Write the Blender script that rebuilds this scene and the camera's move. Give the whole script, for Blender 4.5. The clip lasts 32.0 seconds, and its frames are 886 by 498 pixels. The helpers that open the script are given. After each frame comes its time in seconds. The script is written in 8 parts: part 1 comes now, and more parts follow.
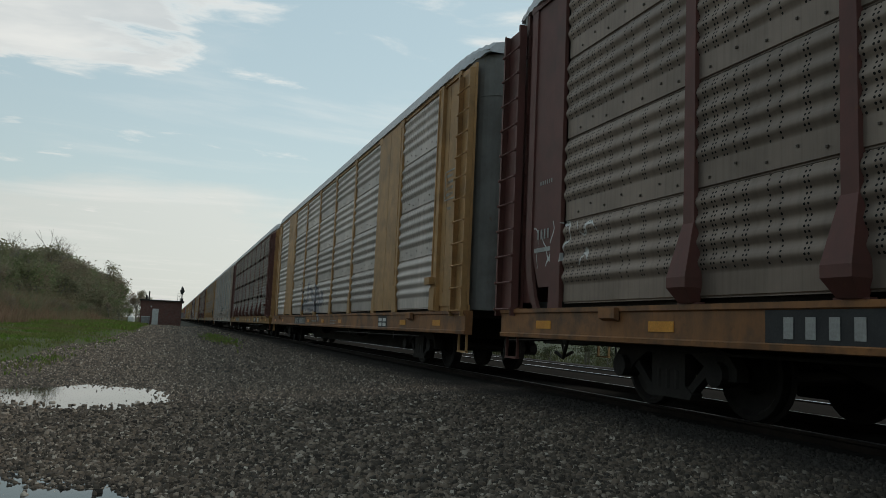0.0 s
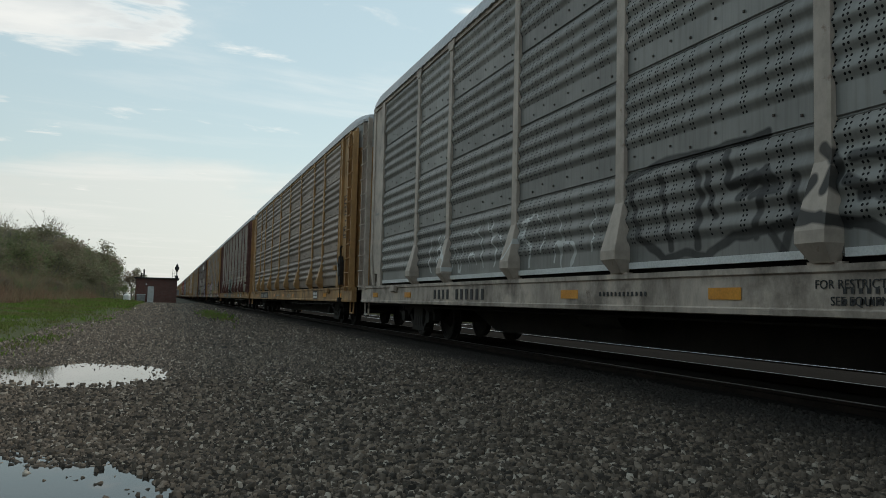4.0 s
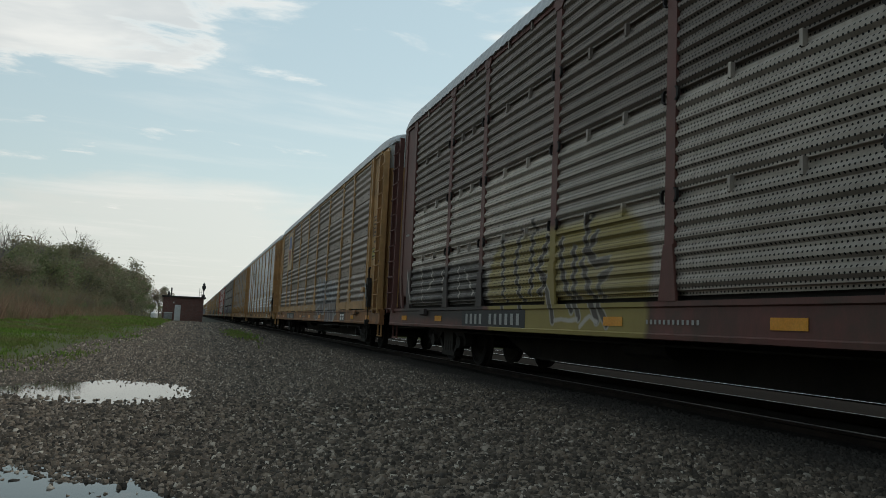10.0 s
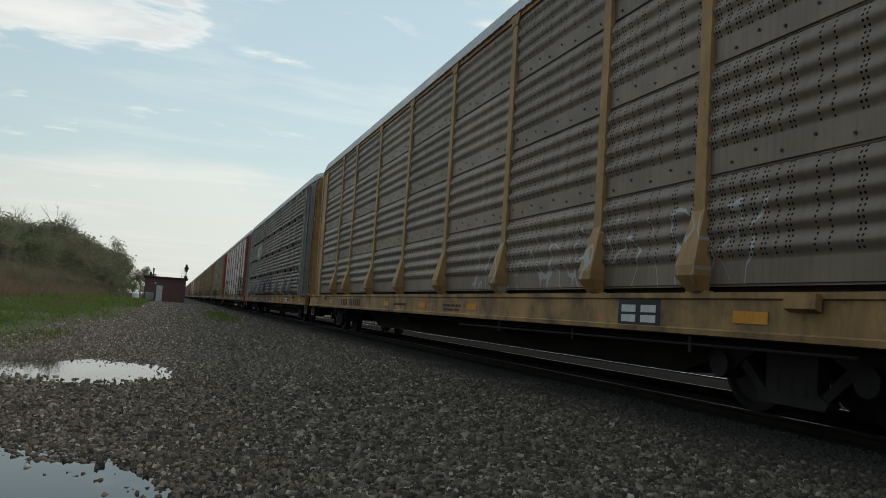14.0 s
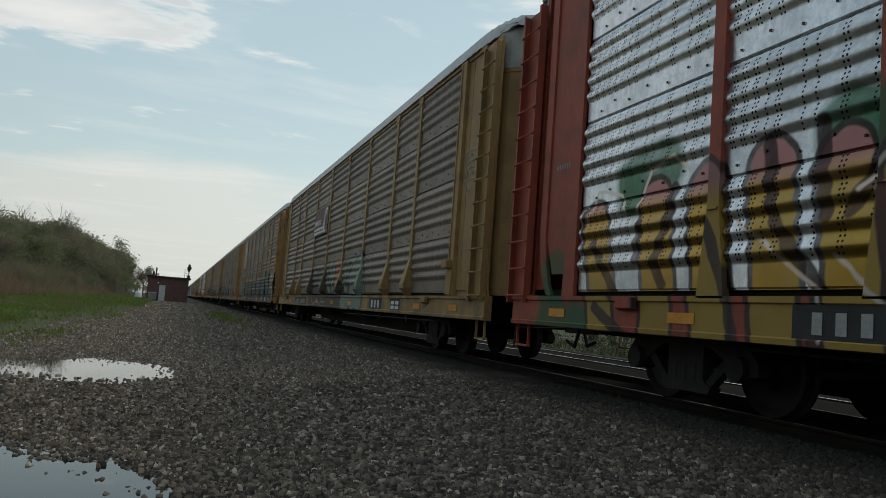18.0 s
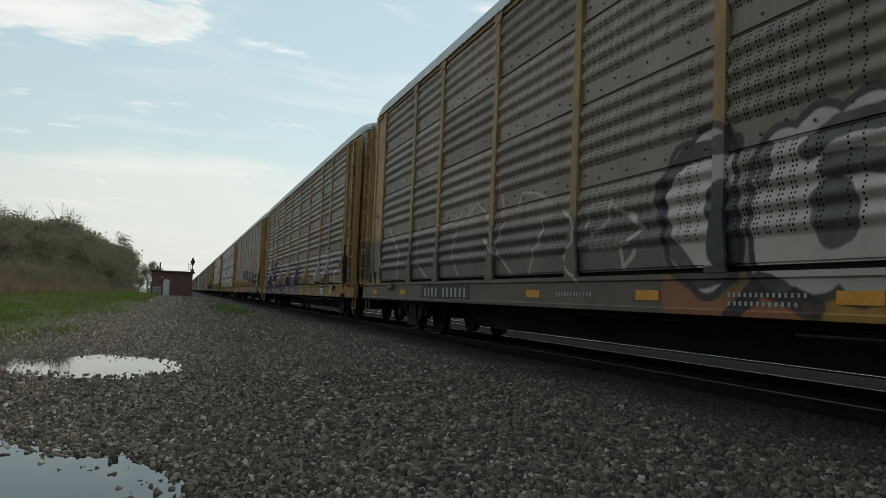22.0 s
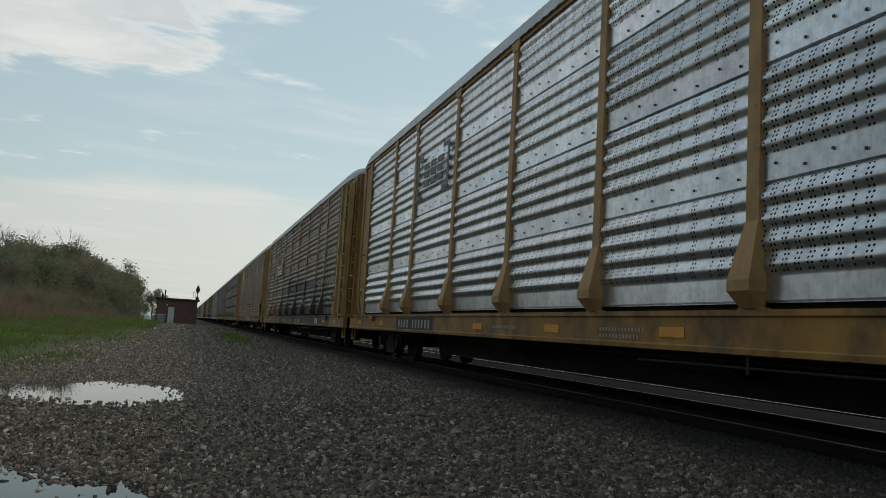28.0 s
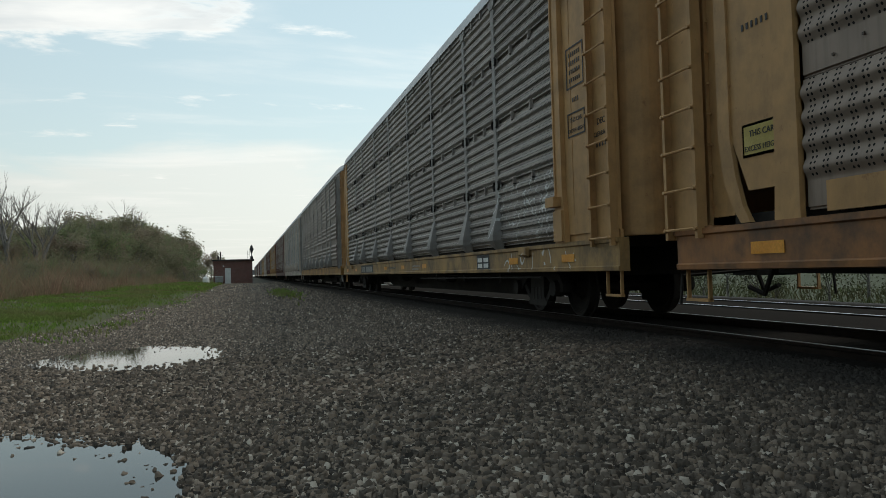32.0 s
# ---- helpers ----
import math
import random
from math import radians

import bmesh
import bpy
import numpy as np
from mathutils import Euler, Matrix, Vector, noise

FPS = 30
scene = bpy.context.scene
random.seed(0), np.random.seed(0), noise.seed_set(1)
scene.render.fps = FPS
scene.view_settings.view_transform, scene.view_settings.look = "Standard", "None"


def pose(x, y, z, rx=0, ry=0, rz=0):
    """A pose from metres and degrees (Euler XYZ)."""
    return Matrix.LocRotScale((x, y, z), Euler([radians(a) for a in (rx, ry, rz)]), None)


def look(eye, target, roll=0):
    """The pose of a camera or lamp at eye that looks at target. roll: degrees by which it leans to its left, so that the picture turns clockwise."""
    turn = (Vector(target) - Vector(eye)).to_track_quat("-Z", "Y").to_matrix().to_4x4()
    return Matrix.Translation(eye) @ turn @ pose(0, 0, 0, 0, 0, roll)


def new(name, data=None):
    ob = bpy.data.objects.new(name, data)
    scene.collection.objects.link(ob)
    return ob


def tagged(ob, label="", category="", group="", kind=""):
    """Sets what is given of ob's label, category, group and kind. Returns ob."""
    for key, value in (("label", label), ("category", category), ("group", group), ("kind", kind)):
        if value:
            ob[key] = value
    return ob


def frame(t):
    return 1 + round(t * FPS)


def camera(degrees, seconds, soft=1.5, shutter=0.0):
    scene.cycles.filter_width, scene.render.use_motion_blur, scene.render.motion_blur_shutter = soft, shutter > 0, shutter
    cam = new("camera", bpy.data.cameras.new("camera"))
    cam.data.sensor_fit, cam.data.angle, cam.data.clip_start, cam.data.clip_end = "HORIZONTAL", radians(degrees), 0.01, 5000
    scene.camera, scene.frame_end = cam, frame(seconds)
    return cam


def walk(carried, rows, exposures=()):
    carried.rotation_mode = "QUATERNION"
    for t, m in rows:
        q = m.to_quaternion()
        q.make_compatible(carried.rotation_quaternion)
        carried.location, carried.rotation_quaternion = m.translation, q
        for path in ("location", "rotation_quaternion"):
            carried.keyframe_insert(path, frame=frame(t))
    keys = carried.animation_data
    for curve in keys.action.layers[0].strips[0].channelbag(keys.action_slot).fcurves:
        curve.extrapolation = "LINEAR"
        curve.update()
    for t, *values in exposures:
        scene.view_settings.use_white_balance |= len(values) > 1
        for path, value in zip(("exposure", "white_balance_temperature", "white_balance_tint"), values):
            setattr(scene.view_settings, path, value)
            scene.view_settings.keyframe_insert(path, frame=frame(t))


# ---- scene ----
# ---- camera: a hand-held phone beside the track, eye 1.0 m over the gravel ----
cam = camera(60.0, 32.0, soft=0.5, shutter=0.0)
EYE = 1.0
PATH = [
    (0, 0, 0, 0, -19.43, 6.08, -2.58),
    (0.5, 0, 0, 0, -17.51, 5.74, -1.71),
    (1, 0, 0, 0, -15.80, 5.20, -0.37),
    (1.5, 0, 0, 0, -17.18, 4.79, -0.52),
    (2, 0, 0, 0, -18.69, 4.27, -1.17),
    (2.5, 0, 0, 0, -18.71, 4.44, -0.92),
    (3, 0, 0, 0, -18.67, 4.36, -2.07),
    (3.5, 0, 0, 0, -19.22, 3.75, -2.27),
    (4, 0, 0, 0, -19.75, 3.99, -1.40),
    (4.5, 0, 0, 0, -18.98, 5.42, -2.81),
    (6.5, 0, 0, 0, -19.47, 5.45, -3.33),
    (7, 0, 0, 0, -18.47, 5.42, -2.00),
    (7.5, 0, 0, 0, -19.15, 5.48, -2.51),
    (8, 0, 0, 0, -20.42, 6.09, -3.15),
    (8.5, 0, 0, 0, -19.89, 6.22, -2.67),
    (9, 0, 0, 0, -19.99, 6.32, -2.96),
    (9.5, 0, 0, 0, -19.06, 5.56, -3.13),
    (10, 0, 0, 0, -17.97, 5.71, -2.58),
    (10.5, 0, 0, 0, -18.39, 5.89, -3.06),
    (11, 0, 0, 0, -18.79, 5.83, -2.98),
    (11.5, 0, 0, 0, -19.17, 6.01, -2.97),
    (12, 0, 0, 0, -19.28, 5.67, -3.27),
    (12.5, 0, 0, 0, -19.86, 5.35, -3.69),
    (13, 0, 0, 0, -19.36, 5.32, -3.36),
    (13.5, 0, 0, 0, -19.14, 5.07, -3.71),
    (15.5, 0, 0, 0, -19.50, 4.35, -4.11),
    (16, 0, 0, 0, -18.57, 4.08, -3.64),
    (16.5, 0, 0, 0, -19.51, 4.82, -4.47),
    (17, 0, 0, 0, -19.49, 4.62, -4.04),
    (17.5, 0, 0, 0, -18.90, 4.82, -3.99),
    (18, 0, 0, 0, -19.07, 4.91, -4.25),
    (18.5, 0, 0, 0, -19.89, 5.88, -4.79),
    (19, 0, 0, 0, -19.69, 5.68, -4.14),
    (19.5, 0, 0, 0, -19.61, 5.60, -4.25),
    (20, 0, 0, 0, -20.05, 4.77, -4.60),
    (20.5, 0, 0, 0, -17.86, 3.21, -4.39),
    (21, 0, 0, 0, -18.16, 3.07, -3.09),
    (21.5, 0, 0, 0, -18.64, 3.37, -2.70),
    (22, 0, 0, 0, -18.74, 3.80, -2.39),
    (22.5, 0, 0, 0, -18.82, 3.86, -2.86),
    (23, 0, 0, 0, -18.55, 4.38, -3.22),
    (23.5, 0, 0, 0, -17.93, 4.61, -2.78),
    (24, 0, 0, 0, -18.41, 4.62, -2.83),
    (24.5, 0, 0, 0, -19.12, 4.54, -3.53),
    (26.5, 0, 0, 0, -18.17, 6.30, -4.98),
    (27, 0, 0, 0, -19.15, 6.22, -4.50),
    (27.5, 0, 0, 0, -18.67, 5.43, -5.26),
    (28, 0, 0, 0, -18.42, 6.20, -3.43),
    (28.5, 0, 0, 0, -20.52, 7.99, -3.65),
    (29, 0, 0, 0, -19.07, 6.62, -4.57),
    (29.5, 0, 0, 0, -19.27, 6.44, -5.03),
    (30, 0, 0, 0, -19.68, 5.89, -4.09),
    (30.5, 0.114, -0.045, -0.005, -21.77, 4.52, -2.35),
    (31, 0.318, -0.15, 0.01, -16.71, 2.17, -2.04),
    (31.5, 0.383, -0.17, 0.019, -14.17, 2.53, 1.22),
    (32, 0.414, -0.185, 0.02, -14.33, 1.61, 1.63),
]
walk(cam, [(t, pose(x, y, EYE + z, 90 + pitch, roll, yaw)) for t, x, y, z, yaw, pitch, roll in PATH],
     exposures=[(0, -0.12), (1, -0.2), (2, 0.0), (4, 0.05), (7, 0.02), (8, 0.1), (9, -0.08), (10, 0.0), (13, 0.0), (16, 0.12), (18, -0.08), (19, 0.0), (20, 0.02), (21, 0.12), (24, 0.0), (27, -0.15), (28, -0.15), (29, -0.2), (30, -0.02), (31, 0.28), (32, 0.22)])

# ---- world, sun, exposure ----
SUN_AZ, SUN_EL = 75.0, 50.0          # degrees from the track's direction towards the far side, and up
scene.view_settings.exposure = 0.0
SKY_TINT, VEIL, HAZE, CLOUD_LIT, CLOUD_DIM = (1.75, 1.75, 1.35), (5.5, 6.95, 7.45), (8.2, 8.3, 7.75), (9.8, 9.7, 9.2), (6.9, 7.2, 7.2)


def make_world():
    w = bpy.data.worlds.new("sky")
    scene.world = w
    w.use_nodes = True
    nt = w.node_tree
    nt.nodes.clear()
    N = lambda kind: nt.nodes.new(kind)
    out, bg = N("ShaderNodeOutputWorld"), N("ShaderNodeBackground")
    sky = N("ShaderNodeTexSky")
    sky.sky_type, sky.sun_disc = "NISHITA", False
    sky.sun_elevation, sky.sun_rotation = radians(SUN_EL), radians(SUN_AZ)
    sky.dust_density, sky.air_density, sky.ozone_density = 1.2, 1.0, 1.5
    tc, sep = N("ShaderNodeTexCoord"), N("ShaderNodeSeparateXYZ")
    nt.links.new(tc.outputs["Generated"], sep.inputs[0])

    def math_(op, a, b=None, clamp=False):
        n = N("ShaderNodeMath")
        n.operation, n.use_clamp = op, clamp
        for i, v in enumerate((a, b)):
            if v is None:
                continue
            if isinstance(v, (int, float)):
                n.inputs[i].default_value = v
            else:
                nt.links.new(v, n.inputs[i])
        return n.outputs[0]

    # clouds lie on a plane far overhead
    zz = math_("MAXIMUM", math_("ADD", sep.outputs[2], 0.06), 0.02)
    u, v = math_("DIVIDE", sep.outputs[0], zz), math_("DIVIDE", sep.outputs[1], zz)
    com = N("ShaderNodeCombineXYZ")
    nt.links.new(u, com.inputs[0])
    nt.links.new(v, com.inputs[1])

    def cloud_noise(scale, loc, stretch, detail=9):
        no, mp = N("ShaderNodeTexNoise"), N("ShaderNodeMapping")
        no.inputs["Scale"].default_value, no.inputs["Detail"].default_value, no.inputs["Roughness"].default_value = scale, detail, 0.58
        no.inputs["Distortion"].default_value = 0.35
        mp.inputs["Location"].default_value, mp.inputs["Scale"].default_value = loc, stretch
        nt.links.new(com.outputs[0], mp.inputs[0])
        nt.links.new(mp.outputs[0], no.inputs["Vector"])
        return no.outputs[0]

    def ramp(x, lo, hi):
        n = N("ShaderNodeMapRange")
        n.interpolation_type = "SMOOTHSTEP"
        nt.links.new(x, n.inputs[0])
        n.inputs[1].default_value, n.inputs[2].default_value = lo, hi
        return n.outputs[0]

    # one heap of cumulus over the road, thin wisps elsewhere
    du, dv = math_("DIVIDE", math_("ADD", u, 0.80), 0.98), math_("DIVIDE", math_("SUBTRACT", v, 2.12), 0.80)
    r2 = math_("ADD", math_("MULTIPLY", du, du), math_("MULTIPLY", dv, dv))
    heap = math_("MULTIPLY", math_("SUBTRACT", 1.0, r2), 0.34)
    heap = math_("MAXIMUM", heap, -0.10)
    eu, ev = math_("DIVIDE", math_("SUBTRACT", u, 0.80), 0.42), math_("DIVIDE", math_("SUBTRACT", v, 1.66), 0.40)
    small = math_("MULTIPLY", math_("SUBTRACT", 1.0, math_("ADD", math_("MULTIPLY", eu, eu), math_("MULTIPLY", ev, ev))), 0.15)
    heap = math_("MAXIMUM", heap, small)
    n1 = cloud_noise(2.2, (3.1, 0.4, 0), (1.0, 1.5, 1))
    thick = ramp(math_("ADD", n1, heap), 0.50, 0.68)
    wisp = math_("MULTIPLY", ramp(cloud_noise(0.9, (1.3, 5.2, 0), (0.7, 1.6, 1)), 0.47, 0.75), 0.55)
    lit = math_("MAXIMUM", thick, wisp)
    haze = math_("MULTIPLY", math_("POWER", math_("SUBTRACT", 1.0, math_("MAXIMUM", sep.outputs[2], 0.0), True), 6.0), 0.75)
    bank = math_("SUBTRACT", sep.outputs[2], math_("MULTIPLY", math_("SUBTRACT", cloud_noise(0.7, (2.2, 1.1, 0), (1.0, 0.7, 1), 6), 0.5), 0.16))
    haze = math_("MAXIMUM", haze, math_("MULTIPLY", math_("SUBTRACT", 1.0, ramp(bank, 0.115, 0.185)), 0.95))
    # haze and cloud are brighter towards the sun
    dot = N("ShaderNodeVectorMath")
    dot.operation = "DOT_PRODUCT"
    nt.links.new(tc.outputs["Generated"], dot.inputs[0])
    ra, re = radians(SUN_AZ), radians(SUN_EL)
    dot.inputs[1].default_value = (math.sin(ra) * math.cos(re), math.cos(ra) * math.cos(re), math.sin(re))
    glow = math_("ADD", 0.35, math_("MULTIPLY", ramp(dot.outputs["Value"], -0.75, 0.5), 0.65))

    def mixc(f, a, b, mode="MIX"):
        m = N("ShaderNodeMix")
        m.data_type, m.blend_type = "RGBA", mode
        for i, x in ((0, f), (6, a), (7, b)):
            if isinstance(x, tuple):
                m.inputs[i].default_value = (*x, 1)
            elif isinstance(x, float):
                m.inputs[i].default_value = x
            else:
                nt.links.new(x, m.inputs[i])
        return m.outputs[2]

    shade = cloud_noise(1.1, (8.1, 2.0, 0), (1, 1.3, 1), 5)
    white = mixc(ramp(math_("MULTIPLY", thick, shade), 0.30, 0.62), CLOUD_LIT, CLOUD_DIM)
    gl = N("ShaderNodeCombineColor")
    for i in range(3):
        nt.links.new(glow, gl.inputs[i])
    blue = mixc(0.6, mixc(1.0, sky.outputs[0], SKY_TINT, "MULTIPLY"), mixc(1.0, VEIL, gl.outputs[0], "MULTIPLY"))
    hz = mixc(1.0, HAZE, gl.outputs[0], "MULTIPLY")
    wh = mixc(1.0, white, gl.outputs[0], "MULTIPLY")
    c = mixc(math_("MULTIPLY", haze, 0.85), blue, hz)
    c = mixc(math_("MULTIPLY", lit, 0.85), c, wh)
    nt.links.new(c, bg.inputs[0])
    bg.inputs[1].default_value = 0.1
    nt.links.new(bg.outputs[0], out.inputs[0])


make_world()
sun = new("sun", bpy.data.lights.new("sun", "SUN"))
sun.data.energy, sun.data.angle, sun.data.color = 0.6, radians(14), (1.0, 0.95, 0.88)
_a, _e = radians(SUN_AZ), radians(SUN_EL)
sun.matrix_world = look(Vector((math.sin(_a) * math.cos(_e), math.cos(_a) * math.cos(_e), math.sin(_e))) * 200, (0, 0, 0))

# ---- materials ----
class Mat:
    """A node material with short helpers."""

    def __init__(self, name, rough=0.7, metal=0.0, spec=0.5):
        self.m = bpy.data.materials.new(name)
        self.m.use_nodes = True
        self.nt = self.m.node_tree
        self.b = self.nt.nodes["Principled BSDF"]
        self.b.inputs["Roughness"].default_value, self.b.inputs["Metallic"].default_value = rough, metal
        self.b.inputs["Specular IOR Level"].default_value = spec
        self.tc = self.nt.nodes.new("ShaderNodeTexCoord")
        self.co = self.tc.outputs["Object"]

    def n(self, kind, **kw):
        nd = self.nt.nodes.new(kind)
        for k, v in kw.items():
            nd.inputs[k].default_value = v
        return nd

    def link(self, a, b):
        self.nt.links.new(a, b)

    def math(self, op, a, b=None, c=None, clamp=False):
        nd = self.nt.nodes.new("ShaderNodeMath")
        nd.operation, nd.use_clamp = op, clamp
        for i, v in enumerate((a, b, c)):
            if v is None:
                continue
            if isinstance(v, (int, float)):
                nd.inputs[i].default_value = v
            else:
                self.link(v, nd.inputs[i])
        return nd.outputs[0]

    def noise(self, scale, detail=4, rough=0.55, stretch=None, co=None):
        nd = self.n("ShaderNodeTexNoise", Scale=scale, Detail=detail, Roughness=rough)
        src = co or self.co
        if stretch:
            mp = self.n("ShaderNodeMapping", Scale=stretch)
            self.link(src, mp.inputs[0])
            src = mp.outputs[0]
        self.link(src, nd.inputs["Vector"])
        return nd.outputs[0]

    def step(self, v, lo, hi):
        nd = self.nt.nodes.new("ShaderNodeMapRange")
        nd.clamp = True
        self.link(v, nd.inputs[0])
        nd.inputs[1].default_value, nd.inputs[2].default_value = lo, hi
        return nd.outputs[0]

    def mix(self, f, a, b, mode="MIX"):
        nd = self.nt.nodes.new("ShaderNodeMix")
        nd.data_type, nd.blend_type = "RGBA", mode
        for i, v in ((0, f), (6, a), (7, b)):
            if isinstance(v, (int, float)):
                nd.inputs[i].default_value = v
            elif isinstance(v, tuple):
                nd.inputs[i].default_value = (*v[:3], 1)
            else:
                self.link(v, nd.inputs[i])
        return nd.outputs[2]

    def colour(self, c):
        if isinstance(c, tuple):
            self.b.inputs["Base Color"].default_value = (*c[:3], 1)
        else:
            self.link(c, self.b.inputs["Base Color"])

    def rough(self, r):
        self.link(r, self.b.inputs["Roughness"])

    def bump(self, h, strength=0.3, dist=0.01):
        nd = self.n("ShaderNodeBump", Strength=strength, Distance=dist)
        self.link(h, nd.inputs["Height"])
        self.link(nd.outputs[0], self.b.inputs["Normal"])


def varied(name, c1, c2, scale=3.0, rough=0.8, metal=0.0, bump=0.2, spec=0.4, stretch=None, c3=None):
    """Two tones at a large scale, a grain at a small one, and fine relief."""
    m = Mat(name, rough, metal, spec)
    big, small = m.noise(scale, 5, 0.6, stretch), m.noise(scale * 14, 3)
    c = m.mix(m.step(big, 0.35, 0.65), c1, c2)
    if c3:
        c = m.mix(m.step(m.noise(scale * 0.4, 6, 0.7), 0.55, 0.7), c, c3)
    c = m.mix(0.35, c, m.mix(small, (0.1, 0.1, 0.1), (1.6, 1.6, 1.6)), "MULTIPLY")
    m.colour(c)
    m.bump(small, bump, 0.01)
    return m.m


# ---- mesh helpers ----
def part(name, bm, material, parent=None, label="", loc=(0, 0, 0)):
    me = bm if isinstance(bm, bpy.types.Mesh) else to_mesh(name, bm)
    ob = new(name, me)
    if not me.materials:
        me.materials.append(None)
    ob.material_slots[0].link = "OBJECT"
    ob.material_slots[0].material = material
    ob.parent = parent
    ob.location = loc
    if label:
        ob["label"] = label
    return ob


def to_mesh(name, bm):
    me = bpy.data.meshes.new(name)
    bm.to_mesh(me)
    bm.free()
    return me


def box(bm, x0, x1, y0, y1, z0, z1):
    vs = [bm.verts.new((x, y, z)) for x in (x0, x1) for y in (y0, y1) for z in (z0, z1)]
    for f in ((0, 1, 3, 2), (4, 6, 7, 5), (0, 4, 5, 1), (2, 3, 7, 6), (0, 2, 6, 4), (1, 5, 7, 3)):
        bm.faces.new([vs[i] for i in f])
    return vs


def cyl(bm, p0, p1, r0, r1=None, seg=10):
    r1 = r0 if r1 is None else r1
    p0, p1 = Vector(p0), Vector(p1)
    ax = (p1 - p0).normalized()
    u = ax.orthogonal().normalized()
    w = ax.cross(u)
    a, b = [], []
    for i in range(seg):
        t = 2 * math.pi * i / seg
        d = u * math.cos(t) + w * math.sin(t)
        a.append(bm.verts.new(p0 + d * r0))
        b.append(bm.verts.new(p1 + d * r1))
    for i in range(seg):
        j = (i + 1) % seg
        bm.faces.new((a[i], a[j], b[j], b[i]))
    bm.faces.new(a[::-1])
    bm.faces.new(b)


def prism(bm, pts, axis, lo, hi):
    """A flat outline (two coordinates) pushed along an axis."""
    put = {"x": lambda p, s: (s, p[0], p[1]), "y": lambda p, s: (p[0], s, p[1]), "z": lambda p, s: (p[0], p[1], s)}[axis]
    a, b = [bm.verts.new(put(p, lo)) for p in pts], [bm.verts.new(put(p, hi)) for p in pts]
    for i in range(len(pts)):
        j = (i + 1) % len(pts)
        bm.faces.new((a[i], a[j], b[j], b[i]))
    bm.faces.new(a[::-1])
    bm.faces.new(b)
    bmesh.ops.recalc_face_normals(bm, faces=bm.faces[:])


def thing(name, label, category, group="", loc=(0, 0, 0)):
    ob = new(name)
    ob.location = loc
    ob.empty_display_size = 0.3
    return tagged(ob, label, category, group)

# ---- the ground: one sheet, with the gravel road, the ballast shoulder and the far side ----
RAIL, TRACK_X, PITCH = 0.23, 6.365, 28.65     # rail top, track centre, coupler to coupler
SECOND_X = TRACK_X + 4.0


def ground_z(x, y):
    road = 0.02 * math.sin(x * 1.3 + y * 0.21) + 0.015 * math.sin(y * 0.77 - x * 0.9)
    t = min(1, max(0, (x - 0.6) / 3.9))
    z = 0.13 * t * t * (3 - 2 * t)
    if x > 4.5:
        z = 0.13 if x < SECOND_X + 2.2 else 0.13 - min(0.5, (x - SECOND_X - 2.2) * 0.35)
    if x < -2.5:
        z += min(0.35, (-2.5 - x) * 0.05)
    far = min(1, max(0, (y - 30) / 60))
    k = max(0, 1 - abs(x) / 40)
    z += 0.1 * far * k if x < 4 else 0
    fade = max(0, 1 - max(0, abs(x) - 3) / 3) if x < 4 else 0.2
    for px, py, rx, ry in PUDDLES:
        d = puddle_d(x, y, px, py, rx, ry)
        if d < 1.6:
            s = max(0, 1 - d / 1.6)
            z -= 0.07 * s
            fade *= min(1, d / 1.6)
    return z + road * fade


PUDDLES = [(-0.8, 10.55, 1.10, 1.85), (-0.95, 3.75, 1.22, 1.62)]


def puddle_d(x, y, px, py, rx, ry):
    """1 on a puddle's ragged shore, less inside."""
    d = math.hypot((x - px) / rx, (y - py) / ry)
    n = noise.noise(Vector((x * 2.1, y * 1.3, py)))
    return d + 0.16 * n + 0.07 * noise.noise(Vector((x * 7, y * 5, py)))


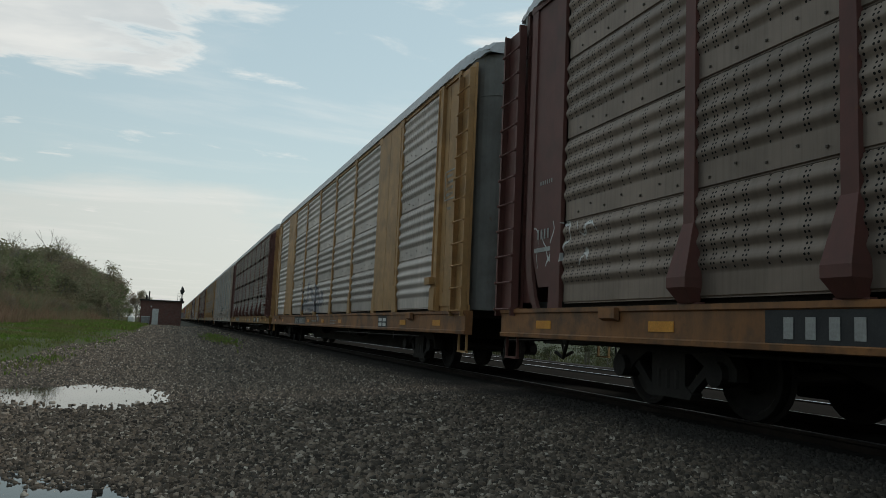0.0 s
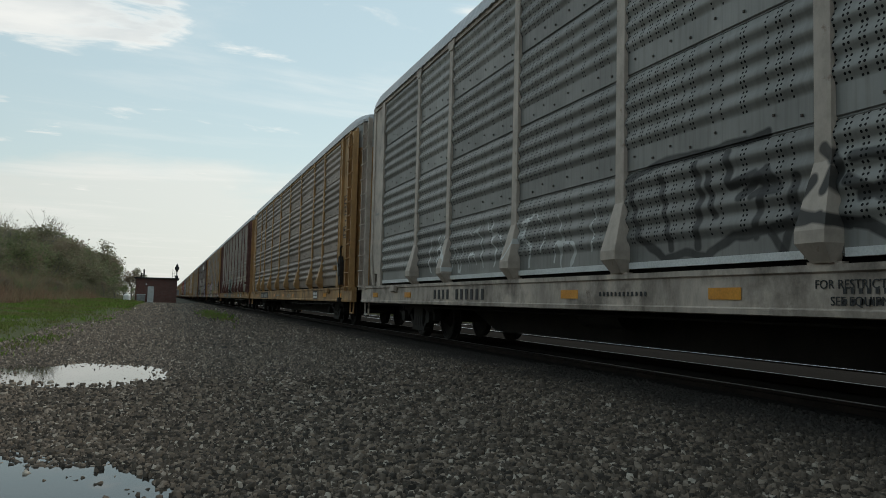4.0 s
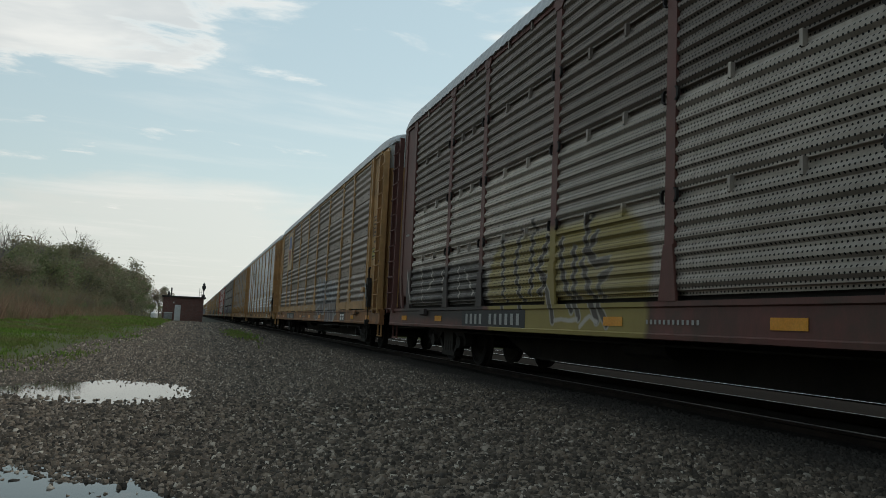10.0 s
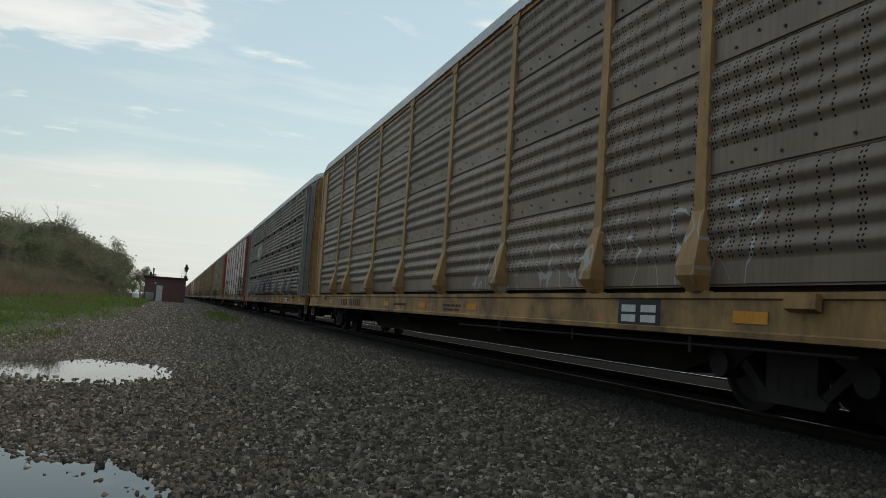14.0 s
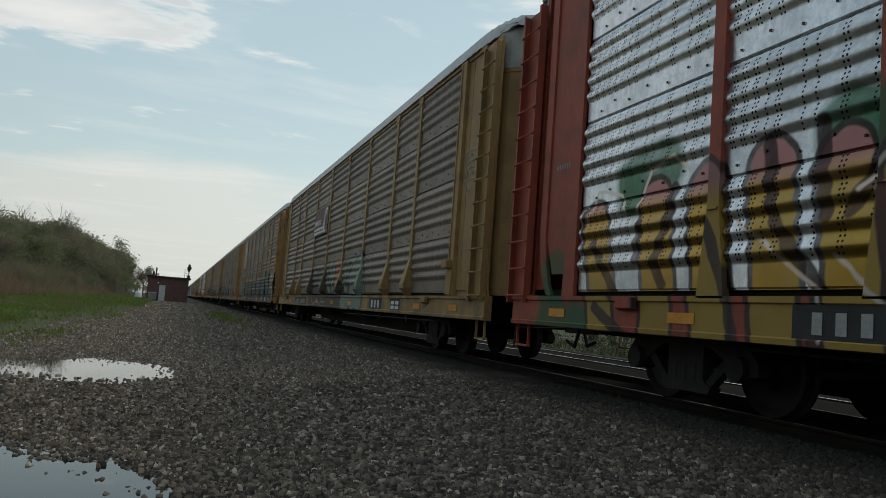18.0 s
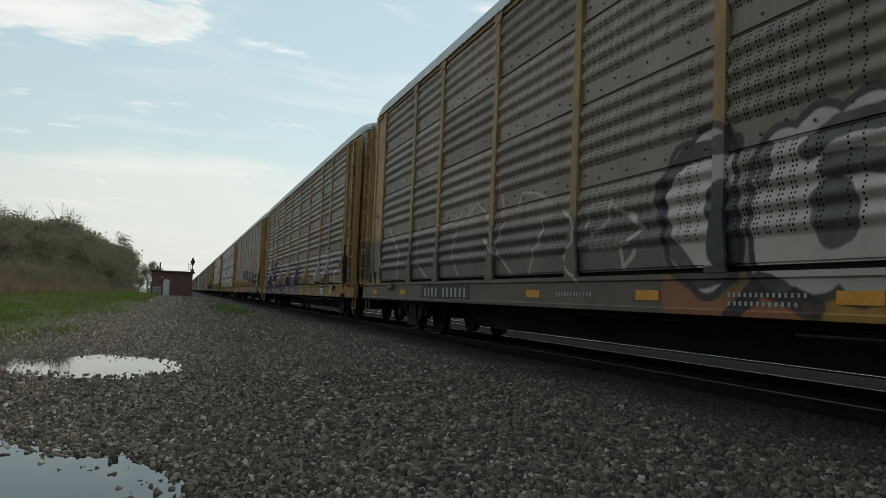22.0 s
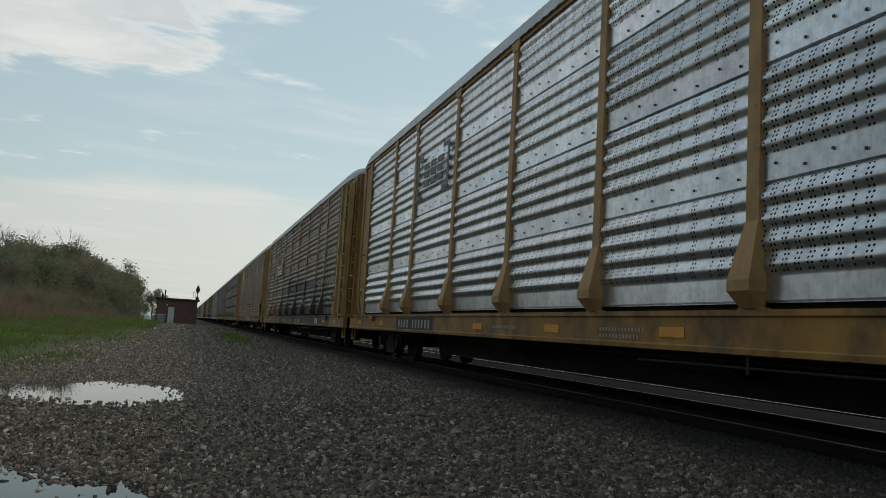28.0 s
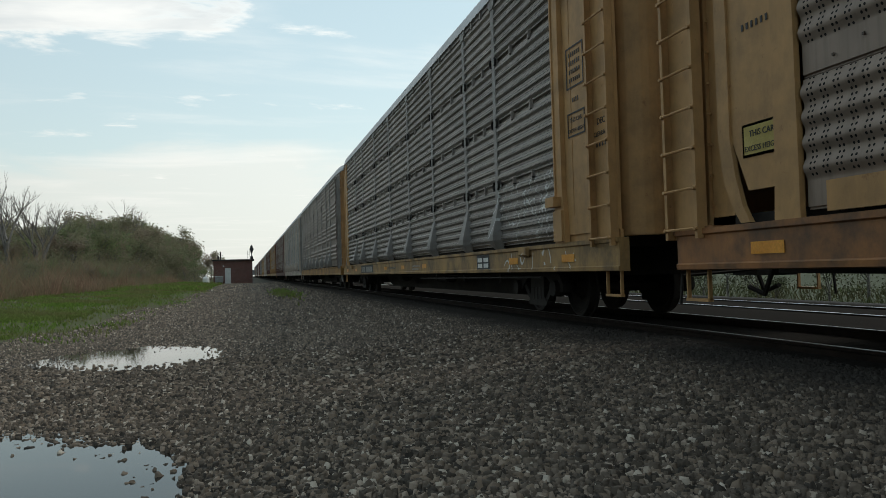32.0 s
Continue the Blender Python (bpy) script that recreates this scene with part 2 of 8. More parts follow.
def build_ground():
    xs = sorted(set([-900, -500, -250, -140, -80, -50, -30, -20, -14, -10, -8] + [round(-7 + 0.25 * i, 3) for i in range(84)] + [round(-2.4 + 0.08 * i, 3) for i in range(38)] + [16, 20, 30, 45, 70, 120, 250, 500, 900]))
    ys = sorted(set([-900, -400, -150, -60, -30, -15, -8, -4, -2] + [round(-1 + 0.25 * i, 3) for i in range(105)] + [round(2.0 + 0.1 * i, 3) for i in range(36)] + [round(8.6 + 0.1 * i, 3) for i in range(42)] + [26 + 2 * i for i in range(20)] + [70, 80, 92, 105, 120, 150, 200, 300, 450, 700, 1200, 2500]))
    verts = [(x, y, ground_z(x, y)) for y in ys for x in xs]
    n = len(xs)
    faces = [(j * n + i, j * n + i + 1, (j + 1) * n + i + 1, (j + 1) * n + i) for j in range(len(ys) - 1) for i in range(n - 1)]
    me = bpy.data.meshes.new("ground")
    me.from_pydata(verts, [], faces)
    for p in me.polygons:
        p.use_smooth = True
    m = Mat("gravel_ground", 0.9, 0, 0.25)
    sep = m.n("ShaderNodeSeparateXYZ")
    m.link(m.co, sep.inputs[0])
    X, Y = sep.outputs[0], sep.outputs[1]
    vor = m.n("ShaderNodeTexVoronoi", Scale=26.0)
    m.link(m.co, vor.inputs["Vector"])
    # very dark base: shade in the gaps between loose stones is put into it
    stone = m.mix(vor.outputs["Color"], (0.008, 0.007, 0.006), (0.05, 0.042, 0.034))
    big = m.noise(0.5, 5, 0.6)
    stone = m.mix(m.math("MULTIPLY", m.step(big, 0.4, 0.7), 0.4), stone, (0.05, 0.043, 0.036))
    # the train's shade, with oil-dark ballast, is painted into the ground here
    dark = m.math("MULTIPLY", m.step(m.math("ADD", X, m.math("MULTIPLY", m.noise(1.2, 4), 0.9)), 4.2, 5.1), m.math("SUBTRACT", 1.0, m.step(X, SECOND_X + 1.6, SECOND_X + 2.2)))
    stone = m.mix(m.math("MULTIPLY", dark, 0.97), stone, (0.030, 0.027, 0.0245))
    # grass left of the road and beyond the far track, ragged at its edges
    wob = m.math("MULTIPLY", m.math("SUBTRACT", m.noise(0.6, 5), 0.5), 3.0)
    edge = m.math("ADD", X, wob)
    edge = m.math("ADD", edge, m.math("MULTIPLY", m.step(Y, 10.0, 30.0), -0.6))
    near = m.step(m.math("ADD", Y, wob), 11.0, 13.5)
    mud = m.math("MULTIPLY", m.step(Y, 26.0, 60.0), m.step(m.noise(0.35, 5, 0.65), 0.42, 0.6))
    stone = m.mix(m.math("MULTIPLY", mud, m.math("SUBTRACT", 0.8, m.math("MULTIPLY", dark, 0.8))), stone, m.mix(m.noise(0.9, 4), (0.06, 0.065, 0.03), (0.14, 0.125, 0.10)))
    left = m.math("MULTIPLY", m.math("SUBTRACT", 1.0, m.step(edge, -2.6, -1.6)), near)
    right = m.step(X, SECOND_X + 2.3, SECOND_X + 3.2)
    grass = m.math("MAXIMUM", left, right)
    gcol = m.mix(m.noise(1.1, 6, 0.75), (0.048, 0.075, 0.014), (0.10, 0.082, 0.045))
    gcol = m.mix(m.math("MULTIPLY", right, 0.8), gcol, (0.035, 0.042, 0.02))
    far = m.step(X, -14.0, -7.0)
    gcol = m.mix(m.math("MULTIPLY", m.math("SUBTRACT", 1.0, far), 0.85), gcol, (0.10, 0.065, 0.04))
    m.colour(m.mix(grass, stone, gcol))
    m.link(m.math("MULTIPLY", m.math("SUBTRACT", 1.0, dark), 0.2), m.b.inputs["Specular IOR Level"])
    m.bump(vor.outputs["Distance"], 0.6, 0.02)
    me.materials.append(m.m)
    return tagged(new("ground", me), "grey gravel access road with grass verges beside the track", "ground", kind="structure")


build_ground()

# ---- the train ----
HALF = 1.5                                   # half the width over the side panels
SILL0, SILL1, EAVE = 0.72, 1.14, 5.67
START = 11.87                                # half the length of the panelled side
BAYS = [2.72, 1.95, 2.90, 2.85, 2.90, 2.85, 2.90, 1.95, 2.72]
ROWS_Z = [(1.20, 2.28), (2.28, 3.40), (3.40, 4.52), (4.52, 5.64)]


def sheet_mesh(name, width, height, kind):
    """A pressed side sheet: level ribs, flat bands, a back and closed ends. Its outer face looks to -x; its foot is at z 0."""
    prof = [(0.0, 0.044 if kind == "B" else 0.012)]
    if kind in "AC":
        n, lead = (4, 0.265) if kind == "A" else (4, 0.24)
        prof += [(0.016, 0.02), (0.024, 0.0), (lead - 0.01, 0.0)]
        ribz = (height - lead - 0.02) / n
        for i in range(n):
            for j in range(7):
                prof.append((lead + ribz * (i + j / 7), -0.0195 * (1 - math.cos(2 * math.pi * j / 7))))
        prof += [(height - 0.016, 0.0), (height - 0.008, 0.02)]
    else:
        prof += [(0.045, 0.044), (0.052, -0.01)]
        n, lead = 6, 0.06
        ribz = (height - 0.1) / n
        for i in range(n):
            z = lead + i * ribz
            prof += [(z + ribz * 0.12, -0.01), (z + ribz * 0.35, -0.045), (z + ribz * 0.62, -0.045), (z + ribz * 0.9, -0.01)]
        prof += [(height - 0.026, -0.01), (height - 0.018, 0.044)]
    prof += [(height, 0.044 if kind == "B" else 0.02)]
    bm = bmesh.new()
    ring = [(x, z) for z, x in prof] + [(0.05, height), (0.05, 0.0)]
    h = width / 2
    prism(bm, ring, "y", -h, h)
    if kind == "A":                         # bolt heads in the flat band
        for i in range(int(width / 0.35)):
            y = -h + 0.2 + i * 0.35 + 0.04 * math.sin(i * 5.1)
            if y < h - 0.1:
                z = 0.16 if i % 2 else 0.09
                box(bm, -0.016, 0.002, y - 0.011, y + 0.011, z, z + 0.022)
    elif kind == "B":                                   # hanger clips over the seam
        for i in range(1, 3):
            y = -h + width * i / 3
            box(bm, -0.065, -0.01, y - 0.02, y + 0.02, height - 0.1, height + 0.06)
    me = to_mesh(name, bm)
    for p in me.polygons:
        p.use_smooth = True
    me.set_sharp_from_angle(angle=radians(36))
    return me


SHEETS = {(k, w, r): sheet_mesh("sheet", w - 0.10, ROWS_Z[r][1] - ROWS_Z[r][0], k) for k, r in (("A", 1), ("B", 0), ("B", 1), ("C", 0)) for w in sorted(set(BAYS))}


def bay_mesh(width):
    src = SHEETS[("A", width, 1)]
    bm = bmesh.new()
    for z0, z1 in ROWS_Z:
        n = len(bm.verts)
        bm.from_mesh(src)
        bm.verts.ensure_lookup_table()
        for v in bm.verts[n:]:
            v.co.z += z0
    return to_mesh("bay", bm)


BAY_FAR = {w: bay_mesh(w) for w in sorted(set(BAYS))}


def post_mesh(style):
    bm = bmesh.new()
    z0, z1, w, d = SILL1 + 0.0, EAVE - 0.02, 0.085, 0.05
    if style == "wedge":
        prism(bm, [(-w, 1.95), (w, 1.95), (w * 0.9, z1), (-w * 0.9, z1)], "x", -d, 0.02)
        rows = [(1.95, w, 0.056), (1.40, 0.15, 0.20), (1.30, 0.15, 0.20), (1.15, 0.10, 0.085)]
        rings = [[bm.verts.new((-dd, -ww, z)) for dd, ww in ((dep, wid), )] + [bm.verts.new((-dep, wid, z)), bm.verts.new((0.02, wid, z)), bm.verts.new((0.02, -wid, z))] for z, wid, dep in rows]
        for a, b in zip(rings, rings[1:]):
            for i in range(4):
                j = (i + 1) % 4
                bm.faces.new((a[i], b[i], b[j], a[j]))
        bm.faces.new(rings[0])
        bm.faces.new(rings[-1][::-1])
        box(bm, -0.05, 0.02, -0.17, 0.17, SILL1 - 0.02, 1.16)
    elif style == "gusset":
        prism(bm, [(-w, 2.1), (-w - 0.015, 2.1), (-0.30, SILL1 + 0.02), (-0.30, SILL1 - 0.04), (0.30, SILL1 - 0.04), (0.30, SILL1 + 0.02), (w + 0.015, 2.1), (w, 2.1), (w, z1), (-w, z1)], "x", -d, 0.02)
    elif style == "flare":
        prism(bm, [(-0.20, z0 - 0.02), (0.20, z0 - 0.02), (0.19, z0 + 0.05), (w, 2.05), (w, z1), (-w, z1), (-w, 2.05), (-0.19, z0 + 0.05)], "x", -d - 0.01, 0.02)
        box(bm, -d - 0.03, -d - 0.005, -w * 0.9, w * 0.9, 1.98, 2.0)
    else:
        prism(bm, [(-w, z0), (w, z0), (w, z1), (-w, z1)], "x", -d, 0.02)
        prism(bm, [(-0.16, z0), (0.16, z0), (w, 1.75), (-w, 1.75)], "x", -d - 0.02, -d + 0.01)
    bmesh.ops.recalc_face_normals(bm, faces=bm.faces[:])
    return to_mesh("post", bm)


POSTS = {s: post_mesh(s) for s in ("wedge", "gusset", "flare", "plain")}


def mesh_of(name, fill):
    bm = bmesh.new()
    fill(bm)
    return to_mesh(name, bm)


def fill_roof(bm):
    """Cross-ribbed roof sheets that overhang the sides with a scalloped lip; the ends draw in and round off over the doors."""
    prof = [(-1.53, EAVE + 0.0), (-1.58, EAVE + 0.0), (-1.57, EAVE + 0.04), (-1.47, EAVE + 0.30), (-1.33, EAVE + 0.44), (-0.95, EAVE + 0.53), (0, EAVE + 0.58)]
    prof += [(-x, z) for x, z in prof[-2::-1]]
    n, rings = 216, []
    for i in range(n + 1):
        y = -13.85 + 27.7 * i / n
        e = max(0, abs(y) - 12.45) / 1.4
        rib = 0.024 if i % 2 else 0.0
        ring = []
        for x, z in prof:
            edge = abs(x) > 1.5
            draw = (0.26 if edge else 0.14) * e ** 1.6
            ring.append(bm.verts.new((x - math.copysign(draw, x) if x else 0, y, z + rib + (0.16 * e ** 1.6 if edge else -0.10 * e ** 2.5))))
        rings.append(ring)
    for a, b in zip(rings, rings[1:]):
        for i in range(len(prof) - 1):
            bm.faces.new((a[i], a[i + 1], b[i + 1], b[i]))
    for r in (rings[0], rings[-1]):
        bm.faces.new(r)
    bmesh.ops.recalc_face_normals(bm, faces=bm.faces[:])


def fill_chord(bm):
    """The rail under the roof's lip, with a gusset over each post."""
    box(bm, -0.035, 0.06, -13.0, 13.0, EAVE - 0.06, EAVE + 0.03)
    y = -START
    for w in BAYS[:-1]:
        y += w
        prism(bm, [(y - 0.10, EAVE - 0.17), (y + 0.10, EAVE - 0.17), (y + 0.17, EAVE - 0.05), (y + 0.17, EAVE + 0.015), (y - 0.17, EAVE + 0.015), (y - 0.17, EAVE - 0.05)], "x", -0.062, -0.037)


def fill_sill(bm):
    prism(bm, [(0, SILL0), (-0.05, SILL0 + 0.01), (-0.055, SILL0 + 0.06), (-0.035, SILL0 + 0.075), (-0.035, SILL1 - 0.07), (-0.06, SILL1 - 0.055), (-0.06, SILL1), (0.1, SILL1), (0.1, SILL0)], "y", -13.75, 13.75)


def fill_frame(bm):
    box(bm, -1.40, 1.40, -13.4, 13.4, SILL1 - 0.1, SILL1 + 0.10)
    prism(bm, [(-13.6, 0.66), (-8.6, 0.62), (-7.4, 0.25), (7.4, 0.25), (8.6, 0.62), (13.6, 0.66), (13.6, SILL1 - 0.1), (-13.6, SILL1 - 0.1)], "x", -0.42, 0.42)
    for i in range(-6, 7):
        box(bm, -1.38, 1.38, i * 1.7 - 0.06, i * 1.7 + 0.06, 0.75, SILL1 - 0.1)
    cyl(bm, (-1.15, -9.8, 0.66), (-1.15, 9.8, 0.66), 0.02, seg=6)
    for y in (-3.4, 2.2):
        cyl(bm, (-0.9, y, 0.66), (-0.9, y + 1.0, 0.66), 0.18, seg=12)


def fill_plate(bm):
    """The flat side sheet at a car's trailing end, y from 0 (at the panels) outward; its foot stands clear of the deck."""
    prism(bm, [(0.26, SILL1 + 0.30), (0.70, SILL1 + 0.30), (0.93, 1.95), (0.93, EAVE - 0.02), (0.26, EAVE - 0.02)], "x", -0.005, 0.04)


def fill_corner(bm):
    """The end post beside the panels, down to the sill."""
    prism(bm, [(-0.02, SILL1), (0.30, SILL1), (0.27, SILL1 + 0.5), (0.25, EAVE - 0.02), (0.0, EAVE - 0.02)], "x", -0.055, 0.0)


def fill_seam(bm):
    """The edge strip of the trailing sheet with its curved foot."""
    prism(bm, [(0.92, EAVE - 0.02), (1.10, EAVE - 0.02), (1.10, 1.95), (1.03, 1.55), (0.90, 1.28), (0.80, SILL1 + 0.01), (0.66, SILL1 + 0.01), (0.76, 1.30), (0.86, 1.60), (0.92, 1.95)], "x", -0.03, 0.02)
    box(bm, 0.10, 0.16, 1.06, 1.42, SILL1, EAVE - 0.02)


def fill_foot(bm):
    box(bm, -0.03, 0.1, 1.25, 1.98, SILL1 - 0.04, SILL1 + 0.02)


def fill_lead_plate(bm):
    """The flat side sheet at a car's leading end, running on behind the ladder."""
    box(bm, -0.005, 0.04, 0.28, 1.82, SILL1 + 0.10, EAVE - 0.02)
    box(bm, -0.012, -0.004, 0.50, 0.53, 1.5, EAVE - 0.1)
    box(bm, 0.02, 0.06, 0.28, 1.82, SILL1, SILL1 + 0.10)


def fill_lead_post(bm):
    """The leading end post: a folded channel with a bracket box over its flared foot."""
    prism(bm, [(-0.02, SILL1), (0.34, SILL1), (0.32, 1.62), (0.27, 1.9), (0.27, EAVE - 0.02), (0.0, EAVE - 0.02)], "x", -0.075, 0.0)
    prism(bm, [(0.0, SILL1 + 0.02), (0.30, SILL1 + 0.02), (0.30, 1.60), (0.0, 1.60)], "x", -0.11, -0.07)
    box(bm, -0.19, -0.05, -0.09, 0.22, 1.66, 1.80)
    box(bm, -0.095, -0.07, 0.03, 0.07, 1.82, EAVE - 0.05)


def fill_stringers(bm):
    """Ladder: two angle rails before a back sheet."""
    z0, z1 = SILL1 - 0.10, EAVE - 0.12
    prism(bm, [(-0.10, 0.0), (-0.10, 0.05), (-0.09, 0.05), (-0.09, 0.012), (0.0, 0.012), (0.0, 0.0)], "z", z0, z1)
    prism(bm, [(-0.10, 0.60), (-0.10, 0.55), (-0.09, 0.55), (-0.09, 0.588), (0.0, 0.588), (0.0, 0.60)], "z", z0, z1)
    box(bm, 0.0, 0.015, 0.0, 0.60, z0, z1)


def fill_rung(bm):
    cyl(bm, (-0.112, -0.01, 0), (-0.112, 0.61, 0), 0.014, seg=6)
    for y in (0.025, 0.575):
        cyl(bm, (-0.128, y, 0), (-0.10, y, 0), 0.022, seg=6)




def door_shell(bm, off, thick, z0, z1, span=10):
    """A rounded leaf that follows the corner and runs across the end to the middle."""
    out = [(0.89 + (0.55 + off) * math.cos(radians(a)), 13.28 + (0.55 + off) * math.sin(radians(a))) for a in range(0, 91, 10)][-span:] + [(0.45, 13.85 + off), (0.012, 13.87 + off)]
    inn = [(0.89 + (0.55 + off - thick) * math.cos(radians(a)), 13.28 + (0.55 + off - thick) * math.sin(radians(a))) for a in range(0, 91, 10)][-span:] + [(0.45, 13.85 + off - thick), (0.012, 13.87 + off - thick)]
    prism(bm, out + inn[::-1], "z", z0, z1)


def fill_door(bm):
    """One leaf of the rounded end doors, for +y and x 0..1.44, with its edge bars and belts."""
    door_shell(bm, 0.0, 0.05, SILL1 + 0.02, EAVE + 0.16)
    for x in (0.05, 0.24):
        cyl(bm, (x, 13.92, SILL1 + 0.1), (x, 13.92, EAVE - 0.2), 0.022, seg=8)
    for z in (SILL1 + 0.03, EAVE - 0.62):
        door_shell(bm, 0.012, 0.02, z, z + 0.025)
    for i in range(14):
        box(bm, 1.425, 1.452, 13.22, 13.25, SILL1 + 0.2 + i * 0.31, SILL1 + 0.225 + i * 0.31)
    bmesh.ops.recalc_face_normals(bm, faces=bm.faces[:])


def fill_hatch(bm):
    """A shallow framed panel low on a door leaf."""
    box(bm, 0.44, 0.82, 13.84, 13.872, 1.42, 2.50)
    for x0, x1, z0, z1 in ((0.40, 0.44, 1.38, 2.54), (0.82, 0.86, 1.38, 2.54), (0.44, 0.82, 1.38, 1.42), (0.44, 0.82, 2.50, 2.54)):
        box(bm, x0, x1, 13.84, 13.885, z0, z1)


def fill_stirrup(bm):
    for y in (0, 0.38):
        box(bm, -0.02, 0.02, y - 0.012, y + 0.012, 0.42, SILL1)
    box(bm, -0.03, 0.03, -0.012, 0.392, 0.40, 0.43)


def fill_coupler(bm):
    box(bm, -0.1, 0.1, 13.5, 14.05, 0.68, 0.86)
    box(bm, -0.17, 0.14, 14.0, 14.3, 0.63, 0.92)
    cyl(bm, (-0.32, 13.8, 0.75), (-0.30, 14.0, 0.42), 0.03, seg=6)
    cyl(bm, (-0.30, 14.0, 0.42), (-0.28, 14.3, 0.5), 0.03, seg=6)
    cyl(bm, (-0.5, 13.95, 0.7), (-1.35, 13.97, 0.66), 0.018, seg=6)
    cyl(bm, (-1.35, 13.97, 0.68), (-1.38, 13.97, 0.35), 0.018, seg=6)


def fill_bolster(bm):
    box(bm, -1.05, 1.05, -0.22, 0.22, 0.42, 0.66)
    cyl(bm, (0, 0, 0.6), (0, 0, 0.78), 0.3, seg=14)
    for y in (-0.5, 0.5):
        box(bm, -0.9, 0.9, y - 0.06, y + 0.06, 0.42, 0.52)


def fill_side_frame(bm):
    """Cast truck side frame with its window, pedestals and spring nest."""
    out = [(-1.1, 0.52), (-0.95, 0.68), (-0.45, 0.80), (0.45, 0.80), (0.95, 0.68), (1.1, 0.52), (1.1, 0.40), (0.78, 0.38), (0.62, 0.52), (0.40, 0.64), (0.30, 0.64), (0.30, 0.30), (0.42, 0.22), (0.38, 0.16), (-0.38, 0.16), (-0.42, 0.22), (-0.30, 0.30), (-0.30, 0.64), (-0.40, 0.64), (-0.62, 0.52), (-0.78, 0.38), (-1.1, 0.40)]
    prism(bm, out[:12] + out[12:], "x", -1.16, -1.02)
    for y in (-0.86, 0.86):
        cyl(bm, (-1.24, y, 0.457), (-1.0, y, 0.457), 0.13, seg=12)
    for y in (-0.16, 0.0, 0.16):
        cyl(bm, (-1.1, y, 0.26), (-1.1, y, 0.46), 0.075, seg=10)
    for y in (-0.62, 0.62):
        prism(bm, [(y - 0.12 if y < 0 else y + 0.12, 0.52), (-0.36 if y < 0 else 0.36, 0.2), (-0.30 if y < 0 else 0.30, 0.26), (y, 0.56)], "x", -1.14, -1.04)


def fill_wheelset(bm):
    """Axle and wheels as one turned solid."""
    half = [(0.60, 0.085), (0.62, 0.15), (0.66, 0.16), (0.66, 0.36), (0.645, 0.39), (0.645, 0.485), (0.675, 0.485), (0.69, 0.457), (0.79, 0.45), (0.80, 0.40), (0.755, 0.36), (0.74, 0.2), (0.80, 0.15), (0.86, 0.14), (0.87, 0.075), (1.02, 0.07), (1.02, 0.0)]
    prof = [(-x, r) for x, r in half[::-1]] + half
    seg, rings = 24, []
    for x, r in prof:
        rings.append([bm.verts.new((x, r * math.cos(2 * math.pi * i / seg), r * math.sin(2 * math.pi * i / seg))) for i in range(seg)] if r else [bm.verts.new((x, 0, 0))])
    for a, b in zip(rings, rings[1:]):
        for i in range(seg):
            j = (i + 1) % seg
            if len(a) == 1:
                bm.faces.new((a[0], b[j], b[i]))
            elif len(b) == 1:
                bm.faces.new((a[i], a[j], b[0]))
            else:
                bm.faces.new((a[i], a[j], b[j], b[i]))


M_CORNER, M_SEAM, M_FOOT, M_LEADPLATE, M_LEADPOST, M_HATCH, M_CHORD = [mesh_of(n, f) for n, f in (("end_post", fill_corner), ("edge_strip", fill_seam), ("foot_plate", fill_foot), ("end_plate", fill_lead_plate), ("end_post", fill_lead_post), ("door_hatch", fill_hatch), ("top_chord", fill_chord))]
M_ROOF, M_SILL, M_FRAME, M_PLATE, M_STRING, M_RUNG, M_DOOR, M_STIRRUP, M_COUPLER, M_BOLSTER, M_SIDEFRAME, M_WHEELSET = [mesh_of(n, f) for n, f in (
    ("roof", fill_roof), ("side_sill", fill_sill), ("underframe", fill_frame), ("end_plate", fill_plate), ("ladder", fill_stringers), ("rung", fill_rung), ("end_door", fill_door),
    ("stirrup_step", fill_stirrup), ("coupler", fill_coupler), ("truck", fill_bolster), ("side_frame", fill_side_frame), ("wheelset", fill_wheelset))]
M_CLIP = mesh_of("post_clip", lambda bm: prism(bm, [(0.09, -0.12), (0.13, -0.13), (0.19, -0.07), (0.20, 0.0), (0.19, 0.07), (0.13, 0.13), (0.09, 0.12), (0.14, 0.07), (0.15, 0.0), (0.14, -0.07)], "x", -0.075, -0.04))
M_DOORTOP = mesh_of("door_top", lambda bm: door_shell(bm, 0.008, 0.02, EAVE - 0.55, EAVE + 0.17, 9))
M_BOARD = {w: mesh_of("kick_board", lambda bm, w=w: box(bm, -0.055, 0.0, -w / 2 + 0.32, w / 2 - 0.32, SILL1 + 0.03, SILL1 + 0.27)) for w in sorted(set(BAYS))}
M_STRIP = {w: mesh_of("foot_strip", lambda bm, w=w: box(bm, -0.05, 0.0, -w / 2 + 0.2, w / 2 - 0.2, SILL1 + 0.05, SILL1 + 0.12)) for w in sorted(set(BAYS))}
M_SOLID = mesh_of("cover_sheet", lambda bm: [box(bm, -0.06, 0.0, -0.90 + i * 0.91, -0.01 + i * 0.91, SILL1 + 0.05, EAVE - 0.05) for i in range(2)])

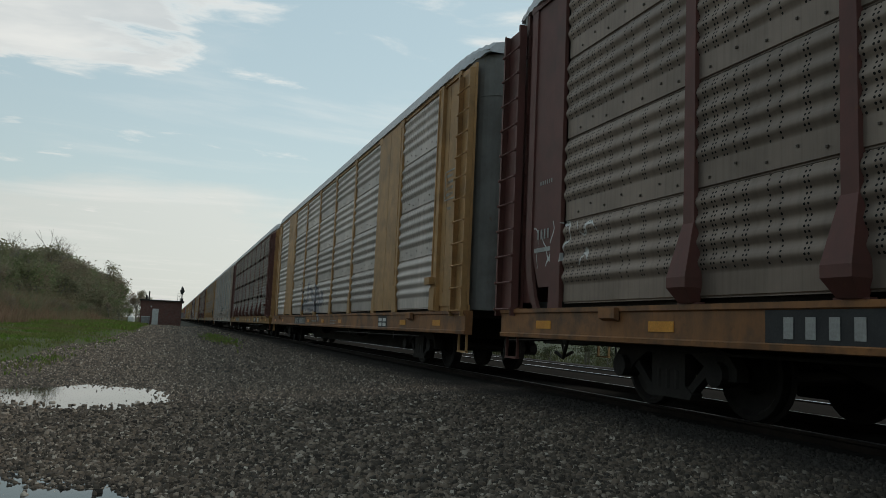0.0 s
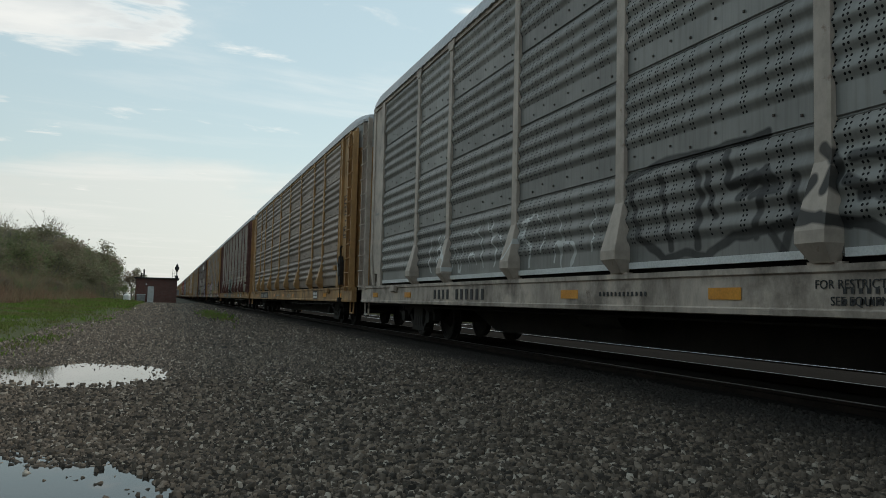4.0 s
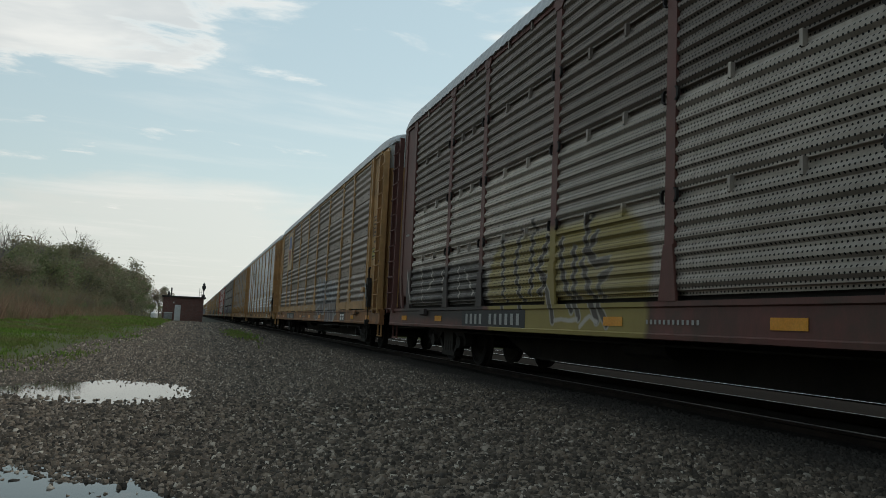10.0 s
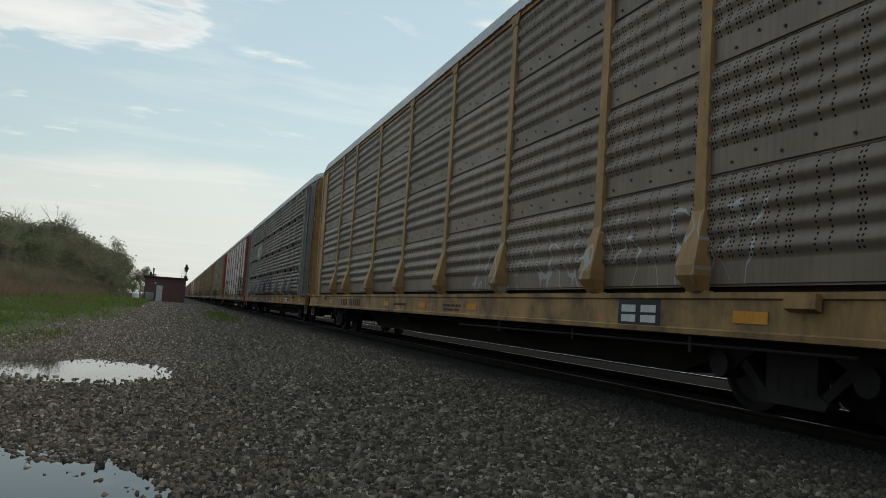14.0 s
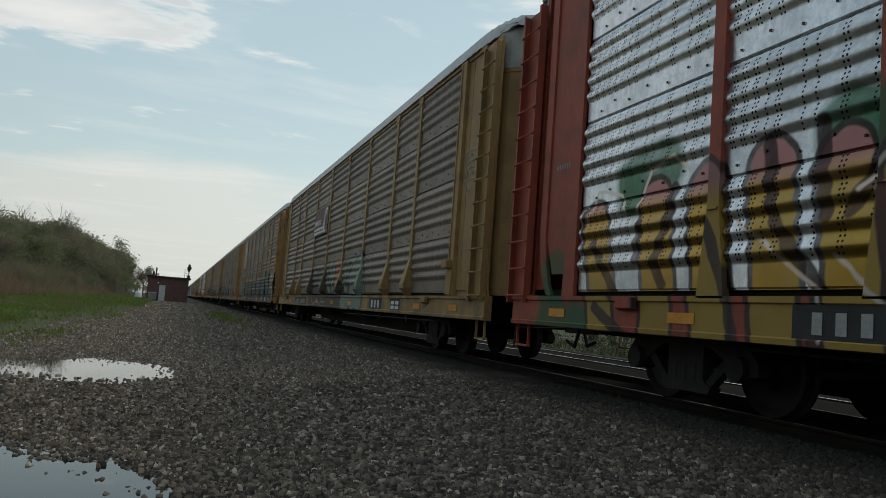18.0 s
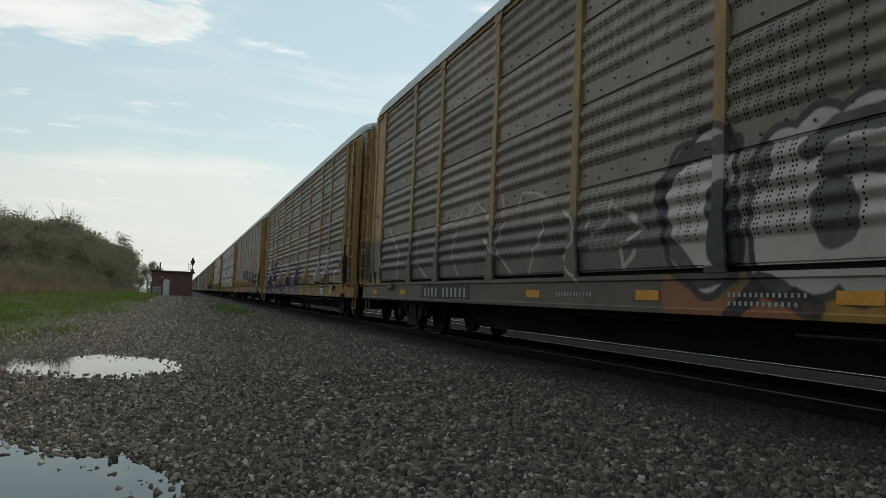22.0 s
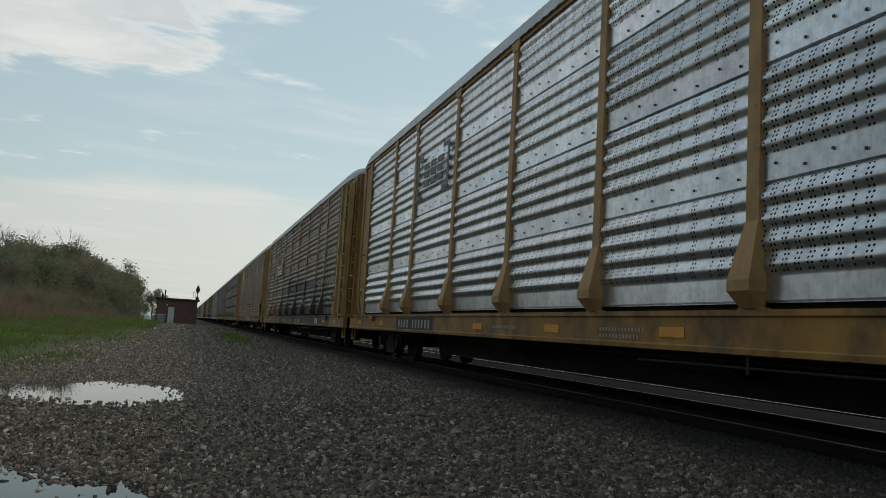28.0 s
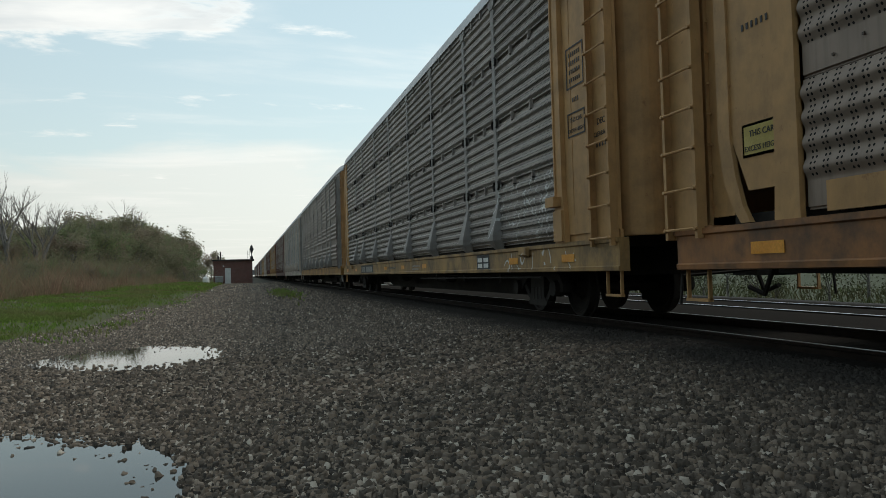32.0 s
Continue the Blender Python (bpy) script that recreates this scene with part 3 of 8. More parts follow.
black_iron = varied("dirty_black_iron", (0.020, 0.018, 0.016), (0.036, 0.031, 0.027), 2.0, 0.8, 0.0, spec=0.2)
wheel_steel = varied("worn_wheel_steel", (0.016, 0.013, 0.012), (0.030, 0.024, 0.02), 4.0, 0.7, 0.3)
roof_steel = varied("galvanised_roof", (0.33, 0.335, 0.34), (0.45, 0.455, 0.46), 0.8, 0.5, 0.4)
white_paint = varied("white_paint", (0.62, 0.61, 0.58), (0.74, 0.73, 0.7), 3.0, 0.6)
plate_yellow = varied("faded_yellow_plate", (0.34, 0.26, 0.06), (0.44, 0.34, 0.10), 4.0, 0.6)
worn_white = varied("worn_white_paint", (0.30, 0.29, 0.27), (0.46, 0.45, 0.42), 3.0, 0.7)
black_paint = varied("black_paint", (0.02, 0.02, 0.022), (0.035, 0.035, 0.035), 3.0, 0.6)
reflector = varied("amber_reflector", (0.62, 0.24, 0.015), (0.72, 0.31, 0.03), 3.0, 0.35)


LETTERS = {}


def letter_group(kind):
    """A node group that sprays one patch of letter-like shapes over a colour, in a car's own space."""
    if kind in LETTERS:
        return LETTERS[kind]
    ng = bpy.data.node_groups.new("sprayed_" + kind, "ShaderNodeTree")
    for nm in ("Base", "C1", "C2", "Line"):
        ng.interface.new_socket(nm, in_out="INPUT", socket_type="NodeSocketColor")
    for nm in ("X", "Y", "Z", "Start", "End", "Mid", "Half", "Letter", "Size", "Seed"):
        ng.interface.new_socket(nm, in_out="INPUT", socket_type="NodeSocketFloat")
    ng.interface.new_socket("Color", in_out="OUTPUT", socket_type="NodeSocketColor")
    m = Mat("spray_paint")
    m.nt, m.co = ng, None
    gin, gout = ng.nodes.new("NodeGroupInput"), ng.nodes.new("NodeGroupOutput")
    g = gin.outputs
    c, c1, c2, line, Y, Z = g["Base"], g["C1"], g["C2"], g["Line"], g["Y"], g["Z"]
    y0, y1, mid, half, letter, size, seed = g["Start"], g["End"], g["Mid"], g["Half"], g["Letter"], g["Size"], g["Seed"]
    near = m.math("LESS_THAN", g["X"], 0.0)

    def point(a, b, d):
        n = m.n("ShaderNodeCombineXYZ")
        for i, v in enumerate((a, b, d)):
            m.link(v, n.inputs[i])
        return n.outputs[0]

    if kind == "eye":                       # two big ovals with dark pupils and rings
        span = m.math("SUBTRACT", y1, y0)
        for at, py in ((0.73, 0.1), (0.27, 0.3)):
            a = m.math("DIVIDE", m.math("SUBTRACT", Y, m.math("ADD", y0, m.math("MULTIPLY", span, at))), m.math("MULTIPLY", span, 0.25))
            b = m.math("DIVIDE", m.math("SUBTRACT", Z, m.math("ADD", mid, 0.1)), half)
            r = m.math("POWER", m.math("ADD", m.math("MULTIPLY", a, a), m.math("MULTIPLY", b, b)), 0.5)
            c = m.mix(m.math("MULTIPLY", m.math("LESS_THAN", r, 1.12), near), c, line)
            c = m.mix(m.math("MULTIPLY", m.math("LESS_THAN", r, 0.97), near), c, c1)
            a2, b2 = m.math("DIVIDE", m.math("SUBTRACT", a, py - 0.3), 0.42), m.math("DIVIDE", m.math("ADD", b, 0.25), 0.48)
            r2 = m.math("ADD", m.math("MULTIPLY", a2, a2), m.math("MULTIPLY", b2, b2))
            c = m.mix(m.math("MULTIPLY", m.math("LESS_THAN", r2, 1.0), near), c, (0.05, 0.05, 0.055))
        m.link(c, gout.inputs[0])
        LETTERS[kind] = ng
        return ng
    com = point(Y, Z, seed)
    wob = m.n("ShaderNodeTexNoise", Detail=1.0)
    m.link(m.math("DIVIDE", 1.1, size), wob.inputs["Scale"])
    m.link(com, wob.inputs["Vector"])
    w = m.math("MULTIPLY", m.math("SUBTRACT", wob.outputs[0], 0.5), m.math("MULTIPLY", size, 0.8))
    yy, zz = m.math("ADD", Y, w), m.math("SUBTRACT", Z, m.math("MULTIPLY", w, 1.2))
    u = m.math("DIVIDE", m.math("SUBTRACT", yy, y0), letter)
    ins = m.math("MULTIPLY", m.math("MULTIPLY", m.math("GREATER_THAN", yy, y0), m.math("LESS_THAN", yy, y1)), near)
    v = m.math("DIVIDE", m.math("SUBTRACT", zz, mid), half)
    fade = m.math("MULTIPLY", m.step(m.noise(0.8, 4, 0.6, co=com), 0.22, 0.45), 0.88)
    if kind == "scrawl":                    # a thin scrawl of looping lines
        loop = m.n("ShaderNodeTexNoise", Scale=1.0, Detail=0.5)
        m.link(point(m.math("DIVIDE", yy, m.math("MULTIPLY", size, 0.62)), m.math("DIVIDE", zz, m.math("MULTIPLY", size, 1.1)), seed), loop.inputs["Vector"])
        iso = m.math("LESS_THAN", m.math("ABSOLUTE", m.math("SUBTRACT", loop.outputs[0], 0.5)), 0.018)
        band = m.math("MULTIPLY", ins, m.math("LESS_THAN", m.math("ABSOLUTE", v), 0.95))
        c = m.mix(m.math("MULTIPLY", band, m.math("MULTIPLY", iso, fade)), c, line)
        m.link(c, gout.inputs[0])
        LETTERS[kind] = ng
        return ng
    wn = m.nt.nodes.new("ShaderNodeTexWhiteNoise")
    wn.noise_dimensions = "1D"
    m.link(m.math("ADD", m.math("FLOOR", u), m.math("MULTIPLY", seed, 3.7)), wn.inputs["W"])
    rnd = m.n("ShaderNodeSeparateColor")
    m.link(wn.outputs["Color"], rnd.inputs[0])
    ra, rb, rc = rnd.outputs
    v = m.math("ADD", v, m.math("MULTIPLY", m.math("SUBTRACT", ra, 0.5), 0.35))
    f = m.math("SUBTRACT", m.math("FRACT", u), 0.5)
    f = m.math("ADD", f, m.math("MULTIPLY", v, m.math("MULTIPLY", m.math("SUBTRACT", rb, 0.5), 0.22)))
    af, av = m.math("ABSOLUTE", f), m.math("ABSOLUTE", v)
    d = m.math("ADD", m.math("POWER", m.math("DIVIDE", af, 0.50), 3.0), m.math("POWER", av, 3.0))
    # the counters of the letters: slits from one side, or from the foot and the head
    h1 = m.math("MULTIPLY", m.math("ABSOLUTE", m.math("SUBTRACT", av, 0.36)), m.math("DIVIDE", half, letter))
    h1 = m.math("MAXIMUM", h1, m.math("SUBTRACT", m.math("MULTIPLY", m.math("SUBTRACT", rb, 0.5), 0.9), m.math("MULTIPLY", f, m.math("SIGN", m.math("SUBTRACT", ra, 0.5)))))
    h2 = m.math("MAXIMUM", m.math("ABSOLUTE", m.math("ADD", f, m.math("MULTIPLY", m.math("SUBTRACT", rb, 0.5), 0.1))), m.math("MULTIPLY", m.math("SUBTRACT", 0.30, av), 1.5))
    slit = m.math("MINIMUM", m.math("ADD", h1, m.math("MULTIPLY", m.math("GREATER_THAN", rc, 0.55), 9.0)), m.math("ADD", h2, m.math("MULTIPLY", m.math("LESS_THAN", rc, 0.45), 9.0)))
    body = m.math("LESS_THAN", d, 0.98)
    rim = m.math("MAXIMUM", m.math("MULTIPLY", m.math("GREATER_THAN", d, 0.70 if kind == "fill" else 0.78), body), m.math("MULTIPLY", body, m.math("LESS_THAN", slit, 0.04)))
    pick = m.step(m.math("ADD", m.math("MULTIPLY", v, 0.25), m.noise(0.9, 3, co=com)), 0.36, 0.62)
    fill = m.mix(m.math("MAXIMUM", m.math("MULTIPLY", m.math("GREATER_THAN", ra, 0.72), 0.8), pick), c1, c2)
    if kind != "line":
        c = m.mix(m.math("MULTIPLY", m.math("MULTIPLY", ins, body), m.math("MULTIPLY", fade, 1.0 if kind == "fill" else 0.8)), c, fill)
    c = m.mix(m.math("MULTIPLY", m.math("MULTIPLY", ins, rim), m.math("MULTIPLY", fade, 0.97)), c, line)
    m.link(c, gout.inputs[0])
    LETTERS[kind] = ng
    return ng


def spray(m, c, car, marks):
    """Paint sprayed on a car's side: each mark is a stretch y0..y1, z0..z1 with its colours, scale and kind."""
    k = car.get("number", -9)
    if not marks and k not in PIECES:
        return c
    tc = m.nt.nodes.new("ShaderNodeTexCoord")
    tc.object = car
    if k in PIECES:
        nd = m.nt.nodes.new("ShaderNodeGroup")
        nd.node_tree = stroke_group(k)
        m.link(c, nd.inputs["Base"])
        m.link(tc.outputs["Object"], nd.inputs["Place"])
        c = nd.outputs[0]
    sep = m.n("ShaderNodeSeparateXYZ")
    m.link(tc.outputs["Object"], sep.inputs[0])
    for i, (y0, y1, z0, z1, c1, c2, line, size, kind) in enumerate(marks):
        nd = m.nt.nodes.new("ShaderNodeGroup")
        nd.node_tree = letter_group("scrawl" if kind == "line" and size < 0.75 else kind)
        for nm, col in (("C1", c1), ("C2", c2), ("Line", line)):
            nd.inputs[nm].default_value = (*col, 1)
        letter = (y1 - y0) / max(1, round((y1 - y0) / (0.68 * (z1 - z0))))
        for nm, val in (("Start", y0), ("End", y1), ("Mid", (z0 + z1) / 2), ("Half", (z1 - z0) / 2), ("Letter", letter), ("Size", size), ("Seed", 7.3 * i + y0)):
            nd.inputs[nm].default_value = val
        m.link(c, nd.inputs["Base"])
        for j, nm in enumerate("XYZ"):
            m.link(sep.outputs[j], nd.inputs[nm])
        c = nd.outputs[0]
    return c


# pieces begin: colours with half-widths, then the strokes in metres along the car and up
PIECES = {}


def stroke_piece(k, layers, lines):
    PIECES.setdefault(k, []).append((layers, lines))


stroke_piece(0, [((0.075, 0.085, 0.13), 0.17), ((0.27, 0.29, 0.33), 0.135)], [[(3.23, 2.21), (3.07, 1.6), (3.64, 1.45)], [(2.46, 2.01), (2.02, 1.82), (2.03, 1.47), (2.81, 1.4)], [(1.54, 2.13), (1.36, 1.9), (1.56, 1.48), (1.04, 1.32)], [(1.12, 1.94), (0.76, 1.63), (0.33, 1.58)], [(3.84, 1.62), (4.06, 1.42)], [(0.27, 1.81), (0.15, 1.66)], [(0.98, 1.43), (0.64, 1.04)]])
stroke_piece(0, [((0.06, 0.065, 0.09), 0.035)], [[(3.32, 2.3), (3.14, 2.17), (2.46, 2.08), (1.81, 1.83), (1.62, 1.64)], [(1.59, 2.3), (1.12, 2.04), (0.8, 1.74), (0.38, 1.51)], [(0.31, 1.85), (0.14, 1.82), (-0.17, 1.46)], [(4.69, 2.03), (4.94, 2.38), (4.68, 2.43), (4.22, 2.03), (4.57, 1.96)], [(3.96, 1.31), (4.17, 1.54), (3.84, 1.72), (3.34, 1.63)], [(3.17, 1.35), (1.77, 1.29), (1.56, 1.44), (1.26, 1.53), (0.87, 1.45), (0.93, 1.27), (0.5, 0.97)]])
stroke_piece(1, [((0.40, 0.41, 0.42), 0.03)], [[(11.63, 1.8), (11.64, 2.13), (11.29, 2.28), (11.08, 2.12), (11.22, 1.71), (10.84, 1.71)], [(10.84, 1.71), (10.8, 2.14), (10.46, 2.19), (10.37, 1.93)], [(10.3, 2.26), (10.14, 2.24), (10.01, 1.8), (10.33, 2.17), (10.37, 1.89)], [(9.91, 2.16), (9.69, 1.9), (9.62, 2.16), (9.42, 2.26), (9.23, 2.06), (9.22, 1.81)], [(11.42, 1.73), (11.35, 1.35), (10.96, 1.36), (10.69, 1.27), (10.79, 1.68)], [(10.43, 1.26), (10.31, 1.4), (10.05, 1.71), (10.04, 1.43)]])
stroke_piece(1, [((0.40, 0.41, 0.42), 0.03)], [[(10, 1.43), (9.61, 1.32), (9.65, 1.65), (9.41, 1.27), (9.1, 1.26)], [(9.94, 1.84), (9.61, 1.65)], [(10.54, 2), (10.48, 1.6), (10.05, 1.76)], [(9.01, 1.78), (8.87, 1.83), (8.7, 1.51), (8.87, 1.49), (9.01, 1.74)]])
stroke_piece(1, [((0.34, 0.35, 0.37), 0.085)], [[(-7.64, 2.28), (-7.7, 1.31)], [(-8.17, 2.24), (-8.22, 1.33)], [(-7.7, 1.81), (-8.22, 1.79)], [(-8.42, 1.32), (-8.41, 2.23), (-8.69, 1.84), (-8.91, 2.19), (-8.99, 1.32)], [(-10, 1.9), (-9.65, 2), (-9.56, 1.4), (-9.99, 1.35), (-9.96, 1.63), (-9.79, 1.65)]])
stroke_piece(1, [((0.27, 0.28, 0.29), 0.10)], [[(-10.01, 2.71), (-9.62, 2.74), (-9.62, 2.58), (-10, 2.54), (-10, 2.37), (-9.58, 2.39)], [(-10.09, 2.69), (-10.47, 2.68)], [(-10.28, 2.66), (-10.29, 2.33)], [(-10.62, 2.67), (-11.08, 2.68), (-10.68, 2.41), (-11.13, 2.38)]])
stroke_piece(1, [((0.40, 0.41, 0.42), 0.028)], [[(-10.94, 2.03), (-11.13, 2.05)], [(-11.03, 2.04), (-11.05, 1.83)], [(-11.24, 1.98), (-11.36, 1.92), (-11.26, 1.82), (-11.2, 1.94), (-11.24, 1.98)], [(-11.42, 2.04), (-11.47, 1.81)], [(-11.58, 2.06), (-11.68, 1.95), (-11.57, 1.84), (-11.52, 1.98), (-11.58, 2.06)], [(-10.94, 1.75), (-11.24, 1.8), (-11.72, 1.73)], [(-11.12, 1.58), (-11.35, 1.65), (-11.56, 1.49)], [(-1.63, 2.26), (-1.76, 1.35)], [(-2.63, 2.17), (-3.03, 1.42), (-3.51, 2.2)], [(-4.39, 2.3), (-4.51, 1.64), (-5.14, 1.69)], [(-4.49, 2.01), (-4.95, 2.24)]])
stroke_piece(2, [((0.025, 0.027, 0.028), 0.045)], [[(1.29, 2.21), (0.78, 2.31), (0.07, 2.27), (-0.29, 2.31), (-0.79, 2.29)], [(1.28, 2.04), (1.09, 1.53), (0.64, 1.29), (0.33, 1.33), (0.04, 1.27), (-0.4, 1.44), (-0.81, 1.47), (-1.04, 1.19)], [(0.72, 2.14), (0.54, 1.39)], [(0.16, 2.18), (0.06, 1.87), (0.14, 1.37)], [(-0.03, 2.06), (-0.13, 1.65)], [(-0.29, 2.31), (-0.35, 1.92), (-0.64, 1.98), (-0.8, 1.87), (-0.65, 1.43)]])
stroke_piece(2, [((0.025, 0.027, 0.028), 0.05)], [[(-1.14, 1.88), (-1.11, 1.67), (-1.32, 1.48), (-1.53, 1.5)], [(-1.39, 1.81), (-1.18, 1.57), (-1.66, 1.45)], [(-1.45, 2.06), (-1.59, 1.91), (-1.52, 1.71)], [(-1.65, 1.78), (-2.25, 1.53), (-2.22, 1.26), (-1.84, 1.44), (-1.32, 1.52)], [(-1.72, 1.94), (-2.02, 1.94), (-2.02, 1.7), (-1.78, 1.65)], [(-0.48, 1.81), (-0.8, 1.99), (-0.96, 1.81), (-0.64, 1.8)], [(-0.88, 1.46), (-1.11, 1.53), (-0.96, 1.23)]])
stroke_piece(4, [((0.10, 0.15, 0.14), 0.25)], [[(3.41, 0.98), (0.79, 0.94)]])
stroke_piece(4, [((0.26, 0.13, 0.07), 0.25)], [[(0.29, 0.97), (-1.52, 0.96)]])
stroke_piece(4, [((0.02, 0.02, 0.02), 0.24), ((0.19, 0.27, 0.26), 0.15)], [[(2.52, 2.19), (3.27, 2.17), (3.25, 1.76), (2.78, 1.67), (2.94, 1.3)], [(2.16, 2.13), (2.14, 1.33)], [(1.6, 2.19), (1.52, 1.3)], [(2.15, 1.76), (1.59, 1.75)], [(0.59, 2.12), (1.2, 2.15), (1.15, 1.31), (0.58, 1.33)], [(1.16, 1.78), (0.62, 1.75)]])
stroke_piece(4, [((0.03, 0.028, 0.02), 0.22), ((0.33, 0.29, 0.20), 0.13)], [[(0.25, 1.91), (0.25, 1.25)], [(-0.37, 1.8), (0.1, 1.58), (-0.46, 1.24)], [(1.43, 2.36), (1.09, 2.48), (0.8, 2.29)], [(-0.56, 1.25), (-1.34, 1.23)]])
stroke_piece(4, [((0.03, 0.03, 0.03), 0.045)], [[(3.11, 1.16), (2.81, 0.76)], [(2.04, 1.14), (1.91, 0.78)], [(1.27, 1.13), (1.07, 0.8)], [(0.45, 1.11), (0.32, 0.79)], [(-0.3, 1.09), (-0.56, 0.87)], [(0.13, 1.1), (-0.02, 0.82)]])
stroke_piece(5, [((0.13, 0.20, 0.05), 0.42)], [[(6.35, 1.18), (2.83, 1.08), (0.03, 0.93), (-1.08, 0.84)], [(0.04, 1.64), (-0.96, 1.67), (-1.11, 1.47)], [(0.15, 0.81), (-0.81, 0.8)]])
stroke_piece(5, [((0.02, 0.02, 0.022), 0.26), ((0.52, 0.42, 0.50), 0.16)], [[(0.56, 2.19), (0.84, 1.57), (0.69, 1.29), (0.21, 0.81)], [(1.2, 2.21), (1.58, 2.08), (1.77, 1.12), (0.75, 0.88)], [(1.73, 1.68), (1.19, 1.74)], [(2.57, 2.34), (3.11, 1.85), (2.77, 0.91), (2.34, 0.8)], [(2.57, 2.34), (2.22, 2.02), (2.98, 1.6)]])
stroke_piece(5, [((0.02, 0.02, 0.022), 0.24), ((0.46, 0.42, 0.46), 0.13)], [[(4.15, 2), (4.26, 1.15), (3.78, 0.8)], [(3.75, 2.18), (3.58, 1.33), (2.99, 0.82)], [(5.66, 1.1), (4.82, 2.33), (4.51, 0.82)], [(5.43, 1.56), (4.6, 1.53)]])
stroke_piece(5, [((0.02, 0.02, 0.022), 0.27), ((0.50, 0.36, 0.45), 0.155)], [[(9.16, 2.24), (9.68, 2.05), (9.49, 1.55), (9.26, 1.06), (8.76, 1.2)], [(9.11, 1.75), (8.95, 1.4)], [(8.46, 2.23), (8.28, 1.53), (8.38, 1.26), (8.45, 1.05)], [(7.89, 1.95), (8.16, 1.45), (8.53, 1.27)]])
stroke_piece(5, [((0.03, 0.03, 0.03), 0.035)], [[(-0.34, 1.06), (-0.36, 0.9), (-0.44, 1.02), (-0.52, 0.88)], [(-0.67, 1.02), (-0.65, 0.87)], [(-0.77, 1.04), (-0.74, 0.87)], [(-0.67, 0.94), (-0.76, 0.95)], [(-1, 1), (-0.88, 0.91), (-0.91, 0.76), (-1.06, 0.79)]])
stroke_piece(6, [((0.27, 0.235, 0.075), 0.72)], [[(6.09, 1.46), (4.4, 1.5), (3.34, 1.54), (2.54, 1.54)], [(5.98, 0.89), (2.58, 0.93)]])
stroke_piece(6, [((0.03, 0.03, 0.03), 0.55)], [[(11.86, 1.5), (7.42, 1.41)]])
stroke_piece(6, [((0.32, 0.33, 0.32), 0.075), ((0.035, 0.025, 0.02), 0.05)], [[(6.22, 2.21), (6.08, 1.08)], [(5.49, 2.3), (5.68, 1.77), (5.34, 1.07)], [(5.01, 2.41), (5.05, 1.33)], [(4.47, 2.11), (4.78, 1.69), (4.39, 1.3), (4.27, 0.91)], [(4.06, 2.02), (4.02, 1.63), (3.68, 1.06)], [(4.46, 1.55), (4.71, 1.31)], [(3.68, 1.89), (3.63, 1.24), (3.48, 0.96)], [(3.3, 2.27), (3.35, 1.82), (3.08, 1.65), (2.76, 1.68)], [(3.08, 2.02), (3.25, 1.84), (3.06, 1.65)], [(3.44, 1.69), (3.17, 1.22), (3, 0.93)], [(2.72, 1.52), (2.96, 1.41), (2.96, 1.09), (2.77, 0.87)]])
stroke_piece(6, [((0.40, 0.40, 0.38), 0.03)], [[(12.18, 2.14), (11.83, 1.27)], [(11.08, 2.29), (10.85, 1.25)], [(10.28, 2.15), (10.14, 1.72), (10.49, 1.53)], [(9.47, 1.88), (9.33, 1.35)], [(8.48, 1.94), (8.36, 1.33)], [(8.07, 1.85), (7.6, 1.36)], [(5.98, 0.89), (5.73, 1.03), (5.49, 0.94), (5.25, 0.81)], [(4.21, 0.91), (3.53, 0.94)], [(3.44, 0.84), (3.17, 0.99), (3, 0.91)]])
stroke_piece(10, [((0.085, 0.035, 0.032), 0.30)], [[(4.5, 0.86), (-2.02, 0.93)]])
stroke_piece(10, [((0.10, 0.075, 0.10), 0.42)], [[(3.65, 1.73), (0.34, 1.77), (-1.8, 1.81)]])
stroke_piece(10, [((0.055, 0.095, 0.07), 0.20)], [[(0.67, 2.47), (-1.12, 2.46)], [(4.09, 2.34), (1.9, 2.39)]])
stroke_piece(10, [((0.03, 0.027, 0.03), 0.06)], [[(3.6, 1.32), (3.29, 2.18), (2.62, 1.3)], [(2.4, 2.02), (1.87, 2.11), (1.68, 1.29)], [(0.89, 1.27), (0.77, 1.87), (0.35, 1.95), (0.27, 1.26)], [(0.01, 2.02), (-0.2, 1.25)], [(-0.47, 1.97), (-0.77, 1.63), (-0.58, 1.24)], [(-1.01, 2), (-1.17, 1.23)]])
stroke_piece(10, [((0.28, 0.25, 0.29), 0.025)], [[(0.33, 1.66), (-0.32, 1.96), (-0.64, 1.34), (-0.88, 2.02), (-1.28, 1.32)], [(-1.55, 1.57), (-1.71, 1.43), (-1.51, 1.22)], [(-1.52, 1.03), (-1.68, 0.79)], [(-0.51, 1.12), (-0.81, 0.75)], [(3.03, 2.23), (2.15, 2.28), (1.44, 1.35)], [(-1.18, 1.02), (-1.06, 0.76)], [(1.14, 1.78), (0.85, 2.12), (0.01, 2.14)]])
stroke_piece(11, [((0.17, 0.13, 0.05), 0.32)], [[(1.95, 0.85), (-4.22, 0.84)]])
stroke_piece(11, [((0.24, 0.12, 0.13), 0.24)], [[(-1.47, 2.06), (-5.07, 1.72), (-6.24, 1.8)], [(-4.82, 0.96), (-5.17, 0.86)]])
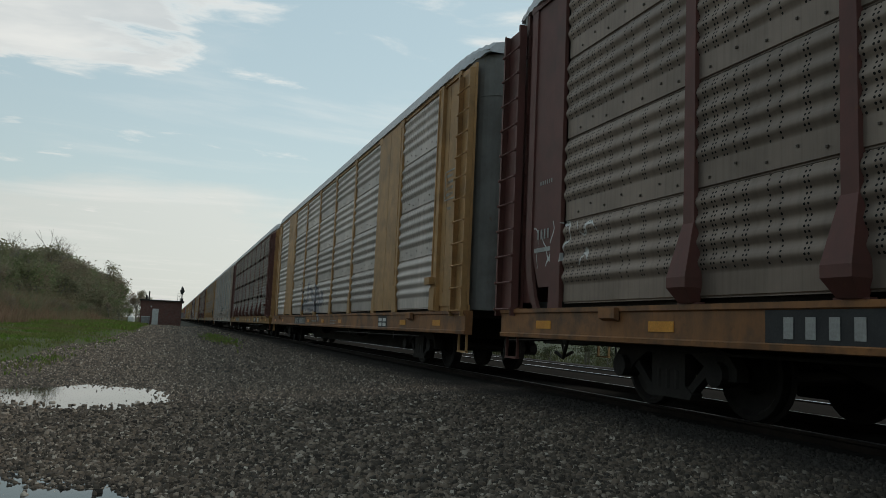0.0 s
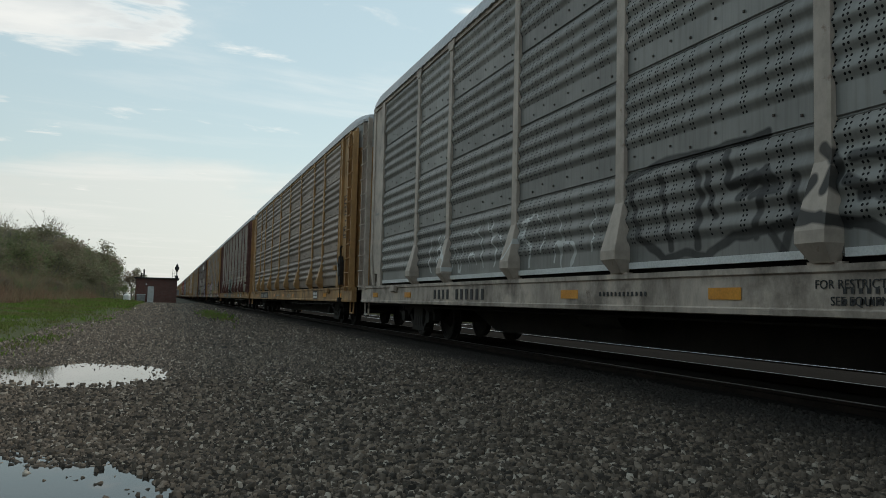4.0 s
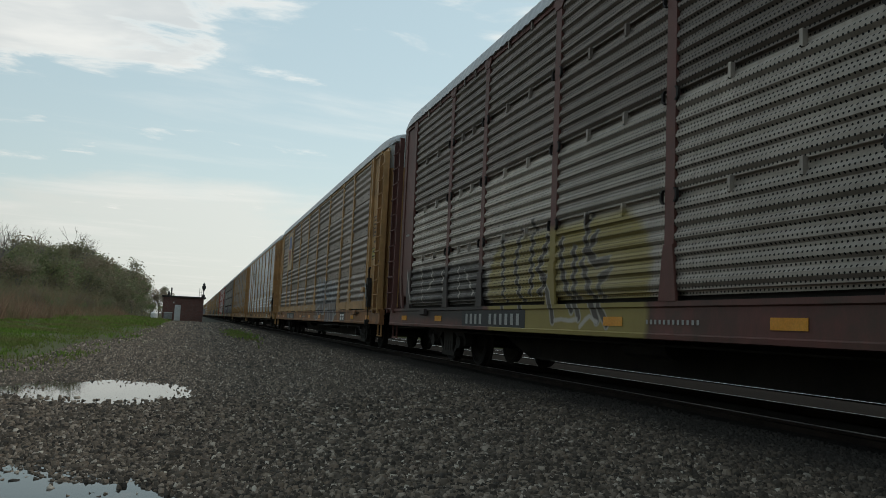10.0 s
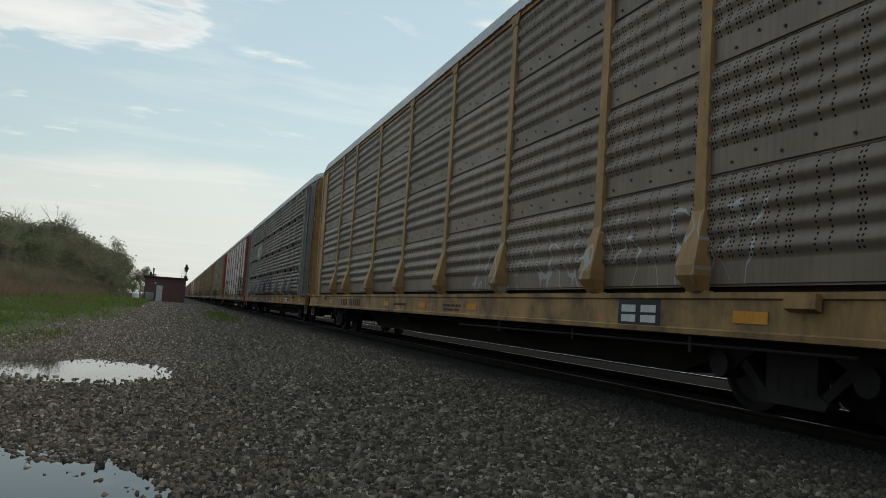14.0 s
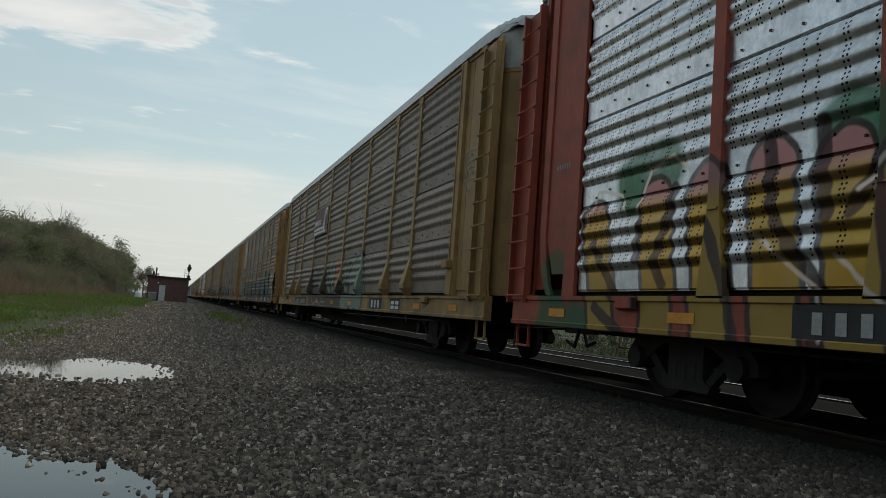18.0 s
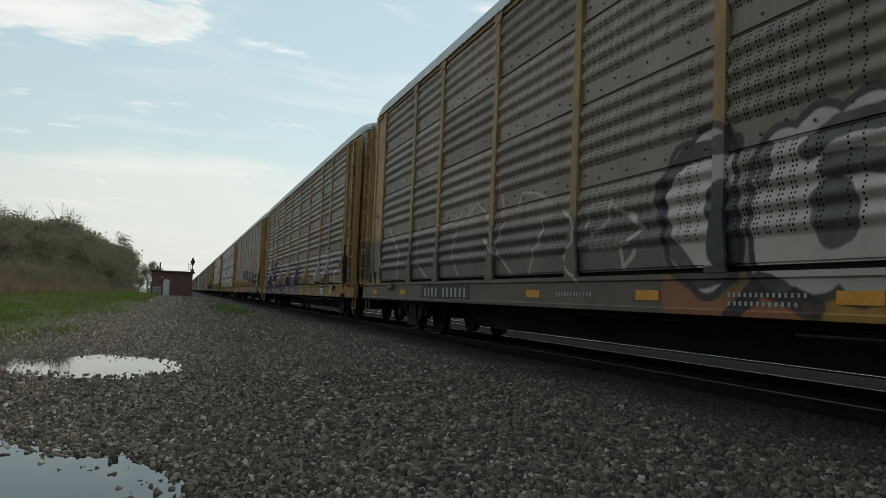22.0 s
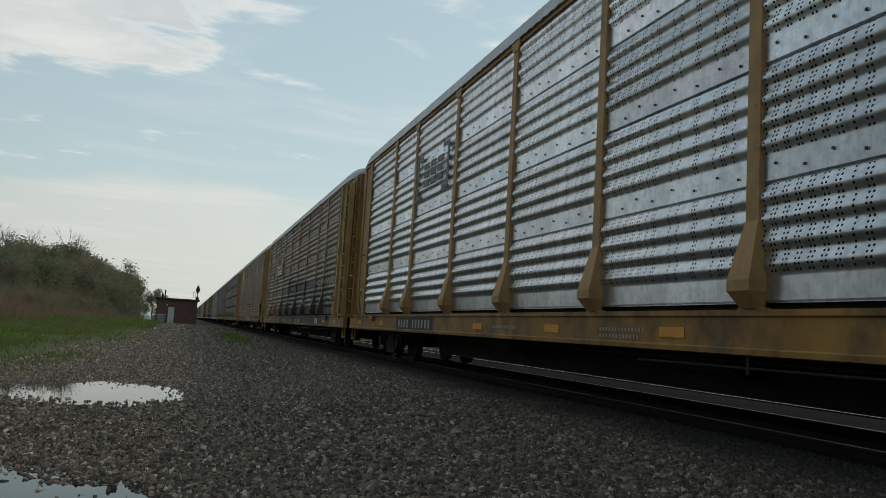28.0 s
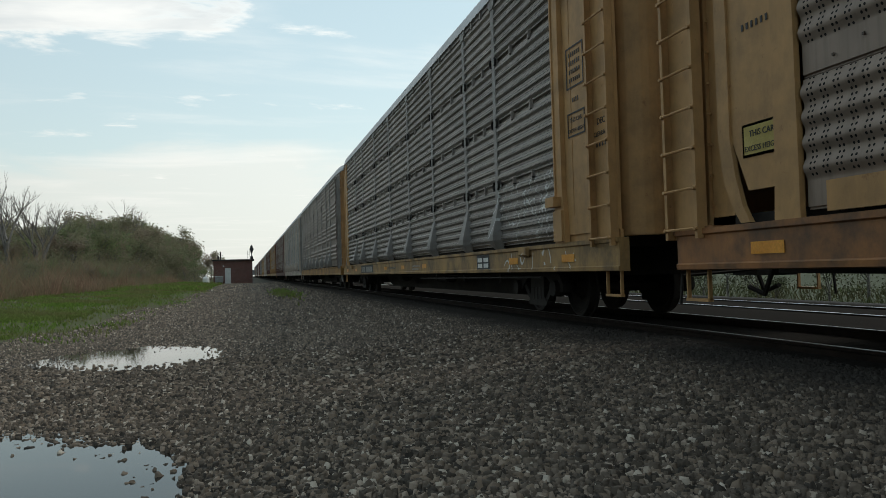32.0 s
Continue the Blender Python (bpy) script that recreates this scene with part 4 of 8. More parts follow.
stroke_piece(11, [((0.018, 0.02, 0.02), 0.40), ((0.012, 0.105, 0.045), 0.27)], [[(-6.63, 2.21), (-6.15, 2.32), (-6.01, 1.91), (-6.4, 1.55), (-6.76, 1.58)], [(-5.84, 1.27), (-5.58, 0.92), (-6.26, 0.75), (-7.27, 0.85)], [(-7.22, 2.38), (-7.31, 1.13)], [(-7.57, 2.29), (-7.61, 1.21), (-8.02, 1.01)], [(-7.99, 2.43), (-7.98, 1.68)], [(-8.36, 2.33), (-8.03, 1.79), (-8.63, 1.5), (-8.58, 1.09)], [(-9.77, 2.19), (-9.69, 1.8), (-9.82, 1.58)]])
stroke_piece(11, [((0.018, 0.02, 0.02), 0.36), ((0.10, 0.11, 0.018), 0.24)], [[(-9.01, 2.33), (-8.8, 1.97), (-8.76, 1.41)], [(-9.17, 2.3), (-9.29, 1.91), (-9.17, 1.66)], [(-9.46, 1.54), (-9.06, 1.19), (-9.66, 1.13)], [(-8.89, 0.99), (-9.48, 0.94)]])
stroke_piece(11, [((0.46, 0.48, 0.46), 0.028)], [[(-5.72, 2.4), (-6.18, 2.46), (-6.7, 2.32), (-6.86, 2.02), (-6.79, 1.76), (-6.88, 1.53), (-6.79, 1.31)], [(-6.27, 1.99), (-6.25, 1.7), (-6.52, 1.54), (-6.84, 1.53)], [(-5.92, 0.93), (-6.03, 1.22), (-6.37, 1.35), (-6.87, 1.21)], [(-7.69, 2.4), (-7.59, 1.91), (-7.65, 1.49)], [(-7.56, 1.37), (-7.77, 1.21), (-8.07, 1.07), (-8.09, 0.71)], [(-6.94, 1.35), (-7.3, 1.3), (-7.17, 1.13), (-7.47, 0.84), (-7.45, 0.67)]])
stroke_piece(11, [((0.46, 0.48, 0.46), 0.028)], [[(-8.19, 2.41), (-8.44, 2.33), (-8.35, 2.03), (-8.13, 1.94), (-8.04, 1.55)], [(-8.26, 1.69), (-8.7, 1.52), (-8.63, 1.13)], [(-8.78, 2.42), (-9.1, 2.38), (-9.36, 2.2), (-9.29, 1.71)], [(-8.87, 1.96), (-8.81, 1.69), (-9, 1.5), (-9.41, 1.67), (-9.64, 1.62), (-9.82, 1.4)], [(-1.19, 1.42), (-1.87, 1.96), (-2.22, 1.53), (-1.49, 0.91)], [(-2.37, 1.19), (-3.08, 1.89), (-3.25, 1.25)], [(-3.7, 1.18), (-4.01, 1.42), (-4.24, 1.18), (-4.24, 0.72)]])
stroke_piece(11, [((0.025, 0.10, 0.05), 0.36)], [[(12.48, 1.44), (12.53, 0.72), (11.16, 0.65)], [(5.89, 1.56), (5.49, 1.31), (5.34, 0.98)], [(6.5, 2.21), (6.3, 2.11)], [(7.09, 2.38), (7.59, 2.46)], [(10.06, 2.53), (10.63, 2.43)]])
stroke_piece(11, [((0.03, 0.025, 0.025), 0.34), ((0.33, 0.235, 0.05), 0.27, (0.30, 0.16, 0.17), 2.05, 2.3)], [[(11.43, 2.03), (11.18, 0.82)], [(10.18, 2.16), (10.05, 0.64)], [(9.31, 2.2), (9.15, 0.68)], [(8.44, 2.27), (8.3, 0.64)], [(7.64, 2.21), (7.46, 0.68)], [(6.96, 2.09), (6.88, 0.64)], [(6.34, 1.87), (6.28, 0.75)], [(6.02, 1.8), (6.13, 1.3), (5.86, 0.84)]])
stroke_piece(11, [((0.035, 0.025, 0.03), 0.075)], [[(9.82, 2.28), (10.16, 1.5), (10.02, 1.28)], [(9.27, 1.87), (9.03, 1.37), (8.78, 0.61)], [(8.46, 2.51), (8.4, 1.81), (7.83, 1.17), (7.87, 0.75)], [(7.87, 2.59), (7.81, 1.81)], [(7.26, 2.16), (7.55, 1.83)], [(10.97, 1.18), (11.46, 1.79)], [(10.52, 1.57), (10.45, 1.96)], [(7.14, 1.67), (7.02, 1.17), (6.77, 0.72)], [(6.69, 2.05), (6.6, 1.31)], [(7.36, 0.93), (6.78, 0.8)], [(11.34, 1), (10.51, 0.62)]])
stroke_piece(11, [((0.46, 0.44, 0.42), 0.022)], [[(7.2, 2.2), (7.49, 1.95)], [(7.72, 1.46), (7.18, 1.05), (6.78, 0.83), (6.93, 0.68)], [(6.74, 2.06), (6.42, 1.7), (6.77, 1.54)], [(11.64, 2.05), (11.42, 2.46), (10.87, 2.34), (10.69, 1.98)], [(10.53, 2.13), (10.29, 2.56), (9.86, 2.64), (9.63, 2.47)], [(8.91, 1.89), (7.83, 1.17), (7.8, 0.79)], [(6.34, 0.96), (6.55, 1.31)]])
stroke_piece(11, [((0.018, 0.02, 0.02), 0.42), ((0.012, 0.105, 0.045), 0.30)], [[(-9.6, 2.14), (-10.45, 2.07), (-10.31, 1.55), (-10.7, 1.37), (-10.76, 0.79)], [(-9.64, 2), (-9.69, 1.23), (-9.99, 0.75)], [(-11.02, 2.08), (-11.74, 2.21)], [(-11.34, 2.03), (-11.23, 1.46), (-11.25, 0.82)], [(-10.93, 0.8), (-11.74, 0.81)]])
stroke_piece(11, [((0.46, 0.48, 0.46), 0.026)], [[(-9.32, 2.37), (-9.95, 2.35), (-10.61, 2.17), (-10.49, 1.74)], [(-9.86, 1.88), (-9.88, 1.49)], [(-10.19, 1.43), (-10.5, 1.64), (-10.88, 1.48), (-10.85, 0.91)], [(-9.89, 1.31), (-10.03, 1.14), (-10.33, 1.01), (-10.38, 0.65)], [(-10.76, 2.27), (-11.15, 2.26), (-11.38, 2.3), (-11.7, 2.37)], [(-11.39, 1.79), (-11.56, 1.72), (-11.47, 1.45), (-11.48, 1.1), (-11.58, 1), (-11.76, 1.04)], [(-10.89, 1.12), (-11.12, 0.88), (-11.15, 0.65)]])
stroke_piece(12, [((0.05, 0.05, 0.045), 0.5)], [[(4.2, 1.67), (-0.38, 1.46)], [(4.03, 0.86), (-4.16, 0.97)]])
stroke_piece(12, [((0.02, 0.025, 0.025), 0.19), ((0.20, 0.26, 0.215), 0.12)], [[(0.99, 2.19), (0.96, 1.55), (0.45, 1.26)], [(0.61, 1.65), (0.25, 1.9)], [(-0, 2.1), (0.02, 1.36)], [(-0.01, 2.05), (-0.28, 1.92), (0, 1.68)], [(-1.97, 2.05), (-1.76, 1.54)], [(-2.1, 2.04), (-2.25, 1.85), (-1.86, 1.63), (-2.29, 1.28)], [(-2.67, 2.01), (-2.45, 1.67), (-2.75, 1.5)], [(-2.73, 1.97), (-3.11, 2)]])
stroke_piece(12, [((0.02, 0.025, 0.025), 0.30), ((0.21, 0.27, 0.225), 0.22)], [[(-3.2, 2.14), (-3.41, 1.93), (-2.86, 1.65), (-3.56, 1.64), (-3.62, 1.39), (-2.99, 1.3)], [(-3.73, 1.97), (-4.13, 2.21), (-4.29, 2.02), (-3.99, 1.74)], [(-4.07, 1.7), (-3.88, 1.25)], [(-4.44, 1.67), (-4.48, 1.21)], [(-1.91, 0.94), (-2.73, 0.92)], [(-3, 1.04), (-3.5, 0.91)], [(-3.85, 0.99), (-4.31, 0.94)]])
stroke_piece(12, [((0.30, 0.11, 0.06), 0.20)], [[(-0.68, 2.14), (-1.04, 2.15)], [(-0.54, 1.7), (-0.99, 1.72)], [(-0.79, 1.93), (-1.06, 1.91)]])
stroke_piece(12, [((0.28, 0.27, 0.24), 0.025)], [[(4.35, 1.37), (4.61, 2.14), (4.02, 2.32), (3.57, 2), (3.55, 1.36)], [(3.19, 1.43), (3.24, 2.19), (2.65, 2.27), (2.35, 1.41)], [(2.19, 1.41), (2.23, 2.11), (1.71, 2.13)], [(4.08, 1.08), (3.44, 0.81), (2.77, 1.02), (2.09, 0.78), (1.7, 1.09)]])
stroke_piece(13, [((0.055, 0.065, 0.07), 0.42)], [[(8.01, 1.75), (-3.45, 1.55)], [(7.6, 0.87), (-1.45, 0.84)]])
stroke_piece(13, [((0.025, 0.045, 0.055), 0.55)], [[(-4.15, 1.49), (-6.18, 1.58), (-8.05, 1.69), (-8.96, 1.92)], [(-7.14, 1.05), (-9.05, 1.12), (-9.34, 0.87)]])
stroke_piece(13, [((0.20, 0.15, 0.13), 0.45)], [[(-9.94, 1.41), (-11.59, 1.44)]])
stroke_piece(13, [((0.07, 0.15, 0.17), 0.11)], [[(-6.17, 2.55), (-6.77, 1.82), (-6.71, 1.11)], [(-8.61, 2.41), (-8.87, 1.87), (-8.16, 1.69)], [(-4.23, 2.12), (-4.62, 1.25)], [(-5.28, 1.83), (-5.57, 1.24)], [(-6.93, 2.46), (-8.81, 2.39)], [(-8.49, 1.67), (-8.74, 1.23)], [(-9.01, 1.91), (-9.38, 1.38), (-9.53, 0.73)], [(-7.79, 1.89), (-7.94, 1.17)], [(-7.56, 0.87), (-7.21, 0.61)], [(-8.57, 1.01), (-9.18, 0.77)]])
stroke_piece(13, [((0.27, 0.29, 0.13), 0.10)], [[(-7.45, 2.09), (-7.88, 2.09)], [(-7.75, 2.16), (-7.85, 1.88)], [(-8.58, 1.81), (-8.61, 1.72)], [(-5.67, 1.42), (-5.73, 1.38)], [(-5.3, 1.21), (-5.58, 1.19)], [(-6.71, 1.11), (-6.86, 1.1)], [(-11.03, 1.46), (-11.07, 1.32)], [(-9.6, 1.74), (-9.73, 1.66)]])
stroke_piece(13, [((0.36, 0.35, 0.32), 0.10)], [[(-11.22, 1.16), (-11.3, 1.17)], [(-11.45, 1.22), (-11.7, 1.2)], [(-10.16, 2.38), (-10.27, 2.27)], [(-9.01, 1.49), (-9.05, 1.48)], [(-10.45, 2.2), (-10.52, 2.15)]])
stroke_piece(13, [((0.38, 0.37, 0.35), 0.03)], [[(-10.82, 2.44), (-10.86, 2.28)], [(-11.06, 2.29), (-11.1, 2.16)], [(-10.96, 2.05), (-10.98, 1.95)], [(-11.19, 2.03), (-11.2, 1.88)], [(-11.4, 2.16), (-11.42, 2.06)], [(-11.66, 2.09), (-11.69, 1.95)], [(-11.5, 2.15), (-11.53, 2.06)], [(-10.72, 2.04), (-10.74, 1.93)], [(-9.31, 2.04), (-9.34, 1.89)], [(-9.52, 2.05), (-9.7, 1.91), (-9.63, 1.86)], [(7.62, 2.47), (6.74, 1.3)], [(4.93, 2.21), (3.16, 1.77), (4.56, 1.29)], [(2.36, 2.21), (1.85, 1.39)], [(0.7, 2.29), (0.81, 1.38)], [(-1.07, 2.24), (-1.47, 1.36)], [(-2.18, 1.99), (-2.48, 1.35)]])
stroke_piece(13, [((0.04, 0.03, 0.04), 0.02)], [[(-9.53, 1.18), (-9.67, 1.39), (-9.81, 1.18), (-10.02, 1.39), (-10.11, 1.18), (-10.24, 1.36), (-10.46, 1.2), (-10.58, 1.39), (-10.72, 1.2), (-10.89, 1.39)], [(-9.53, 1.15), (-10.96, 1.26)]])
stroke_piece(13, [((0.03, 0.035, 0.06), 0.50), ((0.09, 0.24, 0.25), 0.30)], [[(11.06, 1.87), (10.75, 1.97), (10.2, 2.05)], [(10.91, 1.6), (10.19, 1.67)], [(10.82, 1.45), (10.19, 1.48)]])
stroke_piece(13, [((0.42, 0.42, 0.40), 0.03)], [[(11.26, 1.24), (10.73, 1.24), (10.19, 1.27)], [(10.76, 2.29), (10.66, 1.96), (10.61, 1.64)], [(10.47, 2.34), (10.39, 2.02)], [(11.52, 1.93), (11.12, 2.18), (10.76, 2.29)]])
stroke_piece(13, [((0.36, 0.33, 0.30), 0.03)], [[(12.72, 3.34), (12.85, 3.14), (12.55, 3.02), (12.64, 3.36)], [(12.29, 3.17), (12.34, 2.87), (12.08, 2.86), (12.15, 3.09)], [(12.84, 2.8), (12.75, 2.5), (12.61, 2.71), (12.52, 2.37)], [(12.4, 2.66), (12.31, 2.25), (12.12, 2.44), (12.04, 2.04)]])
stroke_piece(14, [((0.10, 0.092, 0.085), 0.52)], [[(20.74, 1.98), (8.72, 1.64), (1.46, 1.44), (-0.16, 1.39)], [(16.99, 0.5), (-0.17, 0.85)]])
stroke_piece(14, [((0.40, 0.38, 0.35), 0.022)], [[(9.31, 2.09), (8.57, 2.36), (8.71, 1.56), (7.7, 1.14)], [(7.41, 2.34), (6.78, 2.21), (5.89, 2.4), (6.35, 1.68), (5.94, 1.19)], [(5.54, 2.3), (5.09, 2.51), (4.48, 2.19), (4.17, 1.57), (4.74, 1.85)], [(3.99, 2.66), (3.82, 2.01), (4.18, 1.69), (3.52, 1.21)], [(3.36, 2.24), (3.16, 2.43), (2.74, 2.43), (2.34, 2.27), (2.41, 1.83), (2.68, 1.5), (2.87, 1.2)], [(1.81, 2.06), (1.48, 1.89), (1.39, 1.61), (1.78, 1.41), (1.3, 1.08)]])
stroke_piece(14, [((0.38, 0.37, 0.34), 0.03)], [[(1.11, 1.76), (1.05, 2.06), (0.53, 2.07), (0.64, 1.76), (1.03, 1.67)], [(0.4, 1.93), (0.06, 1.82), (-0.15, 1.68), (0.16, 1.52), (1.03, 1.5)], [(0.33, 1.53), (0.27, 1.22), (0.05, 1.4)], [(17.51, 2.63), (15.43, 3.19), (13.79, 2.06), (12.69, 2.82), (11.7, 1.47)], [(11.18, 2.49), (10.13, 1.87), (10.34, 1.26)]])
stroke_piece(14, [((0.26, 0.11, 0.055), 0.25)], [[(-0.81, 0.93), (-1.32, 0.76)], [(-1.83, 0.77), (-2.28, 0.78)]])
stroke_piece(14, [((0.03, 0.03, 0.035), 0.42), ((0.46, 0.43, 0.41), 0.34)], [[(-0.92, 2.1), (-0.94, 1.49), (-1.31, 1.29)], [(-1.28, 2.23), (-1.37, 1.33)], [(-2.26, 2.04), (-2.27, 1.29)], [(-2.66, 2.12), (-2.67, 1.27)], [(-3.14, 2.14), (-3.14, 1.25)]])
stroke_piece(14, [((0.02, 0.02, 0.025), 0.10)], [[(-1.67, 2.37), (-0.91, 2.38), (-0.45, 2.06), (-0.63, 1.46), (-1.1, 1.07), (-1.7, 1.14)], [(-2.03, 2.23), (-2.04, 1.99)], [(-1.65, 0.72), (-2.05, 1.06), (-2.67, 0.8)], [(-2.56, 2.14), (-2.84, 2.28), (-3.34, 2.31)], [(-2.75, 1.99), (-3.34, 1.96)]])
stroke_piece(14, [((0.02, 0.025, 0.03), 0.24)], [[(-1.46, 1.8), (-1.57, 1.4)], [(-2.8, 1.66), (-2.83, 1.53)]])
stroke_piece(15, [((0.09, 0.20, 0.18), 0.30)], [[(0.72, 2.27), (-0.38, 1.95), (-0.9, 2.25)], [(-1.09, 1.76), (-1.9, 1.76)], [(0.59, 0.82), (-0.06, 0.84)], [(-1.53, 0.87), (-1.76, 0.78)], [(1.91, 0.89), (1.63, 0.84)], [(5.19, 2.24), (4.53, 2.12)]])
stroke_piece(15, [((0.02, 0.02, 0.03), 0.34), ((0.14, 0.105, 0.17), 0.27)], [[(0.37, 2.21), (0.16, 1.85), (0.92, 1.71), (1.06, 1.26)], [(-0.38, 1.8), (0.47, 1.25)], [(-0.39, 1.76), (-0.29, 1.22)], [(-0.85, 2.18), (-0.76, 1.76), (-1.1, 1.51), (-1.53, 1.51), (-1.1, 1.24)], [(-1.87, 1.67), (-1.68, 1.41), (-1.94, 1.18)], [(0.59, 0.86), (-1.53, 0.9)]])
stroke_piece(15, [((0.045, 0.04, 0.10), 0.28)], [[(9.4, 2.02), (7.78, 1.92)], [(6.65, 1.93), (4.64, 1.68)], [(3.52, 1.73), (1.95, 1.64)], [(8.66, 0.97), (2.3, 0.88)]])
stroke_piece(15, [((0.44, 0.44, 0.44), 0.03)], [[(9.32, 2.45), (8.87, 2.33), (7.84, 2.33), (7.55, 1.99)], [(7.15, 2.43), (6.09, 2.22), (6.24, 1.91), (5.63, 1.52)], [(5.99, 2.25), (5.73, 2.43), (4.47, 2.27), (4.6, 1.99), (5.88, 2.1)], [(5.85, 1.81), (5.45, 1.45), (4.71, 1.55)], [(3.99, 1.76), (3.15, 1.82), (2.92, 1.97), (3.12, 2.27), (2.17, 2.06), (1.86, 1.73), (2.03, 1.34)], [(3.15, 1.82), (3.91, 1.7), (2.87, 1.26), (2.55, 1.41), (2.35, 1.66)]])
stroke_piece(15, [((0.44, 0.44, 0.46), 0.028)], [[(1.49, 1.46), (1.68, 1.77), (1.42, 1.94), (0.94, 1.96), (0.63, 1.86)], [(0.76, 2.36), (0.51, 2.26), (0.24, 2.3)], [(-0.7, 2.28), (-0.85, 2.22), (-0.92, 2.24)], [(1.06, 1.31), (0.62, 1.51), (0.09, 1.64), (-0.38, 1.8)], [(0.02, 1.43), (-0.39, 1.57), (-0.76, 1.76)], [(-0.4, 1.15), (-0.5, 1.48)], [(1.65, 1.28), (1.86, 1.63), (1.5, 1.7)], [(-1.1, 1.58), (-1.53, 1.61), (-1.37, 1.2), (-1.01, 1.17)], [(2, 0.74), (2.06, 0.99), (1.83, 1.09)], [(4.89, 0.98), (4.63, 0.73), (4.26, 0.8)]])
stroke_piece(15, [((0.02, 0.02, 0.022), 0.17), ((0.40, 0.38, 0.37), 0.115)], [[(-7.56, 2.3), (-7.34, 1.9), (-7.32, 1.36), (-7.71, 1.52)], [(-8.07, 2.28), (-7.94, 1.74), (-8.22, 1.39)], [(-8.49, 2.15), (-8.48, 1.66)], [(-9.02, 2.3), (-9.02, 1.63)], [(-9.22, 2.28), (-9.32, 1.61)], [(-9.69, 2.17), (-9.88, 1.91), (-9.47, 1.4), (-9.75, 1.3)], [(-10.68, 1.62), (-10.17, 1.38), (-10.57, 1.06)], [(-8.01, 1.06), (-8.27, 0.79)], [(-9.77, 1.06), (-9.96, 0.83)], [(-5.92, 1.46), (-6.71, 1.63)]])
stroke_piece(15, [((0.035, 0.03, 0.10), 0.34)], [[(11.47, 1.84), (9.79, 1.51), (7.75, 1.58), (5.6, 1.65)], [(11.76, 0.79), (5.4, 0.88)], [(8.36, 2.18), (6.94, 2.21), (5.6, 1.99)]])
stroke_piece(15, [((0.46, 0.46, 0.47), 0.032)], [[(12.02, 1.27), (11.33, 2.41), (10.12, 2.12), (10.87, 1.24)], [(9.78, 1.37), (10.16, 2.65), (9.17, 2.29), (8.87, 1.2)], [(8.48, 2.45), (8.17, 2.53), (7.77, 2.22), (8.32, 1.32), (8.01, 1.19)], [(7.6, 2.43), (7.26, 2.42), (7.1, 2.56), (6.8, 2.55), (7.07, 1.17), (7.4, 1.72)], [(6.52, 2.34), (5.6, 2.25), (5.52, 1.98)], [(6.38, 1.25), (6.26, 1.72), (5.91, 1.77), (5.6, 1.31), (6.02, 1.15)], [(11.38, 1.75), (10.41, 1.77)]])
stroke_piece(15, [((0.40, 0.39, 0.38), 0.07)], [[(9.68, 1.93), (9.5, 1.36)], [(8.74, 1.85), (8.58, 1.32)], [(6.26, 1.62), (6.02, 1.33)], [(10.74, 1.79), (11.05, 1.33)]])
stroke_piece(16, [((0.04, 0.04, 0.04), 0.34)], [[(2.7, 2.21), (-6.79, 1.85), (-11.29, 1.67)], [(2.12, 0.38), (-11.03, 0.71)]])
stroke_piece(16, [((0.36, 0.35, 0.33), 0.05)], [[(-9.08, 2.07), (-9.05, 1.66), (-9.6, 1.7), (-9.35, 1.24)], [(-9.85, 2.07), (-10.02, 1.24)], [(-10.34, 2.03), (-10.57, 1.71), (-10.82, 1.63)], [(-11.04, 1.91), (-10.97, 1.34)], [(-11.37, 2), (-11.59, 1.87)], [(-7.62, 2.11), (-7.94, 1.26)], [(-8.21, 2.06), (-8.5, 1.26), (-8.68, 1.96)], [(-6.27, 2.12), (-6.65, 1.28), (-7.01, 1.91)], [(-4.65, 2.05), (-5.09, 1.3)], [(-3.34, 2.13), (-2.32, 1.76), (-3.86, 1.32)], [(1, 2.25), (0.23, 1.38)], [(-11.27, 0.55), (-11.47, 0.78)], [(-12.25, 1), (-12.77, 0.91)]])
stroke_piece(19, [((0.05, 0.05, 0.05), 0.6)], [[(4.03, 1.73), (1.35, 1.51), (-1.04, 1.62)], [(3.93, 1.01), (-1.05, 1.03)]])
stroke_piece(19, [((0.075, 0.135, 0.13), 0.14)], [[(4.09, 2.18), (3.89, 2.44), (3.63, 2.14)], [(3.21, 2.1), (2.77, 2.46), (2.55, 2.09)], [(2.07, 2.27), (1.7, 2.45), (1.53, 2.12)], [(1.02, 2.35), (0.67, 2.5), (0.38, 2.26), (0.07, 1.92)], [(-0.12, 2.08), (-0.41, 2.41), (-0.65, 2.53), (-0.88, 2.29), (-1.16, 2.33)], [(2.63, 2), (2.29, 2.02)], [(1.32, 2.1), (1.44, 1.81)], [(0.02, 1.95), (-0.02, 2.05)]])
stroke_piece(19, [((0.38, 0.39, 0.38), 0.02)], [[(4.1, 2.27), (3.97, 2.38), (3.81, 2.24)], [(2.93, 2.28), (2.83, 2.42), (2.66, 2.32)], [(1.95, 2.33), (1.84, 2.41), (1.72, 2.28)], [(0.86, 2.29), (0.71, 2.43), (0.49, 2.23)], [(-0.45, 2.35), (-0.59, 2.46), (-0.65, 2.4)], [(-0.74, 1.96), (-0.89, 2.13), (-1.03, 2.02)], [(0.99, 1.86), (0.81, 1.94), (0.69, 1.91)], [(0.61, 2), (0.3, 1.65), (-0.06, 1.26)], [(0.01, 1.79), (-0.23, 1.51), (-0.39, 1.26)], [(-0.14, 1.48), (-0.32, 1.26)]])
